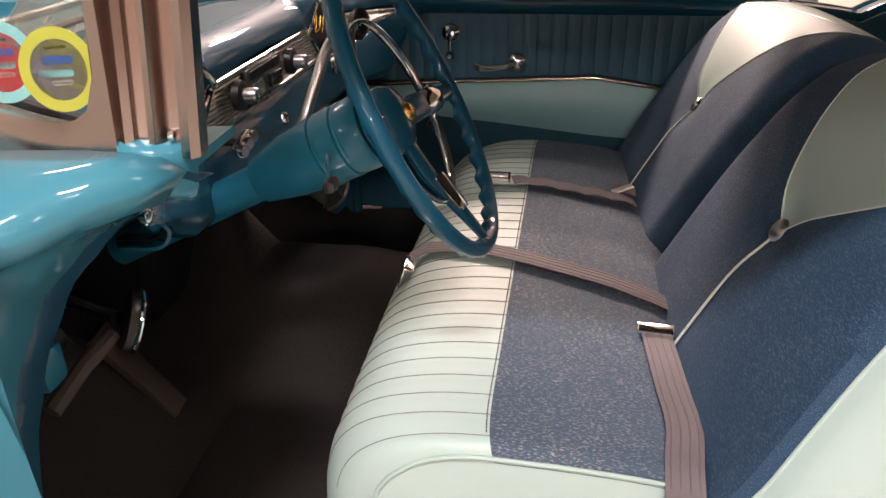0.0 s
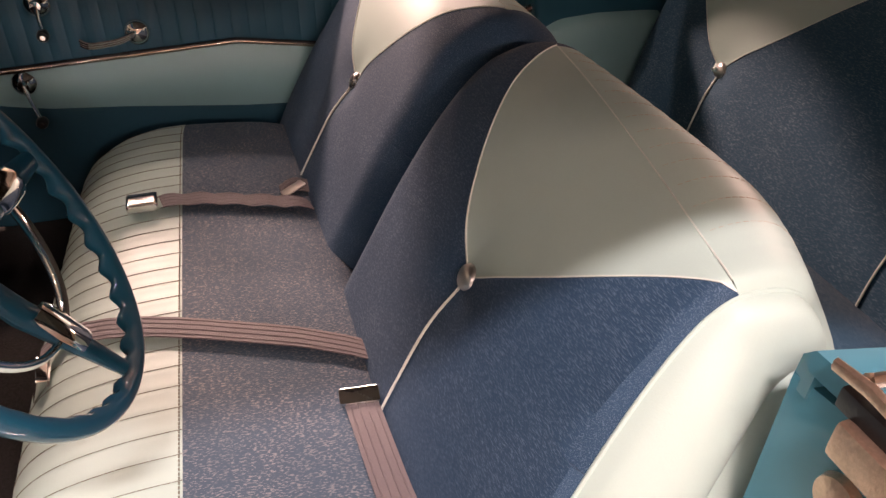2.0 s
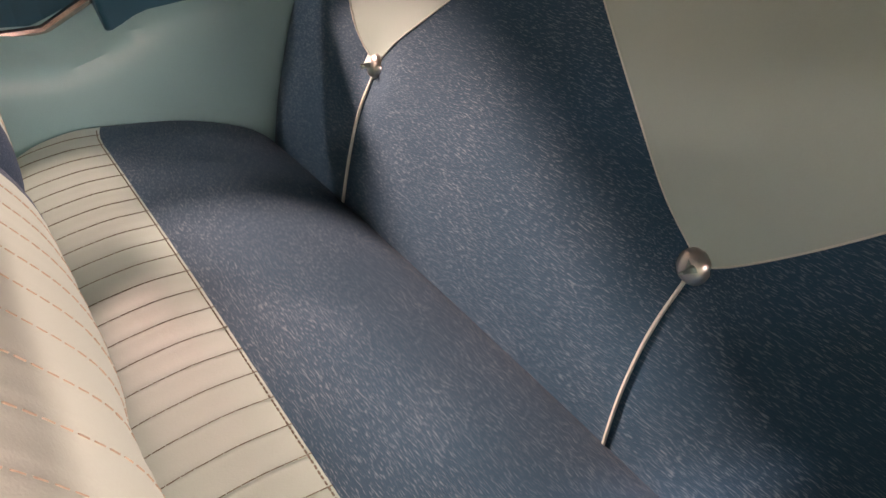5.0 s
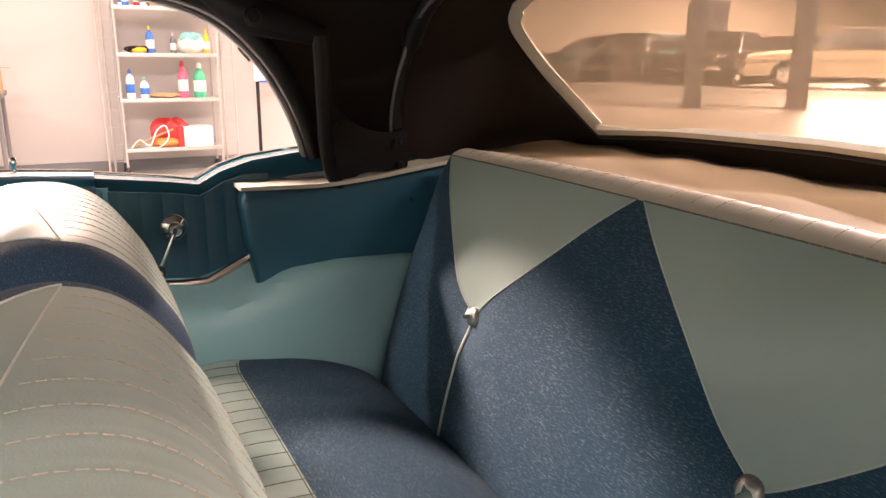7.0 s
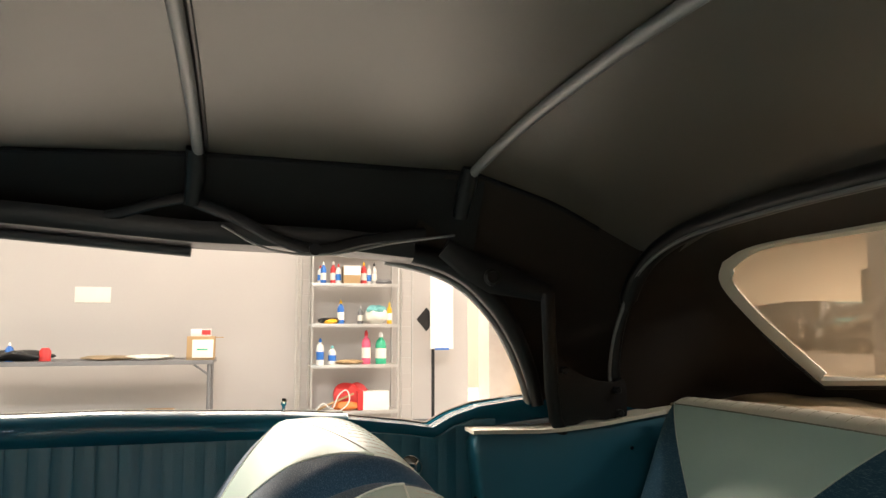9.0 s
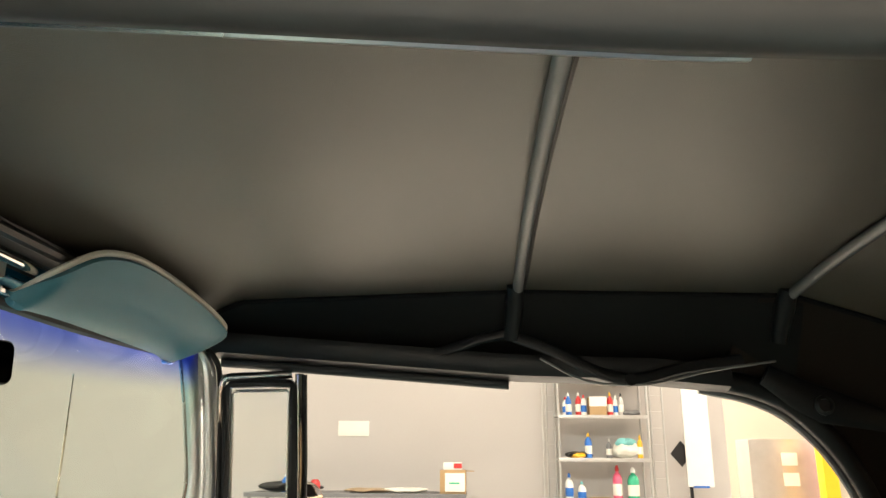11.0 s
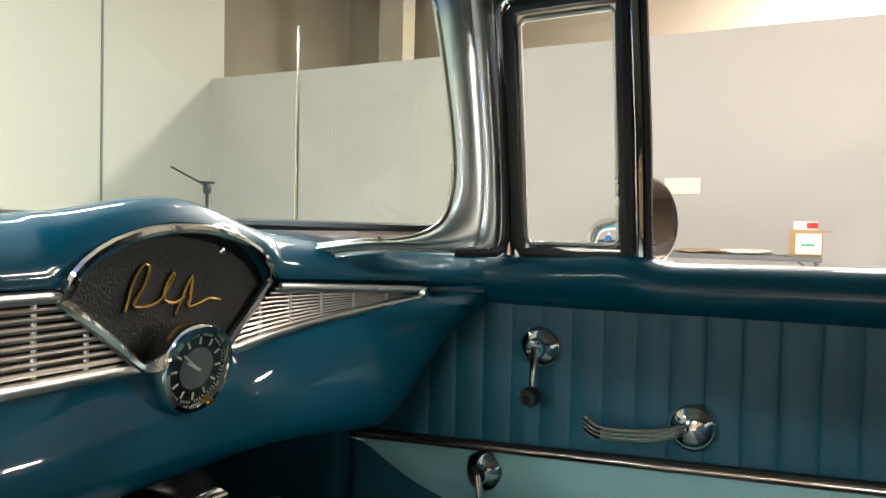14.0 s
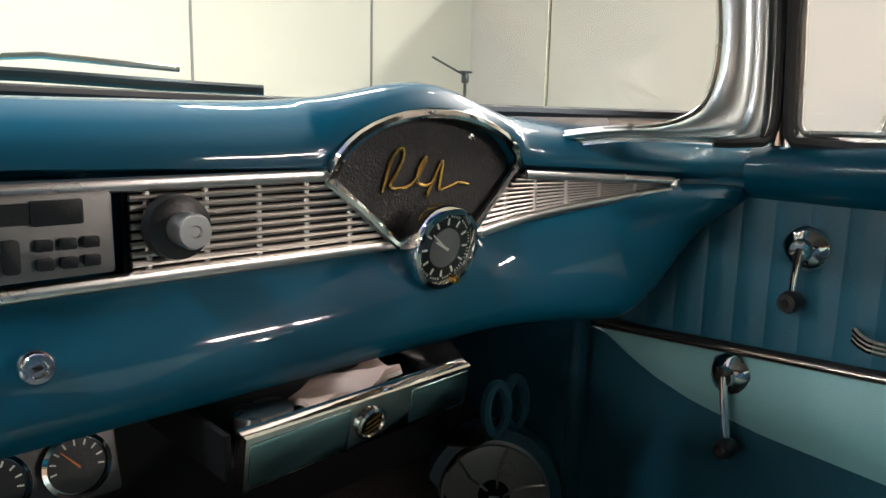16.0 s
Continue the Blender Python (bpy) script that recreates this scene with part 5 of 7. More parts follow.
part("rod", tube([(-0.262, 0.615, 0.858), (-0.262, 0.76, 0.86), (-0.262, 0.95, 0.86)], 0.007, 8), IRON, brake)
# ---- passenger door and side trim ----
def crank(parent, at, turn, reach=0.085, name="window_crank"):
    """A window crank on a panel that faces -x; turn: degrees from straight down."""
    m = axes(at, (0, -1, 0), (0, 0, 1))
    if m.col[2][0] > 0:
        m = axes(at, (0, 1, 0), (0, 0, 1))
    c = part(name, lathe([(0, 0), (0.026, 0), (0.0265, 0.004), (0.022, 0.010), (0.013, 0.015), (0.011, 0.022), (0, 0.023)], m), CHROME, parent, "chrome crank with a black knob")
    a = radians(turn)
    end = (reach * math.sin(a), -reach * math.cos(a))
    part("arm", moved(tube([(0, 0, 0.018), (end[0] * 0.35, end[1] * 0.35, 0.026), (end[0] * 0.7, end[1] * 0.7, 0.030), (*end, 0.030)], [0.0075, 0.0065, 0.006, 0.0075], 10, flat=0.7), m), CHROME, c)
    part("knob", lathe([(0, 0.026), (0.011, 0.026), (0.0125, 0.032), (0.0125, 0.044), (0.010, 0.050), (0, 0.050)], m @ pose(*end, 0)), BLACK, c)
    part("knob_cap", lathe([(0, 0.050), (0.006, 0.050), (0.005, 0.053), (0, 0.053)], m @ pose(*end, 0)), CHROME, c)
    return c


def fluted(y0, y1, z0, z1, x, pitch=0.0393, depth=0.0026):
    """Broad padded flutes between narrow sewn grooves."""
    ys = np.linspace(y0, y1, int(abs(y1 - y0) / pitch * 20) + 2)
    rise = lambda y: depth * (1 - 2 * abs(((y - 0.478) / pitch) % 1.0 - 0.5)) ** 0.45
    return np.array([[(x - rise(y), y, z0(y) + (z1(y) - z0(y)) * k) for k in np.linspace(0, 1, 9)] for y in ys])


def trim_z(y):
    return float(np.interp(y, [-0.9, -0.47, -0.21, 0.0, 0.35, 0.68], [0.700, 0.712, 0.712, 0.742, 0.725, 0.708]))


def belt_z(y):
    return float(np.interp(-y, [-0.47, -0.29, -0.25, 0.0, 0.34, 0.47, 0.60, 0.655, 0.70, 0.76, 0.90, 1.2], [0.958, 0.968, 0.955, 0.958, 0.948, 0.94, 0.927, 0.918, 0.942, 0.960, 0.978, 0.985]))


door = thing("passenger_door", "closed teal car door with fluted vinyl panel and pale lower trim", "car door")
part("fluted_panel", shell(fluted(0.69, -0.465, lambda y: trim_z(y), lambda y: 0.930, 0.735), 0.012), TEALV, door, "dark teal fluted vinyl")
P = []
for y in np.linspace(0.468, -0.468, 50):
    z = belt_z(y)
    k = 1 if y > 0.26 else max(0, 1 - (0.26 - y) / 0.05)
    P.append([(0.738, y, 0.920), (0.728 - 0.004 * k, y, 0.928), (0.722 - 0.008 * k, y, z - 0.018), (0.726 - 0.006 * k, y, z - 0.004), (0.742, y, z + 0.002), (0.765, y, z), (0.775, y, z - 0.014)])
part("belt_cap", shell(np.array([spline(r, 14) for r in P])[::-1], 0.012), PAINT, door, "teal painted steel belt rail")
part("window_slot", tube([(0.785, y, belt_z(y) - 0.004) for y in np.linspace(0.255, -0.46, 30)], 0.008, 8), RUBBER, door)
part("outer_belt_strip", tube([(0.808, y, belt_z(y) + 0.000) for y in np.linspace(0.26, -0.468, 30)], 0.012, 8, flat=0.5), CHROME, door, "chrome outer belt strip")
outer = np.array([[(0.80, y, belt_z(y) - 0.002), (0.83, y, belt_z(y) - 0.015), (0.88, y, belt_z(y) - 0.09), (0.92, y, 0.75), (0.935, y, 0.6), (0.92, y, 0.42), (0.89, y, 0.32)] for y in np.linspace(0.468, -0.468, 20)])
part("outer_skin", shell(outer, 0.02), BODY, door)
low = lambda y: float(np.interp(y, [-0.47, 0.0, 0.28, 0.43, 0.52, 0.58, 0.63, 0.66], [0.55, 0.580, 0.610, 0.622, 0.638, 0.657, 0.682, 0.702]))
G = np.array([[(0.733 - 0.020 * math.sin(math.pi * k) * min(1, (0.68 - y) * 4), y, low(y) + (trim_z(y) - low(y)) * k) for k in np.linspace(0, 1, 9)] for y in np.linspace(0.665, -0.465, 50)])
part("pale_panel", shell(G, 0.012), AQUA, door, "pale aqua padded vinyl")
G = np.array([[(0.737, y, 0.33 + (low(y) - 0.33) * k) for k in np.linspace(0, 1, 6)] for y in np.linspace(0.69, -0.465, 30)])
part("lower_panel", shell(G, 0.012), NAVYV, door, "deep teal vinyl")
part("moulding", tube([(0.727, y, trim_z(y) + 0.001) for y in np.linspace(0.68, -0.465, 40)], 0.0045, 8, flat=0.5), STAINLESS, door, "thin chrome moulding")
part("moulding_edge", tube([(0.7275, y, trim_z(y) + 0.008) for y in np.linspace(0.68, -0.465, 40)], 0.0035, 6), BLACK, door)
dashes([[(0.7315 - 0.0025, y, low(y) + 0.030) for y in np.linspace(0.50, -0.46, 40)]], PIPING, door, "panel_stitching", 0.0008, 0.006, 0.003)
crank(door, (0.733, 0.400, 0.858), 2, 0.056)
crank(door, (0.722, 0.468, 0.692), 13, 0.082, "vent_crank")
hm = axes((0.733, 0.214, 0.783), (0, 1, 0), (0, 0, 1))
if hm.col[2][0] > 0:
    hm = axes((0.733, 0.214, 0.783), (0, -1, 0), (0, 0, 1))
sx = 1 if (hm.col[0][1] > 0) else -1
handle = part("door_handle", lathe([(0, 0), (0.029, 0), (0.0295, 0.004), (0.026, 0.012), (0.015, 0.020), (0, 0.022)], hm), CHROME, door, "chrome lever handle")
for k in (-1, 0, 1):
    part("lever", moved(tube(spline([(sx * 0.006, 0.003 * k, 0.020), (sx * 0.04, -0.010 + 0.004 * k, 0.026), (sx * 0.085, -0.014 + 0.0045 * k, 0.030), (sx * 0.105, -0.012 + 0.005 * k, 0.032), (sx * 0.118, -0.004 + 0.0055 * k, 0.030)], 14), 0.0042, 8), hm), CHROME, handle)
lock = part("lock_knob", lathe([(0, 0), (0.0045, 0), (0.0035, 0.018), (0.0035, 0.026), (0.0065, 0.030), (0.0065, 0.038), (0.004, 0.042), (0, 0.042)], pose(0.762, -0.340, 0.946)), CHROME, door, "chrome lock knob")
vent = part("vent_frame", tube(spline([(0.735, 0.446, 0.972), (0.735, 0.454, 1.10), (0.731, 0.461, 1.24), (0.729, 0.462, 1.283), (0.729, 0.452, 1.296), (0.729, 0.38, 1.300), (0.729, 0.31, 1.305)], 40), 0.010, 10), CHROME, door, "chrome vent window frame")
part("vent_seal", tube([(0.730, 0.430, 0.986), (0.729, 0.423, 0.976), (0.730, 0.36, 0.973), (0.730, 0.300, 0.974), (0.730, 0.293, 0.982), (0.727, 0.299, 1.13), (0.725, 0.305, 1.276), (0.725, 0.311, 1.284), (0.725, 0.36, 1.286), (0.725, 0.440, 1.283), (0.725, 0.448, 1.274), (0.728, 0.438, 1.12)], 0.0095, 8, closed=True), RUBBER, vent)
part("vent_rim", tube([(0.728, 0.421, 0.996), (0.728, 0.414, 0.987), (0.728, 0.309, 0.988), (0.728, 0.303, 0.996), (0.725, 0.314, 1.262), (0.725, 0.320, 1.270), (0.725, 0.428, 1.268), (0.725, 0.436, 1.260)], 0.004, 6, closed=True), SATIN, vent)
vp = part("vent_pane", slab([(0.300, 0.98), (0.422, 0.98), (0.443, 1.276), (0.308, 1.278)], 0.004, axes((0.731, 0, 0), (0, 1, 0), (-0.012, 0, 1))), GLASS, vent, "clear glass")
vp.visible_shadow = False
part("division_post", tube([(0.738, 0.281, 0.965), (0.735, 0.286, 1.12), (0.730, 0.296, 1.305)], 0.0125, 10, flat=0.8), CHROME, door, "chrome division post")
part("post_channel", tube([(0.734, 0.268, 0.965), (0.731, 0.273, 1.12), (0.726, 0.283, 1.303)], 0.0045, 8), RUBBER, door)

mir = thing("door_mirror", "round chrome door mirror on a curved stem", "mirror")
mm = axes((0.895, 0.300, 1.020), (0.9, -0.45, 0), (0, 0.05, 1))
if mm.col[2][1] > 0:
    mm = mm @ pose(0, 0, 0, 0, 180)
part("shell", lathe([(0, -0.035), (0.03, -0.032), (0.052, -0.018), (0.060, -0.002), (0.0615, 0.002), (0.058, 0.004), (0, 0.003)], mm, 36), CHROME, mir)
part("mirror_pane", lathe([(0, 0.003), (0.0565, 0.003), (0.0565, 0.005), (0, 0.0052)], mm, 36), MIRROR, mir)
part("stem", tube(spline([(0.892, 0.328, 1.018), (0.880, 0.365, 1.012), (0.868, 0.375, 0.99), (0.862, 0.375, 0.96), (0.862, 0.372, 0.925)], 16), [0.011, 0.010] + [0.008] * 12 + [0.014, 0.018], 10), CHROME, mir)

# rear quarter trim, both sides
for sgn in (1, -1):
    q = thing("quarter_trim", "teal vinyl rear side trim with pale aqua armrest", "side trim", group="rear side trims")
    mirror_x = np.array((sgn, 1, 1))
    fl = (lambda P: P) if sgn > 0 else flipped
    if sgn > 0:
        part("fluted_panel", shell(fluted(-0.475, -0.79, lambda y: trim_z(y) - 0.02, lambda y: min(0.935, belt_z(y) - 0.02), 0.735), 0.012), TEALV, q, "dark teal fluted vinyl")
    else:
        part("side_lining", shell(flipped(np.array([[(-0.777, y, 0.60 + 0.30 * k) for k in np.linspace(0, 1, 4)] for y in np.linspace(-0.385, -0.80, 8)])), 0.008), TEALV, q, "dark teal side lining")
    front_y = (lambda z: -0.72 - 0.117 * (0.91 - z)) if sgn > 0 else (lambda z: -0.719 - 0.541 * (0.934 - z))
    roof = lambda y: float(np.interp(-y, [0.735, 0.89, 1.0, 1.18, 1.3], [0.910, 0.906, 0.915, 0.940, 0.95])) + (0.018 if sgn < 0 else 0.0)
    r = 0.012 if sgn > 0 else 0.038
    G = []
    for k in np.linspace(0, 1, 14):
        z0 = 0.66 + (roof(-0.74) - 0.66) * k
        yf, inset = front_y(z0), r * (1 - math.sqrt(max(0.0, 1 - max(0.0, (k - 0.86) / 0.14) ** 2)))
        row = [(0.752, yf - inset, z0)] + [(0.668 + r + inset - r * math.sin(t), yf - inset - r + r * math.cos(t), z0) for t in np.linspace(0, 1.57, 7)]
        for y in np.linspace(yf - r - 0.03, -1.29, 22):
            row.append((0.668 + inset * 0.5, y, 0.66 + (roof(y) - 0.66) * k))
        G.append(row)
    # Driver's panel in the lighter teal: the light on it put into the colour.
    part("smooth_panel", shell(fl(np.array(G).transpose(1, 0, 2) * mirror_x), 0.012), TEALV if sgn > 0 else BODY, q, "smooth teal panel with a padded front edge", 60)
    G = np.array([[(0.666 + (0.03 if sgn < 0 else 0.0) + 0.085 * b, y, roof(y) + (0.003 if sgn > 0 else -0.004)) for b in np.linspace(0, 1, 5)] for y in np.linspace(front_y(0.91) - (0.0 if sgn > 0 else 0.03), -1.29, 16)])
    part("ledge", shell(fl(flipped(G) * mirror_x), 0.008), CREAM if sgn > 0 else BODY, q, "vinyl ledge under the belt rail")
    ARM = ([0.45, 0.527, 0.60, 0.667, 0.72, 0.775, 0.81, 0.909, 1.054, 1.09], [0.704, 0.696, 0.686, 0.676, 0.692, 0.718, 0.730, 0.738, 0.734, 0.730]) if sgn > 0 else ([0.45, 0.66, 0.707, 0.757, 0.802, 0.849, 1.09], [0.655, 0.660, 0.678, 0.736, 0.754, 0.758, 0.745])
    arm_z = lambda y: float(np.interp(-y, *ARM))
    yy = spline([(-0.46, 0), (-0.66, 0), (-0.78, 0), (-1.09, 0)], 40)[:, 0]
    rows = []
    for y in yy:
        z = arm_z(y)
        back = float(np.interp(-y, [0.45, 0.64, 0.70, 0.742, 1.09], [0.742, 0.725, 0.748, 0.766, 0.750]))
        rows.append(spline([(0.732, y, back), (0.69, y, z + 0.012), (0.662, y, z + 0.004), (0.648, y, z - 0.012), (0.642, y, z - 0.06), (0.640, y, 0.55), (0.640, y, 0.42)], 18))
    # Driver's armrest in cream: warm light on the aqua vinyl put into its colour.
    part("armrest", shell(fl(np.array(rows) * mirror_x), 0.012), AQUA if sgn > 0 else CREAM, q, "pale vinyl armrest")
    if sgn > 0:
        part("trim_strip", tube(np.array([(0.722, -0.46, 0.742), (0.720, -0.60, 0.726), (0.716, -0.655, 0.727), (0.708, -0.70, 0.752), (0.703, -0.742, 0.774)]) * mirror_x, 0.009, 8), STAINLESS, q, "chrome strip")
    part("screw", lathe([(0, 0), (0.005, 0), (0.004, 0.003), (0, 0.003)], axes((sgn * 0.668, -1.08, 0.871), (0, -sgn, 0), (0, 0, 1))), CHROME, q)
    if sgn < 0:
        q.location = (0.045, 0.035, 0.0)
    if sgn > 0:
        crank(q, (0.732, -0.600, 0.840), -26, 0.085)

# ---- steering wheel and column ----
C0, AX = Vector((-0.3284, 0.3118, 0.9445)), Vector((0, 0.886, -0.463))
wm = axes(C0, (1, 0, 0), (0, 0.463, 0.886))
wheel = thing("steering_wheel", "teal steering wheel with chrome half horn ring", "steering wheel")
R = 0.2173
S = []
for k in range(480):
    a = 2 * math.pi * k / 480
    lobes = 0.0036 * math.cos(34 * a)
    ring = []
    for j in range(12):
        t = 2 * math.pi * j / 12
        r = 0.0112 + lobes * max(0.0, -math.cos(t - 0.8)) ** 1.5
        ring.append(((R + r * math.cos(t)) * math.cos(a), (R + r * math.cos(t)) * math.sin(a), 1.1 * r * math.sin(t)))
    S.append(ring)
part("rim", moved(loft(S, False, True), wm), PAINT, wheel, "glossy teal rim with finger grips")
for a in (-9, 262):
    c, s = math.cos(radians(a)), math.sin(radians(a))
    part("spoke", moved(tube([(0.03 * c, 0.03 * s, -0.045), (0.09 * c, 0.09 * s, -0.036), (0.15 * c, 0.15 * s, -0.018), (0.20 * c, 0.20 * s, -0.004), (0.215 * c, 0.215 * s, 0)], [0.020, 0.022, 0.018, 0.013, 0.012], 12, flat=0.5, up=(c, s, 30)), wm), PAINT, wheel, "teal tapered spoke")
    part("spoke_plate", moved(tube([(0.098 * c, 0.098 * s, -0.021), (0.106 * c, 0.106 * s, -0.020), (0.130 * c, 0.130 * s, -0.016), (0.152 * c, 0.152 * s, -0.011), (0.158 * c, 0.158 * s, -0.010)], [0.017, 0.021, 0.022, 0.020, 0.017], 10, flat=0.42, up=(c, s, 30)), wm), CHROME, wheel, "chrome spoke cover")
ring = [(0.137 * math.cos(radians(a)), 0.137 * math.sin(radians(a)), -0.026) for a in range(-98, -8, 4)]
part("horn_ring", moved(tube(ring, 0.0075, 10, flat=0.6), wm), CHROME, wheel, "chrome half ring")
ring2 = [(0.137 * math.cos(radians(a)), 0.137 * math.sin(radians(a)), -0.026) for a in range(-9, 263, 4)]
part("horn_ring", moved(tube(ring2, 0.0075, 10, flat=0.6), wm), CHROME, wheel, "chrome half ring")
part("hub", lathe([(0, -0.02), (0.022, -0.022), (0.042, -0.030), (0.051, -0.045), (0.051, -0.075), (0, -0.075)], wm, 36), PAINT, wheel)
part("hub_cap", lathe([(0, -0.012), (0.010, -0.013), (0.015, -0.019), (0.015, -0.024), (0, -0.024)], wm, 32), GOLD, wheel, "gold and chrome centre cap")
col = thing("steering_column", "teal painted steering column with chrome levers", "steering column")
cp = lambda d: C0 + AX * d
cm = axes(C0, (1, 0, 0), (0, 0.447, 0.8945))
part("bell", lathe([(0, -0.08), (0.050, -0.080), (0.055, -0.088), (0.055, -0.112), (0.052, -0.114), (0.052, -0.119), (0.055, -0.121), (0.055, -0.150), (0.052, -0.152), (0.052, -0.156), (0.055, -0.158), (0.048, -0.215), (0.037, -0.27), (0.034, -0.275), (0, -0.275)], cm, 40), COLUMN, col, "flared teal collar")
part("tube", lathe([(0, -0.27), (0.029, -0.27), (0.029, -0.56), (0, -0.56)], cm, 28), COLUMN, col)
part("turn_lever", tube(spline([(-0.370, 0.440, 0.890), (-0.43, 0.420, 0.888), (-0.49, 0.402, 0.894), (-0.526, 0.391, 0.900)], 12), [0.0045] * 12, 8), CHROME, col, "chrome turn signal lever")
part("turn_knob", lathe([(0, -0.014), (0.007, -0.012), (0.0095, 0.0), (0.007, 0.012), (0, 0.014)], axes((-0.534, 0.388, 0.902), (0, 0, 1), (0, 1, 0.1))), BLACK, col)
part("shift_lever", tube(spline([(-0.290, 0.500, 0.895), (-0.262, 0.482, 0.955), (-0.238, 0.466, 1.004), (-0.212, 0.450, 1.022), (-0.176, 0.432, 1.026)], 20), 0.0085, 10), SATIN, col, "chrome gear lever")
part("shift_knob", lathe([(0, -0.026), (0.010, -0.023), (0.0175, -0.004), (0.0165, 0.012), (0.010, 0.022), (0, 0.025)], axes((-0.171, 0.433, 1.028), (1, 0, -0.9), (0, 1, 0))), BLACK, col, "black knob")
pedal = thing("brake_pedal", "oval black pedal with a bright ribbed rim", "pedal")
pm = axes((-0.600, 0.648, 0.735), (0.75, 0.65, -0.15), (0.45, -0.1, 0.9))
if pm.col[2][1] > 0:
    pm = pm @ pose(0, 0, 0, 0, 180)
part("pad", slab([(1.0 * a, 1.5 * b) for a, b in disc(0.026, 28)], 0.014, pm, 0.004), BLACK, pedal)
part("rim", moved(tube([(1.0 * a, 1.5 * b, 0.014) for a, b in disc(0.0255, 36)], 0.0035, 8, closed=True), pm), CHROME, pedal, "bright rim")
for k in range(-3, 4):
    part("rib", moved(box(-0.018, 0.018, 0.009 * k - 0.0015, 0.009 * k + 0.0015, 0.013, 0.017), pm), SATIN, pedal)
part("stem", tube([(-0.596, 0.662, 0.735), (-0.56, 0.76, 0.735), (-0.55, 0.88, 0.80)], 0.009, 8), IRON, pedal)
gas = thing("accelerator_pedal", "long dark rubber accelerator pedal", "pedal")
part("pad", slab([(-0.024, -0.10), (0.024, -0.10), (0.032, 0.10), (-0.032, 0.10)], 0.014, axes((-0.345, 0.825, 0.455), (1, 0.12, 0), (-0.25, 0.55, 0.80)), 0.004), PEDAL, gas, "worn brown rubber")
part("arm", tube([(-0.36, 0.86, 0.50), (-0.38, 0.93, 0.56)], 0.008, 8), IRON, gas)
clutch = thing("pedal_linkage", "dark steel linkage and master cylinder beside the pedals", "linkage")
part("cross_rod", tube([(-0.70, 0.70, 0.665), (-0.64, 0.69, 0.690), (-0.60, 0.665, 0.715)], 0.011, 8), PEDAL, clutch, "rusty steel rod")
part("bracket", box(-0.62, -0.54, 0.78, 0.86, 0.72, 0.86, 0.012), IRON, clutch)
part("drum", lathe([(0, -0.04), (0.035, -0.04), (0.038, -0.03), (0.038, 0.03), (0.035, 0.04), (0, 0.04)], pose(-0.60, 0.80, 0.68, 20, 70, 0)), IRON, clutch)
part("red_cap", lathe([(0, -0.012), (0.012, -0.012), (0.013, 0.010), (0.008, 0.016), (0, 0.016)], pose(-0.690, 0.690, 0.775, 0, 60, 0)), RED, clutch, "small red cap")
part("teal_bracket", box(-0.712, -0.672, 0.685, 0.72, 0.70, 0.75, 0.008), COLUMN, clutch, "teal painted bracket")
mat_floor = thing("floor_mat", "black ribbed rubber mat on the carpet", "floor mat")
part("mat", slab([(-0.50, 0.05), (-0.23, 0.05), (-0.23, 0.66), (-0.262, 0.70), (-0.50, 0.70), (-0.60, 0.60), (-0.60, 0.05)], 0.006, pose(0, 0, 0.304), 0.002), BLACK, mat_floor)
for k in range(6):
    part("rib", box(-0.57, -0.26, 0.14 + 0.08 * k, 0.146 + 0.08 * k, 0.309, 0.313, 0.001), BLACK, mat_floor)
for name, pts in (("carpet_seam", [(x, 0.722, floor_z(x, 0.722) + 0.001) for x in np.linspace(-0.70, 0.05, 40)]), ("hump_seam", [(-0.185, y, floor_z(-0.185, y) + 0.001) for y in np.linspace(0.0, 0.72, 20)])):
    part(name, tube(pts, 0.0032, 6), IRON, car, "bound carpet edge")

# ---- convertible top ----
GREYRUB = material("grey_weathered_rubber", (0.032, 0.030, 0.028), 0.42, 0, 0.12, 6, 0.03, 300, 0.04)
top = thing("soft_top", "raised dark canvas soft top on steel bows", "soft top")


def roof_z(x, y):
    ridge = float(np.interp(y, [-1.2, -1.1, -0.72, -0.16, 0.3, 0.56], [1.355, 1.385, 1.500, 1.530, 1.495, 1.405]))
    edge = float(np.interp(y, [-1.2, -1.1, -0.9, -0.72, -0.16, 0.41, 0.56], [1.262, 1.30, 1.40, 1.457, 1.467, 1.447, 1.372]))
    return edge + (ridge - edge) * (1 - (abs(x) / 0.64) ** 2.2)


part("canvas", shell(np.array([[(x, y, roof_z(x, y)) for y in np.linspace(0.575, -1.16, 56)] for x in np.linspace(-0.64, 0.64, 40)])[::-1], -0.006), CANVAS, top, "grey brown canvas lining")


def rail(y):
    """The side rail's lower outer edge."""
    return float(np.interp(-y, [-0.60, -0.455, -0.10, 0.156, 0.45, 0.60, 0.69, 0.76, 0.83, 0.88], [1.342, 1.337, 1.310, 1.290, 1.282, 1.268, 1.245, 1.20, 1.118, 1.03]))


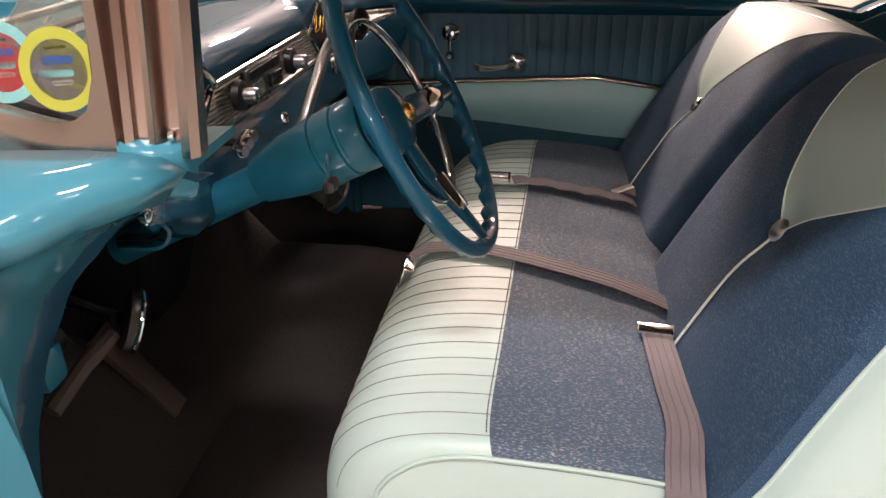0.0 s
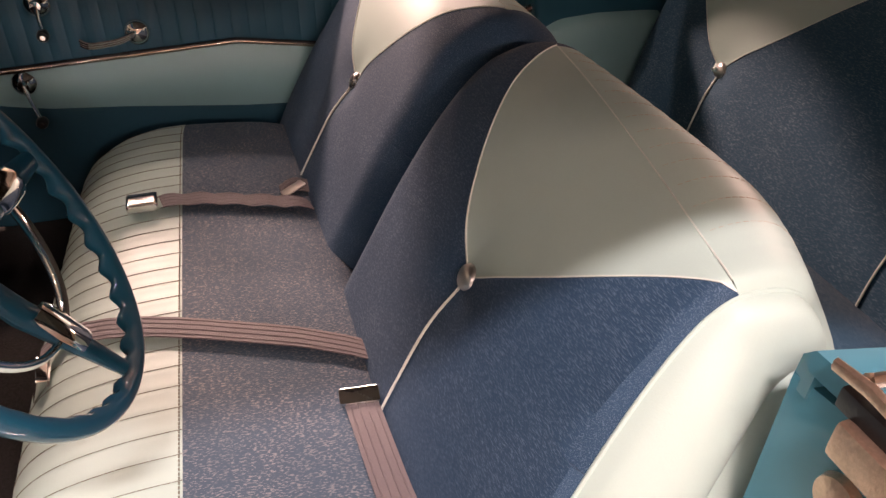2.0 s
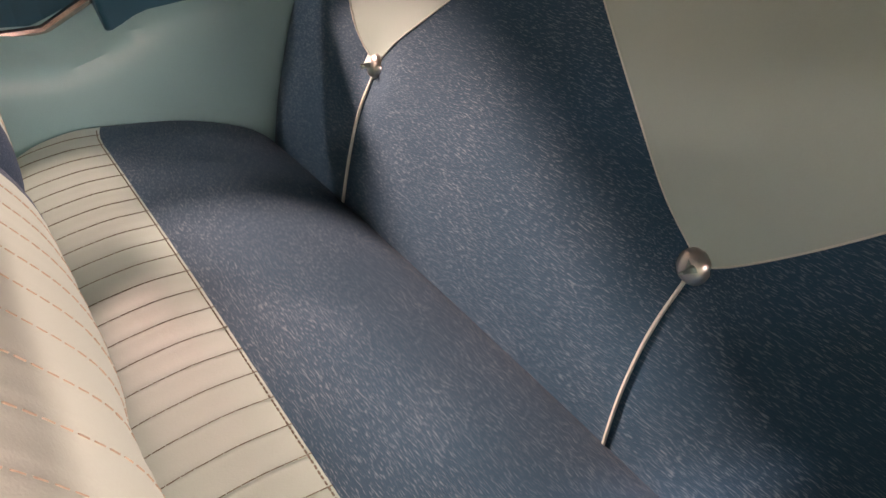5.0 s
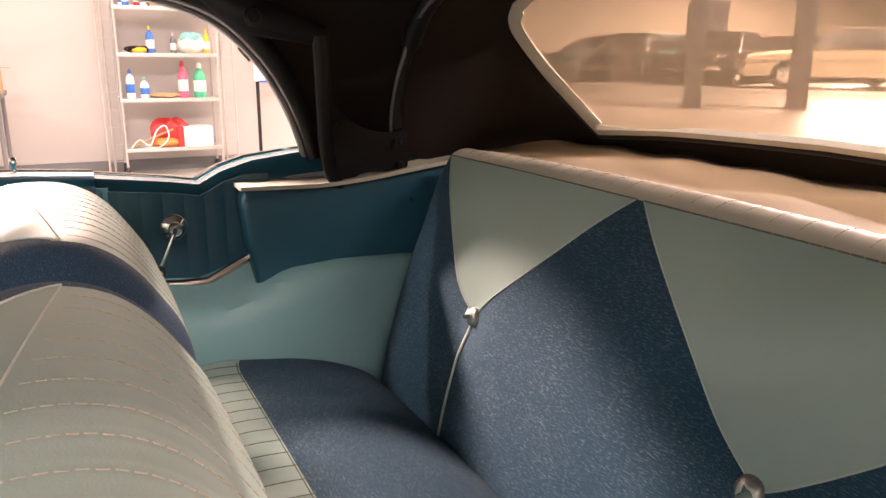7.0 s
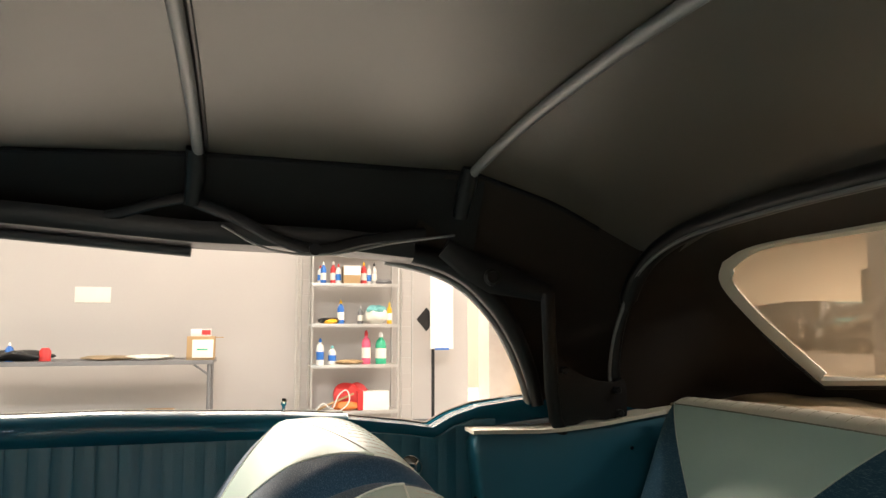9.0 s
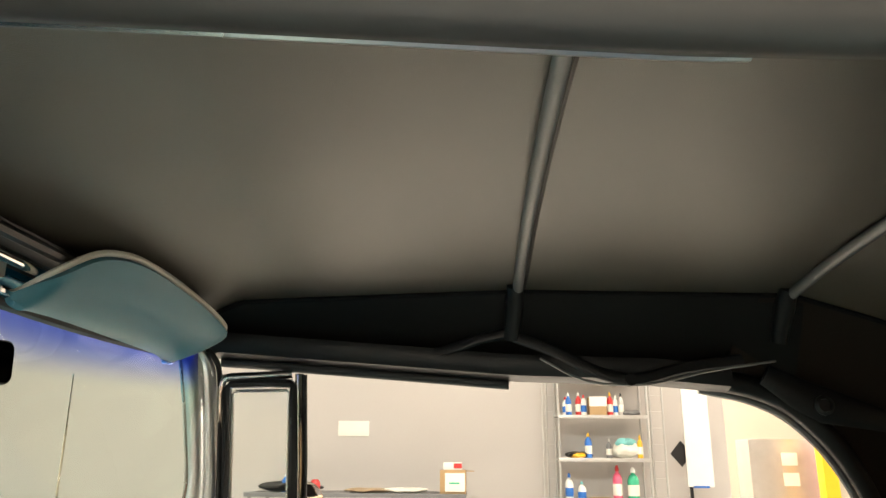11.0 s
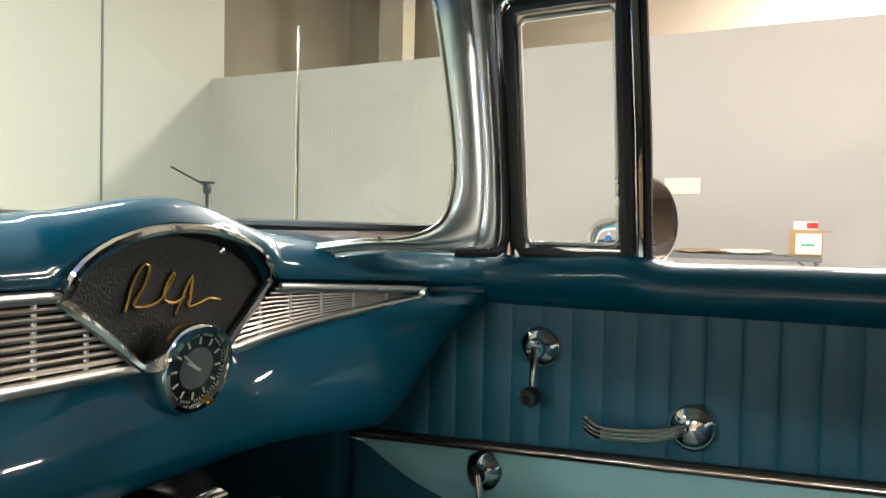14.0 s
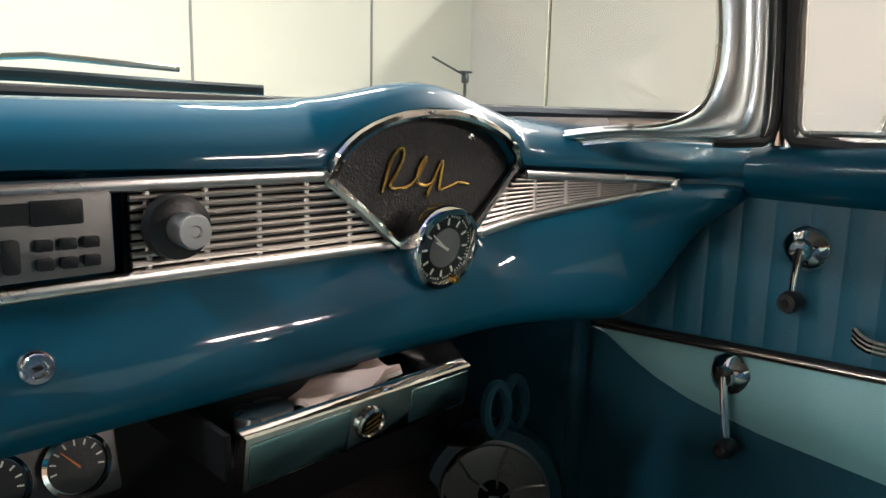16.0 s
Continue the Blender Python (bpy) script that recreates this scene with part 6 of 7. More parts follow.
for sgn in (1, -1):
    mx = np.array((sgn, 1, 1))
    fl = (lambda P: P) if sgn > 0 else flipped
    # side flap of the canvas between the roof seam and the rail
    G = np.array([[(0.64 + 0.115 * k ** 1.4, y, (roof_z(0.64, y)) * (1 - k) + (max(rail(y), 1.10) + 0.04) * k + 0.012 * math.sin(math.pi * k)) for k in np.linspace(0, 1, 10)] for y in np.linspace(0.56, -0.74, 36)])
    part("side_flap", shell(fl(flipped(G)) * mx, 0.006), FLAP, top, "dark canvas side flap")
    part("roof_seam", tube(np.array([(0.640, y, roof_z(0.64, y) - 0.004) for y in np.linspace(0.52, -1.0, 40)]) * mx, 0.0055, 6), FELT, top, "black seam tape")
    # rails; the driver's one stands unlatched, lower and further in
    off = np.array((0, 0, 0)) if sgn > 0 else np.array((-0.092, 0, -0.026))
    S = []
    for y in np.linspace(0.53, -0.60, 30):
        z = rail(y)
        S.append(np.array([(0.690, y, z + 0.052), (0.748, y, z + 0.052), (0.760, y, z + 0.030), (0.756, y, z + 0.004), (0.735, y, z), (0.700, y, z + 0.010), (0.688, y, z + 0.028)]) * mx + off * mx)
    part("side_rail", loft(S), IRON, top, "black steel side rail")
    part("weatherstrip", tube((np.array([(0.742, y, rail(y) - (0.004 if sgn > 0 else 0.008)) for y in np.linspace(0.47, -0.150 if sgn > 0 else -0.215, 20)]) + off) * mx, 0.0125 if sgn > 0 else 0.016, 12, flat=0.9), RUBBER if sgn > 0 else GREYRUB, top, "black rubber weatherstrip")
    part("rail_lip", tube((np.array([(0.7625 if sgn > 0 else 0.694, y, rail(y) + (0.010 if sgn > 0 else 0.006)) for y in np.linspace(0.50, -0.74 if sgn > 0 else -0.18, 40)]) + off) * mx, 0.0045, 8), SATIN, top, "bright weatherstrip retainer")
    S = []
    arc = spline([(-0.56, rail(-0.56) + 0.012), (-0.66, 1.262), (-0.735, 1.225), (-0.80, 1.160), (-0.845, 1.085), (-0.875, 1.01), (-0.89, 0.945)], 30)
    part("rear_rail", tube(np.array([(0.735, y, z + 0.016) for y, z in arc]) * mx, [0.024] * 14 + list(np.linspace(0.024, 0.014, 16)), 10), IRON, top, "curved black rear rail")
    part("rear_weatherstrip", tube(np.array([(0.752, y + 0.012, z - 0.008) for y, z in arc]) * mx, 0.008, 8), BOWS, top, "grey edge of the rear rail")
    # folding linkage
    pv = np.array((0.672, -0.756, 1.238))
    part("pivot_plate", tube(np.array([(0.676, -0.66, 1.30), (0.676, -0.72, 1.262), (0.672, -0.77, 1.238), (0.668, -0.83, 1.222), (0.668, -0.895, 1.205)]) * mx, [0.022, 0.032, 0.036, 0.028, 0.020], 12, flat=0.35), IRON, top, "black pivot plate")
    part("pivot_bolt", lathe([(0, -0.01), (0.019, -0.01), (0.019, 0.004), (0.013, 0.008), (0.012, 0.003), (0, 0.003)], axes(np.array((0.662, -0.762, 1.238)) * mx, (0, -sgn, 0), (0, 0, 1))), BLACK, top)
    part("down_link", tube(np.array([(0.664, -0.888, 1.205), (0.664, -0.890, 1.12), (0.666, -0.894, 1.00), (0.672, -0.905, 0.935), (0.68, -0.93, 0.90)]) * mx, [0.016, 0.016, 0.016, 0.015, 0.013], 10, flat=0.5, up=(1, 0, 0)), IRON, top, "black steel link")
    foot = spline([(-0.905, 1.10), (-0.935, 1.055), (-0.99, 1.022), (-1.05, 1.012), (-1.078, 1.018), (-1.082, 0.96), (-1.07, 0.93), (-0.98, 0.93), (-0.93, 0.905), (-0.905, 0.92), (-0.90, 1.0)], 40)
    part("foot_bracket", slab([(sgn * 1.0 * y, z) for y, z in foot], 0.014, axes((sgn * 0.684, 0, 0), (0, sgn, 0), (0, 0, 1)), 0.003), IRON, top, "black steel foot bracket")
    for y, z in ((-1.055, 0.995), (-0.93, 1.04), (-1.06, 0.945)):
        part("rivet", lathe([(0, -0.004), (0.008, -0.004), (0.008, 0.010), (0.005, 0.013), (0, 0.013)], axes(np.array((0.682, y, z)) * mx, (0, -sgn, 0), (0, 0, 1))), IRON, top)
    # joints where the bows meet the rails
    for y, zj in ((-0.160, 1.455), (-0.700, 1.448)):
        part("bow_knuckle", tube(np.array([(0.610, y, zj + 0.014), (0.640, y, zj - 0.02), (0.660, y + 0.004, zj - 0.055), (0.672, y + 0.006, zj - 0.085)]) * mx, [0.017, 0.020, 0.018, 0.016], 10), IRON, top, "black bow knuckle")
    part("strut", tube(np.array([(0.666, -0.155, 1.385), (0.676, -0.09, 1.372), (0.690, -0.02, 1.350), (0.705, 0.06, 1.335)]) * mx, 0.011, 8, flat=0.6), IRON, top, "black strut")
    part("strut", tube(spline(np.array([(0.668, -0.160, 1.375), (0.668, -0.24, 1.345), (0.666, -0.32, 1.305), (0.668, -0.40, 1.288), (0.675, -0.50, 1.312), (0.680, -0.62, 1.330)]) * mx, 24), 0.012, 8, flat=0.6), IRON, top, "black curved strut")
    part("strut_pin", lathe([(0, -0.012), (0.012, -0.012), (0.012, 0.012), (0, 0.012)], axes(np.array((0.666, -0.39, 1.287)) * mx, (0, 1, 0), (0, 0, 1))), IRON, top)
    part("cable", tube(spline(np.array([(0.662, -0.21, 1.33), (0.660, -0.30, 1.285), (0.660, -0.42, 1.278), (0.660, -0.55, 1.305), (0.664, -0.68, 1.325)]) * mx, 20), 0.0025, 6), BOWS, top, "thin steel cable")

# bows
for y, r in ((-0.165, 0.0105), (-0.705, 0.0105)):
    skew = 0.004 if y > -0.5 else 0.025
    part("bow", tube([(x, y + skew * (x - 0.62), roof_z(x, y) - 0.012) for x in np.linspace(-0.625, 0.625, 40)], r, 10), BOWS, top, "grey steel roof bow")
    part("bow_listing", tube([(x, y - 0.014 + skew * (x - 0.62), roof_z(x, y) - 0.003) for x in np.linspace(-0.62, 0.62, 40)], 0.005, 8), BLACK, top)
# rear bow arch and rear curtain with its window
ARCH = spline([(0.700, -1.062, 1.020), (0.697, -1.062, 1.07), (0.680, -1.075, 1.16), (0.610, -1.09, 1.265), (0.48, -1.11, 1.322), (0.25, -1.13, 1.345), (0.0, -1.14, 1.352)], 40)
ARCH = np.vstack([ARCH, ARCH[-2::-1] * (-1, 1, 1)])
part("rear_bow", tube(ARCH, [0.012] * 8 + [0.020] * (len(ARCH) - 16) + [0.012] * 8, 10), IRON, top, "black padded rear bow")
part("rear_bow_piping", tube(ARCH + (0, 0.012, -0.016), 0.0045, 6), BOWS, top, "grey piping")
for sgn in (1, -1):
    mx = np.array((sgn, 1, 1))
    fl = (lambda P: P) if sgn > 0 else flipped
    # quarter of the roof between the rear rail, the roof seam and the rear curtain
    F = np.vstack([np.array([(0.748, y - 0.004, z + 0.012) for y, z in spline([(-0.89, 0.945), (-0.875, 1.01), (-0.845, 1.085), (-0.80, 1.160), (-0.735, 1.225), (-0.66, 1.262), (-0.60, 1.278)], 20)]), spline([(0.735, -0.60, 1.31), (0.70, -0.62, 1.39), (0.636, -0.66, 1.462)], 8)])
    K = spline([(0.750, -1.15, 0.945), (0.735, -1.15, 1.10), (0.70, -1.15, 1.21), (0.630, -1.15, 1.285), (0.60, -1.15, 1.30)], len(F))
    G = np.array([[f * (1 - a) + k * a + np.array((0.030, 0, 0.022)) * math.sin(math.pi * a) for a in np.linspace(0, 1, 16)] for f, k in zip(F, K)])
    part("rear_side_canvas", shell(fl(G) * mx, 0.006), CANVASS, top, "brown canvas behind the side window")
WIN = [(0.0, 1.322), (0.31, 1.319), (0.48, 1.314), (0.565, 1.302), (0.618, 1.278), (0.638, 1.245), (0.636, 1.21), (0.612, 1.15), (0.573, 1.085), (0.524, 1.014), (0.31, 1.028), (0.0, 1.036)]


def win_point(x, z):
    return np.array((x, -1.375 - (1.30 - z) * 0.48 + 0.10 * (abs(x) / 0.64) ** 4, z))


def even(P, n):
    """n points at even steps along a smooth line."""
    P = np.array(spline(P, 80))
    d = np.concatenate([[0], np.cumsum(np.linalg.norm(np.diff(P, axis=0), axis=1))])
    return np.array([[np.interp(s, d, P[:, c]) for c in range(P.shape[1])] for s in np.linspace(0, d[-1], n)])


half = np.vstack([even(WIN[:5], 30), even(WIN[4:10], 30)[1:], even(WIN[9:], 24)[1:]])
edge = np.vstack([half, half[-2:0:-1] * (-1, 1)])
# the curtain between the rear bow, the body and the window
bow = [(0.0, -1.148, 1.352), (0.25, -1.138, 1.345), (0.48, -1.118, 1.320), (0.56, -1.108, 1.296)]
side = [(0.56, -1.108, 1.296), (0.625, -1.096, 1.255), (0.685, -1.082, 1.16), (0.703, -1.066, 1.07), (0.712, -1.07, 0.965), (0.730, -1.25, 0.945), (0.72, -1.43, 0.95), (0.60, -1.53, 0.955)]
foot = [(0.60, -1.53, 0.955), (0.31, -1.545, 0.958), (0.0, -1.55, 0.96)]
outer = np.vstack([even(bow, 30), even(side, 30)[1:], even(foot, 24)[1:]])
outer = np.vstack([outer, outer[-2:0:-1] * (-1, 1, 1)])
inner = np.array([win_point(*q) for q in edge])
G = np.array([[o * (1 - b) + w * b + np.array((0.022 * o[0], -0.016, 0.012 if o[2] > 1.2 else 0.0)) * math.sin(math.pi * b) for b in np.linspace(0, 1, 14)] for o, w in zip(np.vstack([outer, outer[:1]]), np.vstack([inner, inner[:1]]))])
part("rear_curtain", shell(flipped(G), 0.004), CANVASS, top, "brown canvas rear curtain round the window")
mid = np.array([(0, 1.17)])
tan = np.roll(edge, -1, 0) - np.roll(edge, 1, 0)
nrm = np.array([(-b, a) for a, b in tan]) / np.linalg.norm(tan, axis=1)[:, None]
nrm *= np.sign(((mid - edge) * nrm).sum(1))[:, None]
wide = np.interp(np.abs(nrm[:, 0]), [0.0, 0.3, 0.8], [0.010, 0.014, 0.024])
ring = []
for q, n, w in zip(edge, nrm, wide):
    P = [q - n * 0.004, q + n * w * 0.5, q + n * w]
    ring.append([win_point(*P[0]) + (0, 0.002, 0), win_point(*P[1]) + (0, 0.007, 0), win_point(*P[2]) + (0, 0.002, 0)])
ring = np.array(ring + ring[:1])
part("window_frame", shell(flipped(ring), 0.005), CREAM, top, "cream vinyl window binding")
part("window_piping", tube([win_point(*(q - n * 0.010)) + (0, 0.004, 0) for q, n in zip(edge, nrm)], 0.0055, 8, closed=True), BLACK, top, "black piping round the window")
bmw = slab([(x, z) for x, z in edge], 0.003, Matrix.Identity(4))
for v in bmw.verts:
    x, z, d = v.co
    v.co = win_point(x, z) + (0, d, 0)
wp = part("window_pane", bmw, VINYLW, top, "hazy clear vinyl rear window")
wp.visible_shadow = False
liner = thing("well_liner", "creased beige vinyl liner behind the rear seat", "liner")
rng = np.random.RandomState(7)
G = np.array([[(x, -1.20 - 0.345 * k, 0.955 + 0.016 * k ** 0.6 + 0.007 * math.sin(14 * x + 6 * k) * math.sin(math.pi * k) + 0.003 * math.sin(31 * x - 9 * k) * k) for k in np.linspace(0, 1, 16)] for x in np.linspace(-0.70, 0.70, 90)])
part("sheet", shell(G, 0.006), BEIGE, liner, "creased beige vinyl")

# front bow, latches
part("front_bow", shell(np.array([[(x, 0.60 - 0.11 * k - 0.02 * (x / 0.6) ** 2, 1.372 - 0.012 * (x / 0.6) ** 2 + 0.035 * math.sin(math.pi * k * 0.8)) for k in np.linspace(0, 1, 8)] for x in np.linspace(-0.66, 0.66, 40)]), 0.012), IRON, top, "black steel front bow")
part("front_bow_edge", tube([(x, 0.487 - 0.02 * (x / 0.6) ** 2, 1.392 - 0.012 * (x / 0.6) ** 2) for x in np.linspace(-0.66, 0.66, 30)], 0.009, 8), BLACK, top)
latch = thing("roof_latch", "chrome roof latch bar at the windscreen header", "latch")
part("bar", tube([(-0.16, 0.512, 1.372), (0.0, 0.512, 1.374), (0.135, 0.512, 1.372)], 0.010, 10, flat=0.7), CHROME, latch)
part("bracket", box(-0.050, 0.040, 0.515, 0.560, 1.345, 1.375, 0.006), SATIN, latch)
part("hook", tube([(0.135, 0.512, 1.37), (0.155, 0.505, 1.362), (0.165, 0.510, 1.348)], 0.009, 8), BLACK, latch)
part("hook", tube([(-0.16, 0.512, 1.37), (-0.18, 0.505, 1.362), (-0.19, 0.510, 1.348)], 0.009, 8), BLACK, latch)

# ---- visors and mirror ----
def visor(sgn):
    ob = thing("sun_visor", "teal vinyl sun visor with cream binding", "sun visor", group="sun visors")
    OUT = spline([(0.095, 0.536, 1.336), (0.100, 0.490, 1.366), (0.135, 0.462, 1.398), (0.175, 0.448, 1.412), (0.24, 0.436, 1.418), (0.36, 0.428, 1.412), (0.50, 0.424, 1.398), (0.585, 0.423, 1.384), (0.612, 0.430, 1.374), (0.620, 0.455, 1.360), (0.612, 0.500, 1.340), (0.590, 0.530, 1.330)], 60)
    G = []
    for i in range(60):
        a = OUT[i]
        b = np.array((0.095 + (0.590 - 0.095) * (i / 59), 0.537, 1.335))
        G.append([a * (1 - k) + b * k + np.array((0, -0.002, -0.010)) * math.sin(math.pi * k) ** 0.6 for k in np.linspace(0, 1, 10)])
    G = np.array(G) * (sgn, 1, 1)
    part("pad", shell(flipped(G) if sgn < 0 else G, 0.012), material("visor_teal", (0.055, 0.19, 0.24), 0.45, 0, 0.06, 8, 0.03, 500, 0.25) if sgn > 0 else bpy.data.materials["visor_teal"], ob, "padded teal vinyl")
    part("binding", tube(OUT * (sgn, 1, 1) + (0, -0.002, 0.004), 0.0052, 8), CREAM, ob, "cream edge binding")
    part("rod", tube(np.array([(0.06, 0.536, 1.338), (0.30, 0.538, 1.334), (0.635, 0.542, 1.328)]) * (sgn, 1, 1), 0.006, 8), CHROME, ob)
    part("bracket", lathe([(0, -0.012), (0.012, -0.012), (0.014, 0.004), (0.008, 0.014), (0, 0.014)], axes(np.array((0.632, 0.542, 1.326)) * (sgn, 1, 1), (1, 0, 0), (0, 0, 1))), CHROME, ob)
    return ob


visor(1)
visor(-1)
rv = thing("interior_mirror", "black backed rectangular interior mirror on a chrome stem", "mirror")
mv = axes((0.050, 0.575, 1.245), (0.985, -0.159, 0.074), (-0.073, 0.012, 1))
part("shell", slab(rounded(0.193, 0.060, 0.014), 0.016, mv @ pose(0, 0, -0.008), 0.004), BLACK, rv)
zz = 0.0085 if (mv.col[2][1] < 0) else -0.0095
part("mirror_pane", slab(rounded(0.186, 0.054, 0.012), 0.001, mv @ pose(0, 0, zz)), DIMMED, rv, "mirror darkened by the dim roof it reflects")
part("stem", tube([(0.021, 0.560, 1.331), (0.008, 0.570, 1.303), (-0.005, 0.588, 1.264)], [0.008, 0.0060, 0.0055], 8), CHROME, rv)
part("mount", box(0.001, 0.061, 0.545, 0.575, 1.327, 1.352, 0.005), CHROME, rv)

ant = thing("aerial", "thin telescopic chrome aerial on the front wing", "aerial")
part("mast", tube([(0.760, 0.806, 0.96), (0.760, 0.806, 1.20)], 0.0030, 8), CHROME, ant)
part("tip_section", tube([(0.760, 0.806, 1.20), (0.760, 0.807, 1.305)], 0.0020, 8), CHROME, ant)
part("ball", lathe([(0, -0.003), (0.003, 0), (0, 0.003)], pose(0.760, 0.807, 1.306)), CHROME, ant)
part("base", lathe([(0, 0), (0.016, 0), (0.010, 0.012), (0.005, 0.02), (0, 0.02)], pose(0.760, 0.806, 0.958)), CHROME, ant)

# ---- the garage ----
def struct(name, bm, mat, label):
    return tagged(part(name, bm, mat, None, label, 0), "", "", "", "structure")


struct("floor", box(-14, 30, -52, 12, -0.1, 0.0), FLOOR, "polished grey concrete garage floor")
struct("ceiling", box(-14, 30, -52, 12, 6.6, 6.7), CEIL, "grey garage ceiling")
struct("wall_east", box(7.42, 7.62, -2.75, 7.6, 0, 2.98), WALL, "white painted partition wall")
struct("wall_north", box(-14, 7.62, 7.42, 7.62, 0, 6.6), WALLF, "cream wall of tall panels")
struct("wall_upper", box(13.0, 13.2, -7.0, 12, 0, 6.6), UPPER, "beige upper wall beyond the partition")
struct("wall_back", box(7.62, 13.2, 9.0, 9.2, 0, 6.6), UPPER, "beige wall beyond the partition")
struct("wall_south", box(-14, 30, -48.2, -48, 0, 6.6), UPPER, "far beige warehouse wall")
struct("wall_west", box(-14, -13.8, -52, 12, 0, 6.6), PEACH, "peach painted garage wall")
struct("baseboard", box(7.395, 7.42, -2.75, 7.42, 0, 0.12), GREYP, "grey baseboard")
for x in (-1.23, 1.07, 3.36, 5.67):
    struct("trim", box(x - 0.012, x + 0.012, 7.405, 7.42, 0, 6.6), GREYP, "thin joint between wall panels")
for x in (9.2, 10.6, 11.9):
    struct("column", box(x, x + 0.35, 5.5, 5.9, 0, 6.6), UPPER, "beige steel column beyond the partition")


def bottle(x, y, z, r, h, mat, cap, name="bottle", label="plastic bottle on the shelf"):
    ob = thing(name, label, "bottle", (x, y, z), "shelf bottles")
    part("body", lathe([(0, 0), (r, 0), (r, 0.62 * h), (r * 0.75, 0.74 * h), (r * 0.35, 0.80 * h), (r * 0.35, 0.84 * h), (0, 0.84 * h)], None, 14), mat, ob)
    part("cap", lathe([(0, 0.84 * h), (r * 0.42, 0.84 * h), (r * 0.38, 0.93 * h), (r * 0.15, h), (0, h)], None, 12), cap, ob)
    part("paper_label", lathe([(r * 1.01, 0.18 * h), (r * 1.02, 0.19 * h), (r * 1.02, 0.48 * h), (r * 1.01, 0.49 * h)], None, 14), PAPER if mat not in (WHITE,) else BLUE, ob)
    return ob


SHELF_X = 6.99
rack = thing("shelf_rack", "tall zinc wire shelf rack on castors", "shelf rack")
for x in (SHELF_X + 0.01, SHELF_X + 0.36):
    for y in (-0.93, -1.84):
        part("post", tube([(x, y, 0.10), (x, y, 2.06)], 0.013, 10), STEEL, rack, "zinc post")
        part("castor", lathe([(0, -0.018), (0.045, -0.018), (0.05, 0), (0.045, 0.018), (0, 0.018)], axes((x, y, 0.05), (1, 0, 0), (0, 0, 1))), BLACK, rack)
for y0, y1 in ((-0.93, -0.77), (-1.84, -2.00)):
    for y, x in ((y1, SHELF_X + 0.02), (0.4 * y0 + 0.6 * y1, SHELF_X + 0.30)):
        part("post", tube([(x, y, 0.02), (x, y, 2.06)], 0.011, 8), STEEL, rack, "zinc end post")
    for k in range(12):
        z = 0.16 + 0.165 * k
        part("wire", tube([(SHELF_X + 0.02, y0, z), (SHELF_X + 0.02, y1, z)], 0.0035, 5), STEEL, rack)
BOARDS = (0.275, 0.753, 1.178, 1.605, 2.035)
for z in BOARDS:
    b = part("board", box(SHELF_X, SHELF_X + 0.37, -1.85, -0.92, z - 0.012, z, 0.003), STEEL, rack, "wire shelf board")
    part("lip", box(SHELF_X - 0.012, SHELF_X - 0.0005, -1.85, -0.92, z - 0.032, z + 0.004, 0.002), STEEL, b)
for y, z, r, h, mat, cap, lab in ((-1.05, 1.605, 0.032, 0.24, BLUE, WHITE, "blue spray can on the rack"), (-1.02, 1.605, 0.03, 0.20, WHITE, RED, "white spray can on the rack"), (-1.16, 1.605, 0.033, 0.25, RED, WHITE, "red aerosol can on the rack"), (-1.21, 1.605, 0.03, 0.22, WHITE, RED, "white bottle on the rack"), (-1.49, 1.605, 0.032, 0.25, RED, YELLOW, "red bottle with a yellow cap on the rack"), (-1.55, 1.605, 0.03, 0.22, WHITE, WHITE, "clear bottle on the rack"), (-1.60, 1.605, 0.028, 0.24, STEEL, BLACK, "grey can on the rack"),
                                  (-1.245, 1.178, 0.038, 0.26, BLUE, YELLOW, "blue spray can with yellow cap on the rack"), (-1.46, 1.178, 0.03, 0.20, GREYP, STEEL, "grey can on the rack"), (-1.77, 1.178, 0.028, 0.24, YELLOW, YELLOW, "yellow bottle on the rack"),
                                  (-1.03, 0.753, 0.04, 0.28, WHITE, BLUE, "white bottle with a blue cap on the rack"), (-1.16, 0.753, 0.042, 0.20, WHITE, AQUAP, "white jug on the rack"), (-1.52, 0.753, 0.048, 0.36, PINK, RED, "pink bottle with a tall red spout on the rack"), (-1.68, 0.753, 0.058, 0.34, GREEN, WHITE, "green bottle with a yellow label on the rack")):
    bottle(SHELF_X + 0.12 + 0.02 * ((y * 37) % 3), y, z, r, h, mat, cap, "bottle", lab)
cb = thing("carton", "white and brown carton on the rack", "box")
part("box", box(SHELF_X + 0.06, SHELF_X + 0.22, -1.44, -1.26, 1.605, 1.80, 0.004), CARD, cb)
part("wrap", box(SHELF_X + 0.052, SHELF_X + 0.0585, -1.44, -1.26, 1.70, 1.80, 0.002), PAPER, cb)


def lump(name, label, cat, x, y, z, sx, sy, sz, mat, seed):
    rng = np.random.RandomState(seed)
    f = rng.rand(6) * 6
    S = []
    for i in range(13):
        t = math.pi * i / 12
        S.append([(x + sx * math.sin(t) * math.cos(a) * (1 + 0.2 * math.sin(3 * a + f[0] + 2 * t)), y + sy * math.sin(t) * math.sin(a) * (1 + 0.2 * math.sin(4 * a + f[1])), z + sz * max(0, 0.5 + 0.5 * math.cos(t)) * (1 + 0.25 * math.sin(5 * a + f[2]) * math.sin(t))) for a in (2 * math.pi * k / 18 for k in range(18))])
    ob = thing(name, label, cat)
    part("body", loft(S), mat, ob)
    return ob


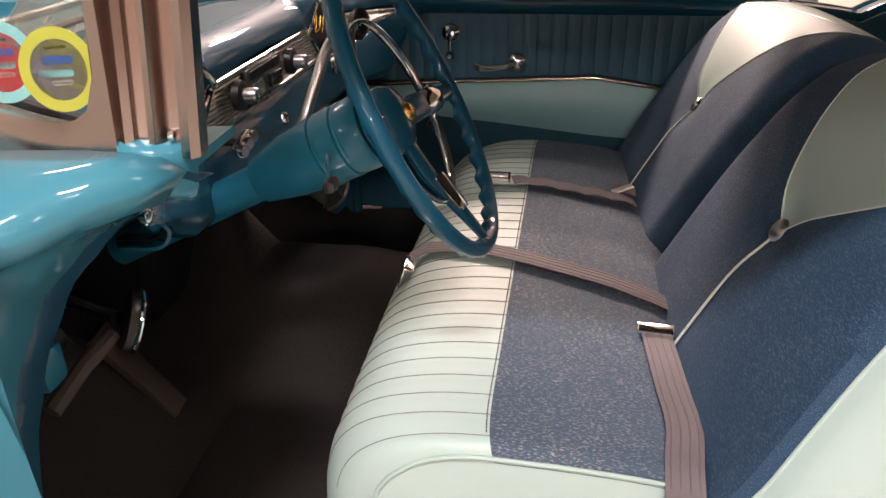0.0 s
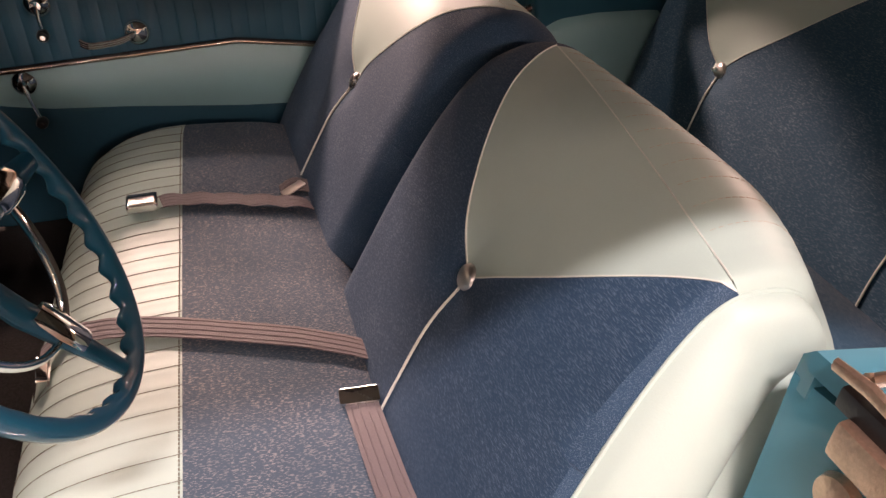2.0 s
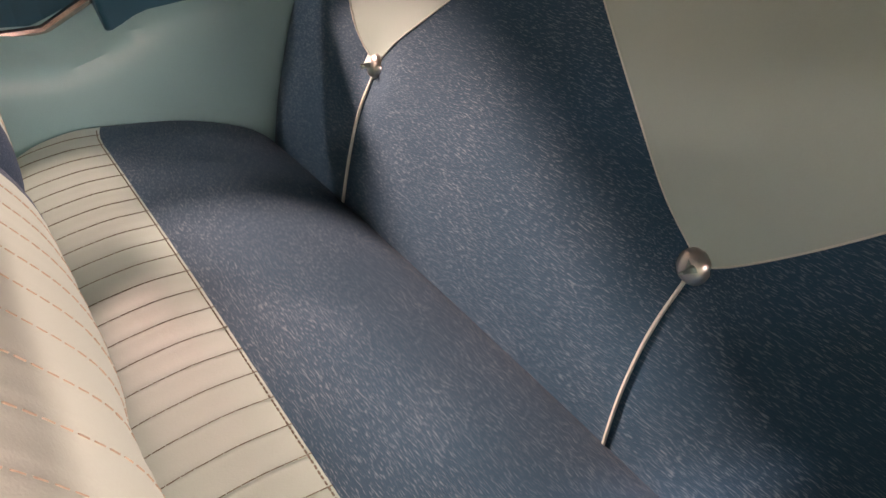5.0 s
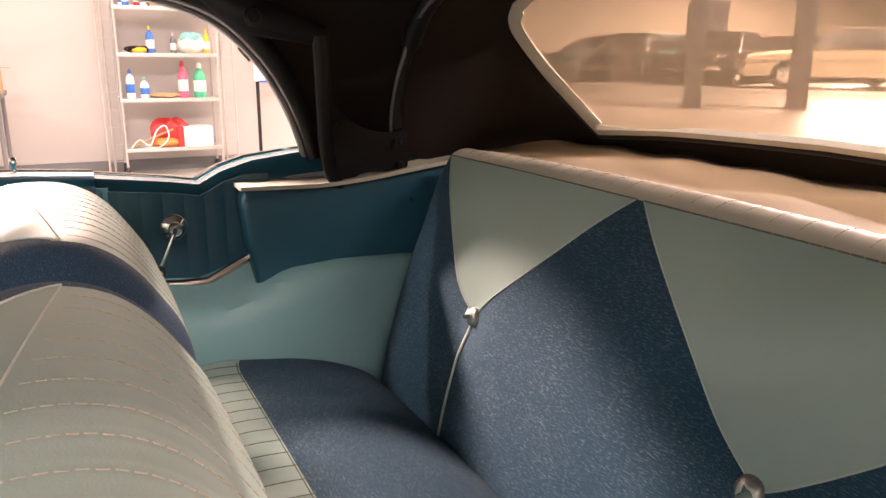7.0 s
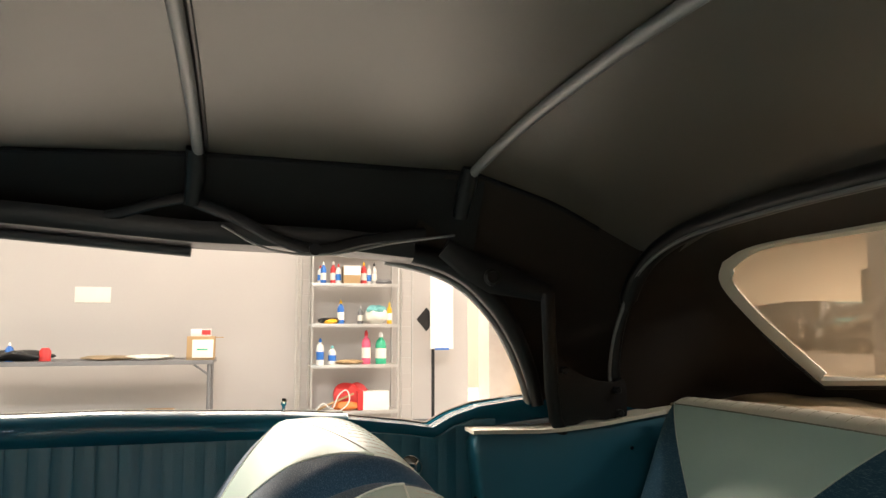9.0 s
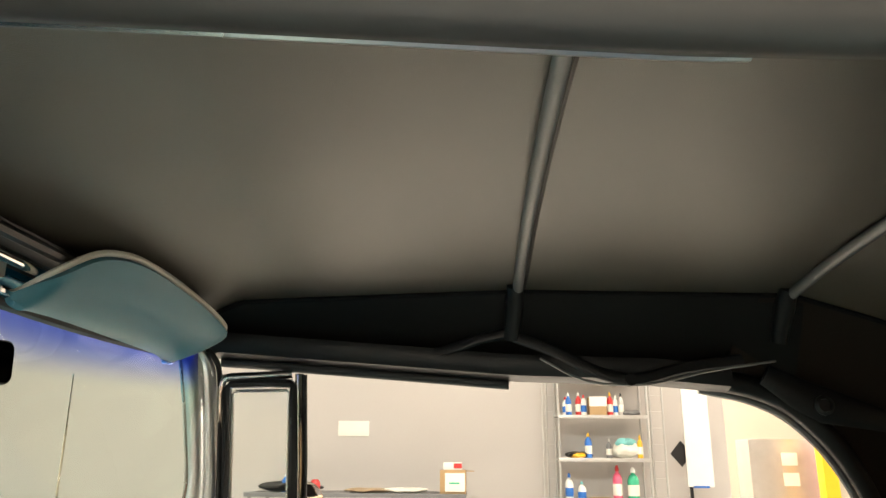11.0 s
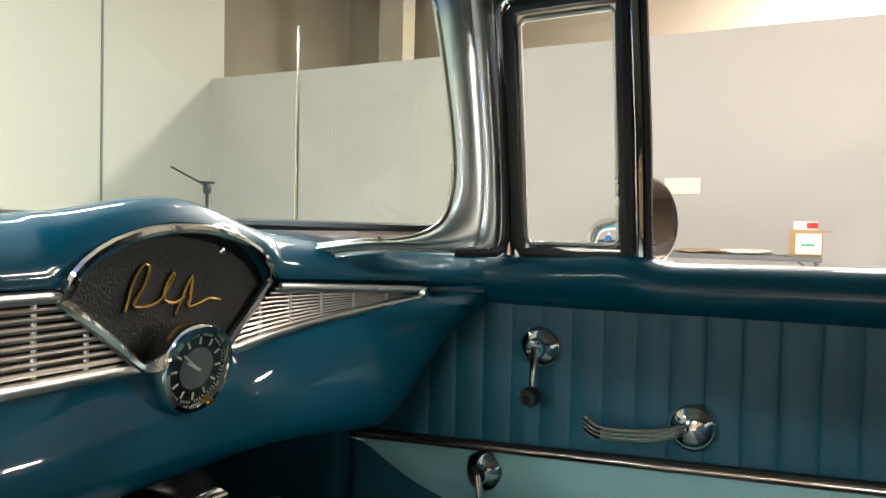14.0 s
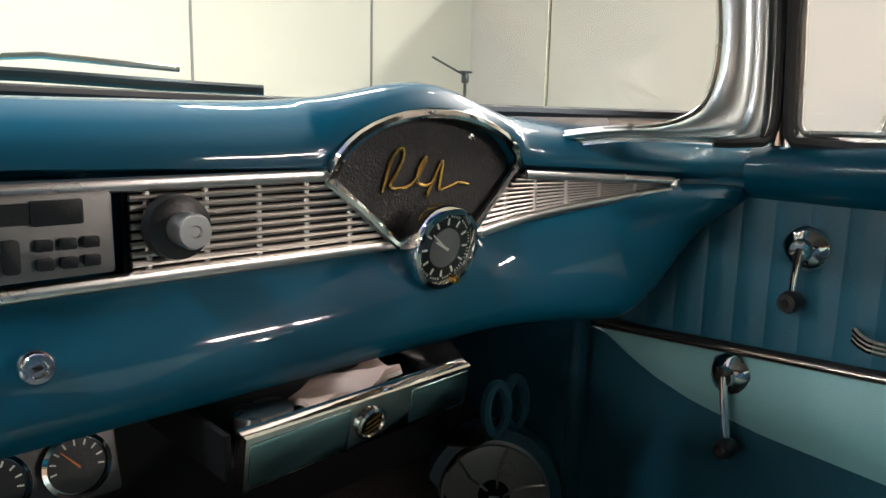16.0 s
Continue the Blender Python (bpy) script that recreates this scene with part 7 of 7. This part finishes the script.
lump("cloth_bundle", "crumpled white and aqua cloth bundle on the rack", "cloth", SHELF_X + 0.17, -1.62, 1.176, 0.11, 0.13, 0.17, PAPER, 1)
lump("rag", "aqua rag lying on a white cloth on the rack", "cloth", SHELF_X + 0.15, -1.63, 1.29, 0.09, 0.10, 0.09, AQUAP, 2)
lump("rag", "dark rags on the rack", "cloth", SHELF_X + 0.2, -1.15, 1.177, 0.10, 0.14, 0.07, BLACK, 3)
lump("tool_heap", "yellow and black tool on the rack", "tool", SHELF_X + 0.12, -1.13, 1.177, 0.06, 0.07, 0.055, YELLOW, 4)
lump("tool_heap", "dark fittings on the rack", "tool", SHELF_X + 0.16, -1.70, 1.604, 0.08, 0.11, 0.06, GREYP, 5)
lump("tool_heap", "small tan and red parts on the rack", "tool", SHELF_X + 0.12, -1.34, 0.752, 0.07, 0.13, 0.05, CARD, 6)
lump("tool_bag", "red tool bag with orange straps on the rack", "bag", SHELF_X + 0.18, -1.38, 0.274, 0.11, 0.20, 0.27, RED, 8)
lump("bag_strap", "orange strap over the red bag", "strap", SHELF_X + 0.08, -1.30, 0.274, 0.05, 0.13, 0.09, ORANGE, 9)
st = thing("wooden_stick", "long pale wooden stick leaning on the bag", "stick")
part("shaft", tube([(SHELF_X + 0.05, -1.00, 0.29), (SHELF_X + 0.05, -1.18, 0.37), (SHELF_X + 0.06, -1.38, 0.45)], 0.012, 8), CARD, st)
cl = thing("cable_coil", "loose white cable coil in front of the bag", "cable")
part("cable", tube(spline([(SHELF_X + 0.03, -0.98, 0.284), (SHELF_X + 0.02, -1.06, 0.36), (SHELF_X + 0.02, -1.15, 0.30), (SHELF_X + 0.03, -1.22, 0.44), (SHELF_X + 0.02, -1.30, 0.49), (SHELF_X + 0.03, -1.33, 0.38), (SHELF_X + 0.03, -1.24, 0.284), (SHELF_X + 0.04, -1.10, 0.284)], 60), 0.007, 6), WHITE, cl)
wb2 = thing("carton", "white carton with red ends on the rack", "box")
part("box", box(SHELF_X + 0.05, SHELF_X + 0.28, -1.76, -1.48, 0.275, 0.47, 0.004), WHITE, wb2)
part("end_panel", box(SHELF_X + 0.046, SHELF_X + 0.28, -1.48, -1.42, 0.275, 0.47, 0.004), RED, wb2)
lump("cloth_roll", "grey roll of cloth on top of the rack", "cloth", SHELF_X + 0.18, -1.62, 2.034, 0.10, 0.24, 0.10, GREYP, 10)
lump("orange_strap", "orange strap heap on top of the rack", "strap", SHELF_X + 0.14, -1.12, 2.034, 0.09, 0.13, 0.15, ORANGE, 11)

table = thing("work_table", "long grey folding table against the wall", "table")
part("top", box(6.50, 7.22, 0.02, 2.15, 0.80, 0.84, 0.006), GREYP, table)
for y in (0.06, 2.1):
    for x in (6.53, 7.18):
        part("leg", tube([(x, y, 0), (x, y, 0.80)], 0.018, 8), GREYP, table, "grey steel leg")
part("brace", tube([(6.53, 0.06, 0.70), (6.53, 0.20, 0.80)], 0.01, 6), GREYP, table)
pb = thing("parcel", "tan cardboard parcel with a white label on the table", "box")
part("box", box(6.56, 6.84, 0.02, 0.27, 0.84, 1.06, 0.004), CARD, pb)
part("paper_label", box(6.548, 6.559, 0.03, 0.22, 0.86, 1.03, 0.002), PAPER, pb)
part("bar", box(6.545, 6.5475, 0.08, 0.18, 0.93, 0.945), GREEN, pb)
part("flap", box(6.62, 6.80, -0.06, 0.018, 1.045, 1.053, 0.002), CARD, pb)
sb = thing("carton", "small white and red carton on the parcel", "box")
part("box", box(6.60, 6.75, 0.06, 0.24, 1.06, 1.13, 0.003), WHITE, sb)
part("stripe", box(6.596, 6.602, 0.06, 0.14, 1.075, 1.12), RED, sb)
lump("cloth", "white cloth lying on the table", "cloth", 6.75, 0.62, 0.838, 0.14, 0.20, 0.05, PAPER, 21)
lump("cloth", "pale yellow paper heap on the table", "paper", 6.75, 0.98, 0.838, 0.14, 0.22, 0.045, BEIGE, 22)
lump("tool_heap", "dark tools with a red jar on the table", "tool", 6.75, 1.75, 0.838, 0.16, 0.30, 0.10, BLACK, 23)
jar = thing("jar", "red capped jar on the table", "jar")
part("body", lathe([(0, 0), (0.05, 0), (0.05, 0.09), (0.03, 0.12), (0, 0.12)], pose(6.68, 1.50, 0.84)), RED, jar)
bottle(6.70, 1.80, 0.84, 0.035, 0.17, BLUE, WHITE, "bottle", "small blue bottle on the table")
for k, (y, w) in enumerate(((0.55, 0.14), (0.72, 0.10))):
    ck = thing("carton", "tan cardboard carton on the floor under the table", "box", group="cartons under the table")
    part("box", box(6.9, 7.2, y - w, y + w, 0.0, 0.34 + 0.05 * k, 0.004), CARD, ck) if k == 0 else part("box", box(6.6, 6.88, y - w, y + w, 0.0, 0.30, 0.004), CARD, ck)
plate = thing("wall_plate", "blank white sheet fixed to the wall", "sign")
part("sheet", box(7.412, 7.420, 1.09, 1.43, 1.40, 1.56, 0.002), PAPER, plate)

board = thing("whiteboard", "white marker board on a black stand", "whiteboard")
part("panel", box(7.00, 7.02, -2.46, -2.20, 0.91, 1.90, 0.004), WHITE, board)
part("tray", box(6.96, 7.0, -2.40, -2.25, 0.90, 0.92, 0.002), BLUE, board)
part("stand", tube([(7.04, -2.24, 0.02), (7.04, -2.24, 1.6)], 0.018, 8), BLACK, board)
part("foot", box(6.85, 7.25, -2.27, -2.21, 0, 0.02, 0.003), BLACK, board)
part("side_sign", slab([(-0.11, 0), (0, -0.13), (0.11, 0), (0, 0.13)], 0.01, axes((7.06, -2.17, 1.23), (0, 1, 0), (0, 0, 1))), BLACK, board)

tri = thing("tripod", "black camera tripod standing on the floor", "tripod")
TX, TY = 4.45, 4.60
for a in (20, 140, 260):
    part("leg", tube([(TX, TY, 1.13), (TX + 0.42 * math.cos(radians(a)), TY + 0.42 * math.sin(radians(a)), 0.0)], [0.016, 0.010], 8), BLACK, tri)
part("column", tube([(TX, TY, 0.85), (TX, TY, 1.27)], 0.014, 8), BLACK, tri)
part("head", lathe([(0, 0), (0.03, 0), (0.034, 0.05), (0.025, 0.08), (0, 0.08)], pose(TX, TY, 1.26)), BLACK, tri)
part("plate", box(TX - 0.05, TX + 0.05, TY - 0.035, TY + 0.035, 1.34, 1.36, 0.004), BLACK, tri)
part("pan_bar", tube([(TX, TY, 1.32), (TX - 0.20, TY + 0.20, 1.47)], 0.009, 8), BLACK, tri)

post = thing("lift_post", "yellow steel safety post", "post")
part("post", box(8.6, 8.78, -4.42, -4.25, 0, 1.75, 0.01), YELLOW, post)
rj = thing("floor_jack", "red steel jack post", "jack")
part("post", box(8.6, 8.72, -4.85, -4.72, 0, 1.65, 0.01), RED, rj)
part("foot", box(8.45, 8.87, -5.0, -4.6, 0, 0.06, 0.01), RED, rj)
cabinet = thing("steel_cabinet", "grey steel cabinet with paper notes", "cabinet")
part("body", box(9.2, 9.7, -4.5, -3.6, 0, 1.45, 0.01), STEEL, cabinet)
for y, z in ((-4.1, 1.2), (-4.1, 0.95)):
    part("note", box(9.19, 9.198, y - 0.10, y + 0.10, z - 0.08, z + 0.08), PAPER, cabinet)


# ---- parked cars beyond the rear window ----
def parked(x, y, turn, mat, label):
    ob = thing("parked_car", label, "car", (x, y, 0.50), "parked cars")
    ob.rotation_euler = (0, 0, radians(turn))
    S = []
    for u in np.linspace(-2.35, 2.35, 24):
        k = abs(u) / 2.35
        w = 0.88 * (1 - 0.18 * k ** 4)
        z1 = 0.92 - 0.14 * k ** 3
        S.append([(u, -w * 0.94, 0.28), (u, -w, 0.55), (u, -w * 0.97, z1 - 0.06), (u, -w * 0.85, z1), (u, 0, z1 + 0.03), (u, w * 0.85, z1), (u, w * 0.97, z1 - 0.06), (u, w, 0.55), (u, w * 0.94, 0.28)])
    part("body", loft(S), mat, ob)
    T = []
    for u, z, w in ((-1.35, 0.90, 0.70), (-0.85, 1.32, 0.60), (-0.5, 1.40, 0.58), (0.15, 1.40, 0.58), (0.45, 1.33, 0.60), (0.95, 0.90, 0.70)):
        T.append([(u, -w - 0.06, 0.88), (u, -w, z), (u, w, z), (u, w + 0.06, 0.88)])
    part("cabin", loft(T), BLACK, ob, "dark glazed cabin")
    for u in (-2.36, 2.36):
        for s in (-1, 1):
            part("headlight" if u > 0 else "tail_light", lathe([(0, -0.05), (0.10, -0.05), (0.11, 0.01), (0.09, 0.05), (0, 0.06)], pose(u, s * 0.62, 0.68, 90, 0, 90)), CHROME if u > 0 else RED, ob)
    part("windscreen_frame", tube([(0.97, -0.72, 0.90), (0.50, -0.60, 1.34), (0.50, 0.60, 1.34), (0.97, 0.72, 0.90)], 0.022, 6), CHROME, ob)
    for s in (-1, 1):
        part("side_trim", tube([(-2.2, s * 0.87, 0.62), (0, s * 0.90, 0.66), (2.2, s * 0.87, 0.66)], 0.018, 6), CHROME, ob)
    part("roof", box(-0.75, 0.40, -0.56, 0.56, 1.385, 1.415, 0.02), mat, ob)
    for u in (-1.45, 1.45):
        for s in (-1, 1):
            t = part("wheel", lathe([(0, -0.10), (0.26, -0.10), (0.32, -0.06), (0.32, 0.06), (0.26, 0.10), (0, 0.10)], pose(u, s * 0.80, 0.32, 90)), RUBBER, ob)
            part("rim", lathe([(0, -0.105), (0.18, -0.105), (0.20, -0.095), (0.20, 0.095), (0.18, 0.105), (0, 0.105)], pose(u, s * 0.80, 0.32, 90)), CHROME, t)
    part("bumper", box(2.28, 2.40, -0.78, 0.78, 0.40, 0.50, 0.02), CHROME, ob)
    part("bumper", box(-2.40, -2.28, -0.78, 0.78, 0.40, 0.50, 0.02), CHROME, ob)
    return ob


CREAMP = material("cream_paint", (0.62, 0.52, 0.38), 0.25, 0, 0.05, 3, 0.02, 300, 0.02, 0.8)
DARKP = material("black_paint", (0.012, 0.012, 0.014), 0.2, 0, 0.05, 3, 0.02, 300, 0.02, 0.8)
REDP = material("red_paint", (0.35, 0.03, 0.03), 0.2, 0, 0.05, 3, 0.02, 300, 0.02, 0.8)
TEALP = material("teal_car_paint", (0.05, 0.22, 0.24), 0.2, 0, 0.05, 3, 0.02, 300, 0.02, 0.8)
DECK = material("worn_grey_concrete", (0.20, 0.185, 0.17), 0.3, 0, 0.45, 0.5, 0.1, 12, 0.1)
struct("floor_raised", box(2, 29.8, -47.9, -6.3, 0.0, 0.50), DECK, "raised grey concrete floor deep in the warehouse")
PAINTS = ((GREYP, "grey"), (DARKP, "black"), (REDP, "dark red"), (CREAMP, "cream"), (DARKP, "black"), (TEALP, "teal"), (DARKP, "black"))
# bearing, distance, turn and paint of the cars in front, then the crowded rows behind
FRONT = ((-55.0, 21.0, 40, 3), (-47.2, 23.0, 112, 1), (-42.9, 25.5, 168, 5), (-38.4, 28.0, 150, 2), (-40.8, 24.5, 120, 4), (-60.5, 23.5, 70, 0), (-50.6, 27.5, 20, 2))
for b, far, turn, k in FRONT:
    parked(-0.8 + far * math.cos(radians(b)), -0.4 + far * math.sin(radians(b)), turn, PAINTS[k][0], PAINTS[k][1] + " car parked in the warehouse")
for row, (far, first, step, n) in enumerate(((26.5, -39.6, -4.3, 4), (30.0, -41.5, -5.4, 4), (32.5, -37.5, -2.9, 7), (36.0, -38.0, -4.2, 6), (39.5, -40.5, -4.0, 4))):
    for i in range(n):
        a = radians(first + step * i)
        mat, word = PAINTS[(3 * i + 2 * row + 5) % 7]
        parked(-0.8 + far * math.cos(a), -0.4 + far * math.sin(a), 25 + 47 * ((i * 7 + row * 3) % 5), mat, word + " car parked in the warehouse")
LIFT = material("slate_grey_paint", (0.055, 0.057, 0.066), 0.45, 0, 0.15, 3, 0.05, 100, 0.1)
for x, y in ((7.16, -8.4), (6.40, -9.6)):
    lp = thing("lift_column", "grey steel car lift column", "column", (x, y, 0.5), "lift columns")
    lp.rotation_euler = (0, 0, radians(-42))
    part("column", box(-0.17, 0.03, -0.12, 0.12, 0, 4.2, 0.015), LIFT, lp)
    part("column", box(0.06, 0.20, -0.10, 0.10, 0, 4.2, 0.015), LIFT, lp)
    part("foot", box(-0.22, 0.25, -0.2, 0.2, 0, 0.02, 0.005), LIFT, lp)
    part("tag", box(-0.12, -0.03, 0.12, 0.124, 1.16, 1.30), YELLOW, lp)

store = thing("grey_cabinet", "tall grey steel cabinet against the far wall", "cabinet", (29.4, -31.5, 0.5))
part("body", box(-0.35, 0.38, -1.05, 1.05, 0, 3.6, 0.03), LIFT, store)
for s in (-1, 1):
    d = part("door", box(-0.38, -0.355, s * 0.51 - 0.49, s * 0.51 + 0.49, 0.1, 3.5, 0.01), LIFT, store)
    part("handle", box(-0.42, -0.382, s * 0.08 - 0.02, s * 0.08 + 0.02, 1.2, 1.5, 0.005), STEEL, d)
struct("wall_far_east", box(29.8, 30.0, -52, 12, 0, 6.6), UPPER, "far beige warehouse wall")
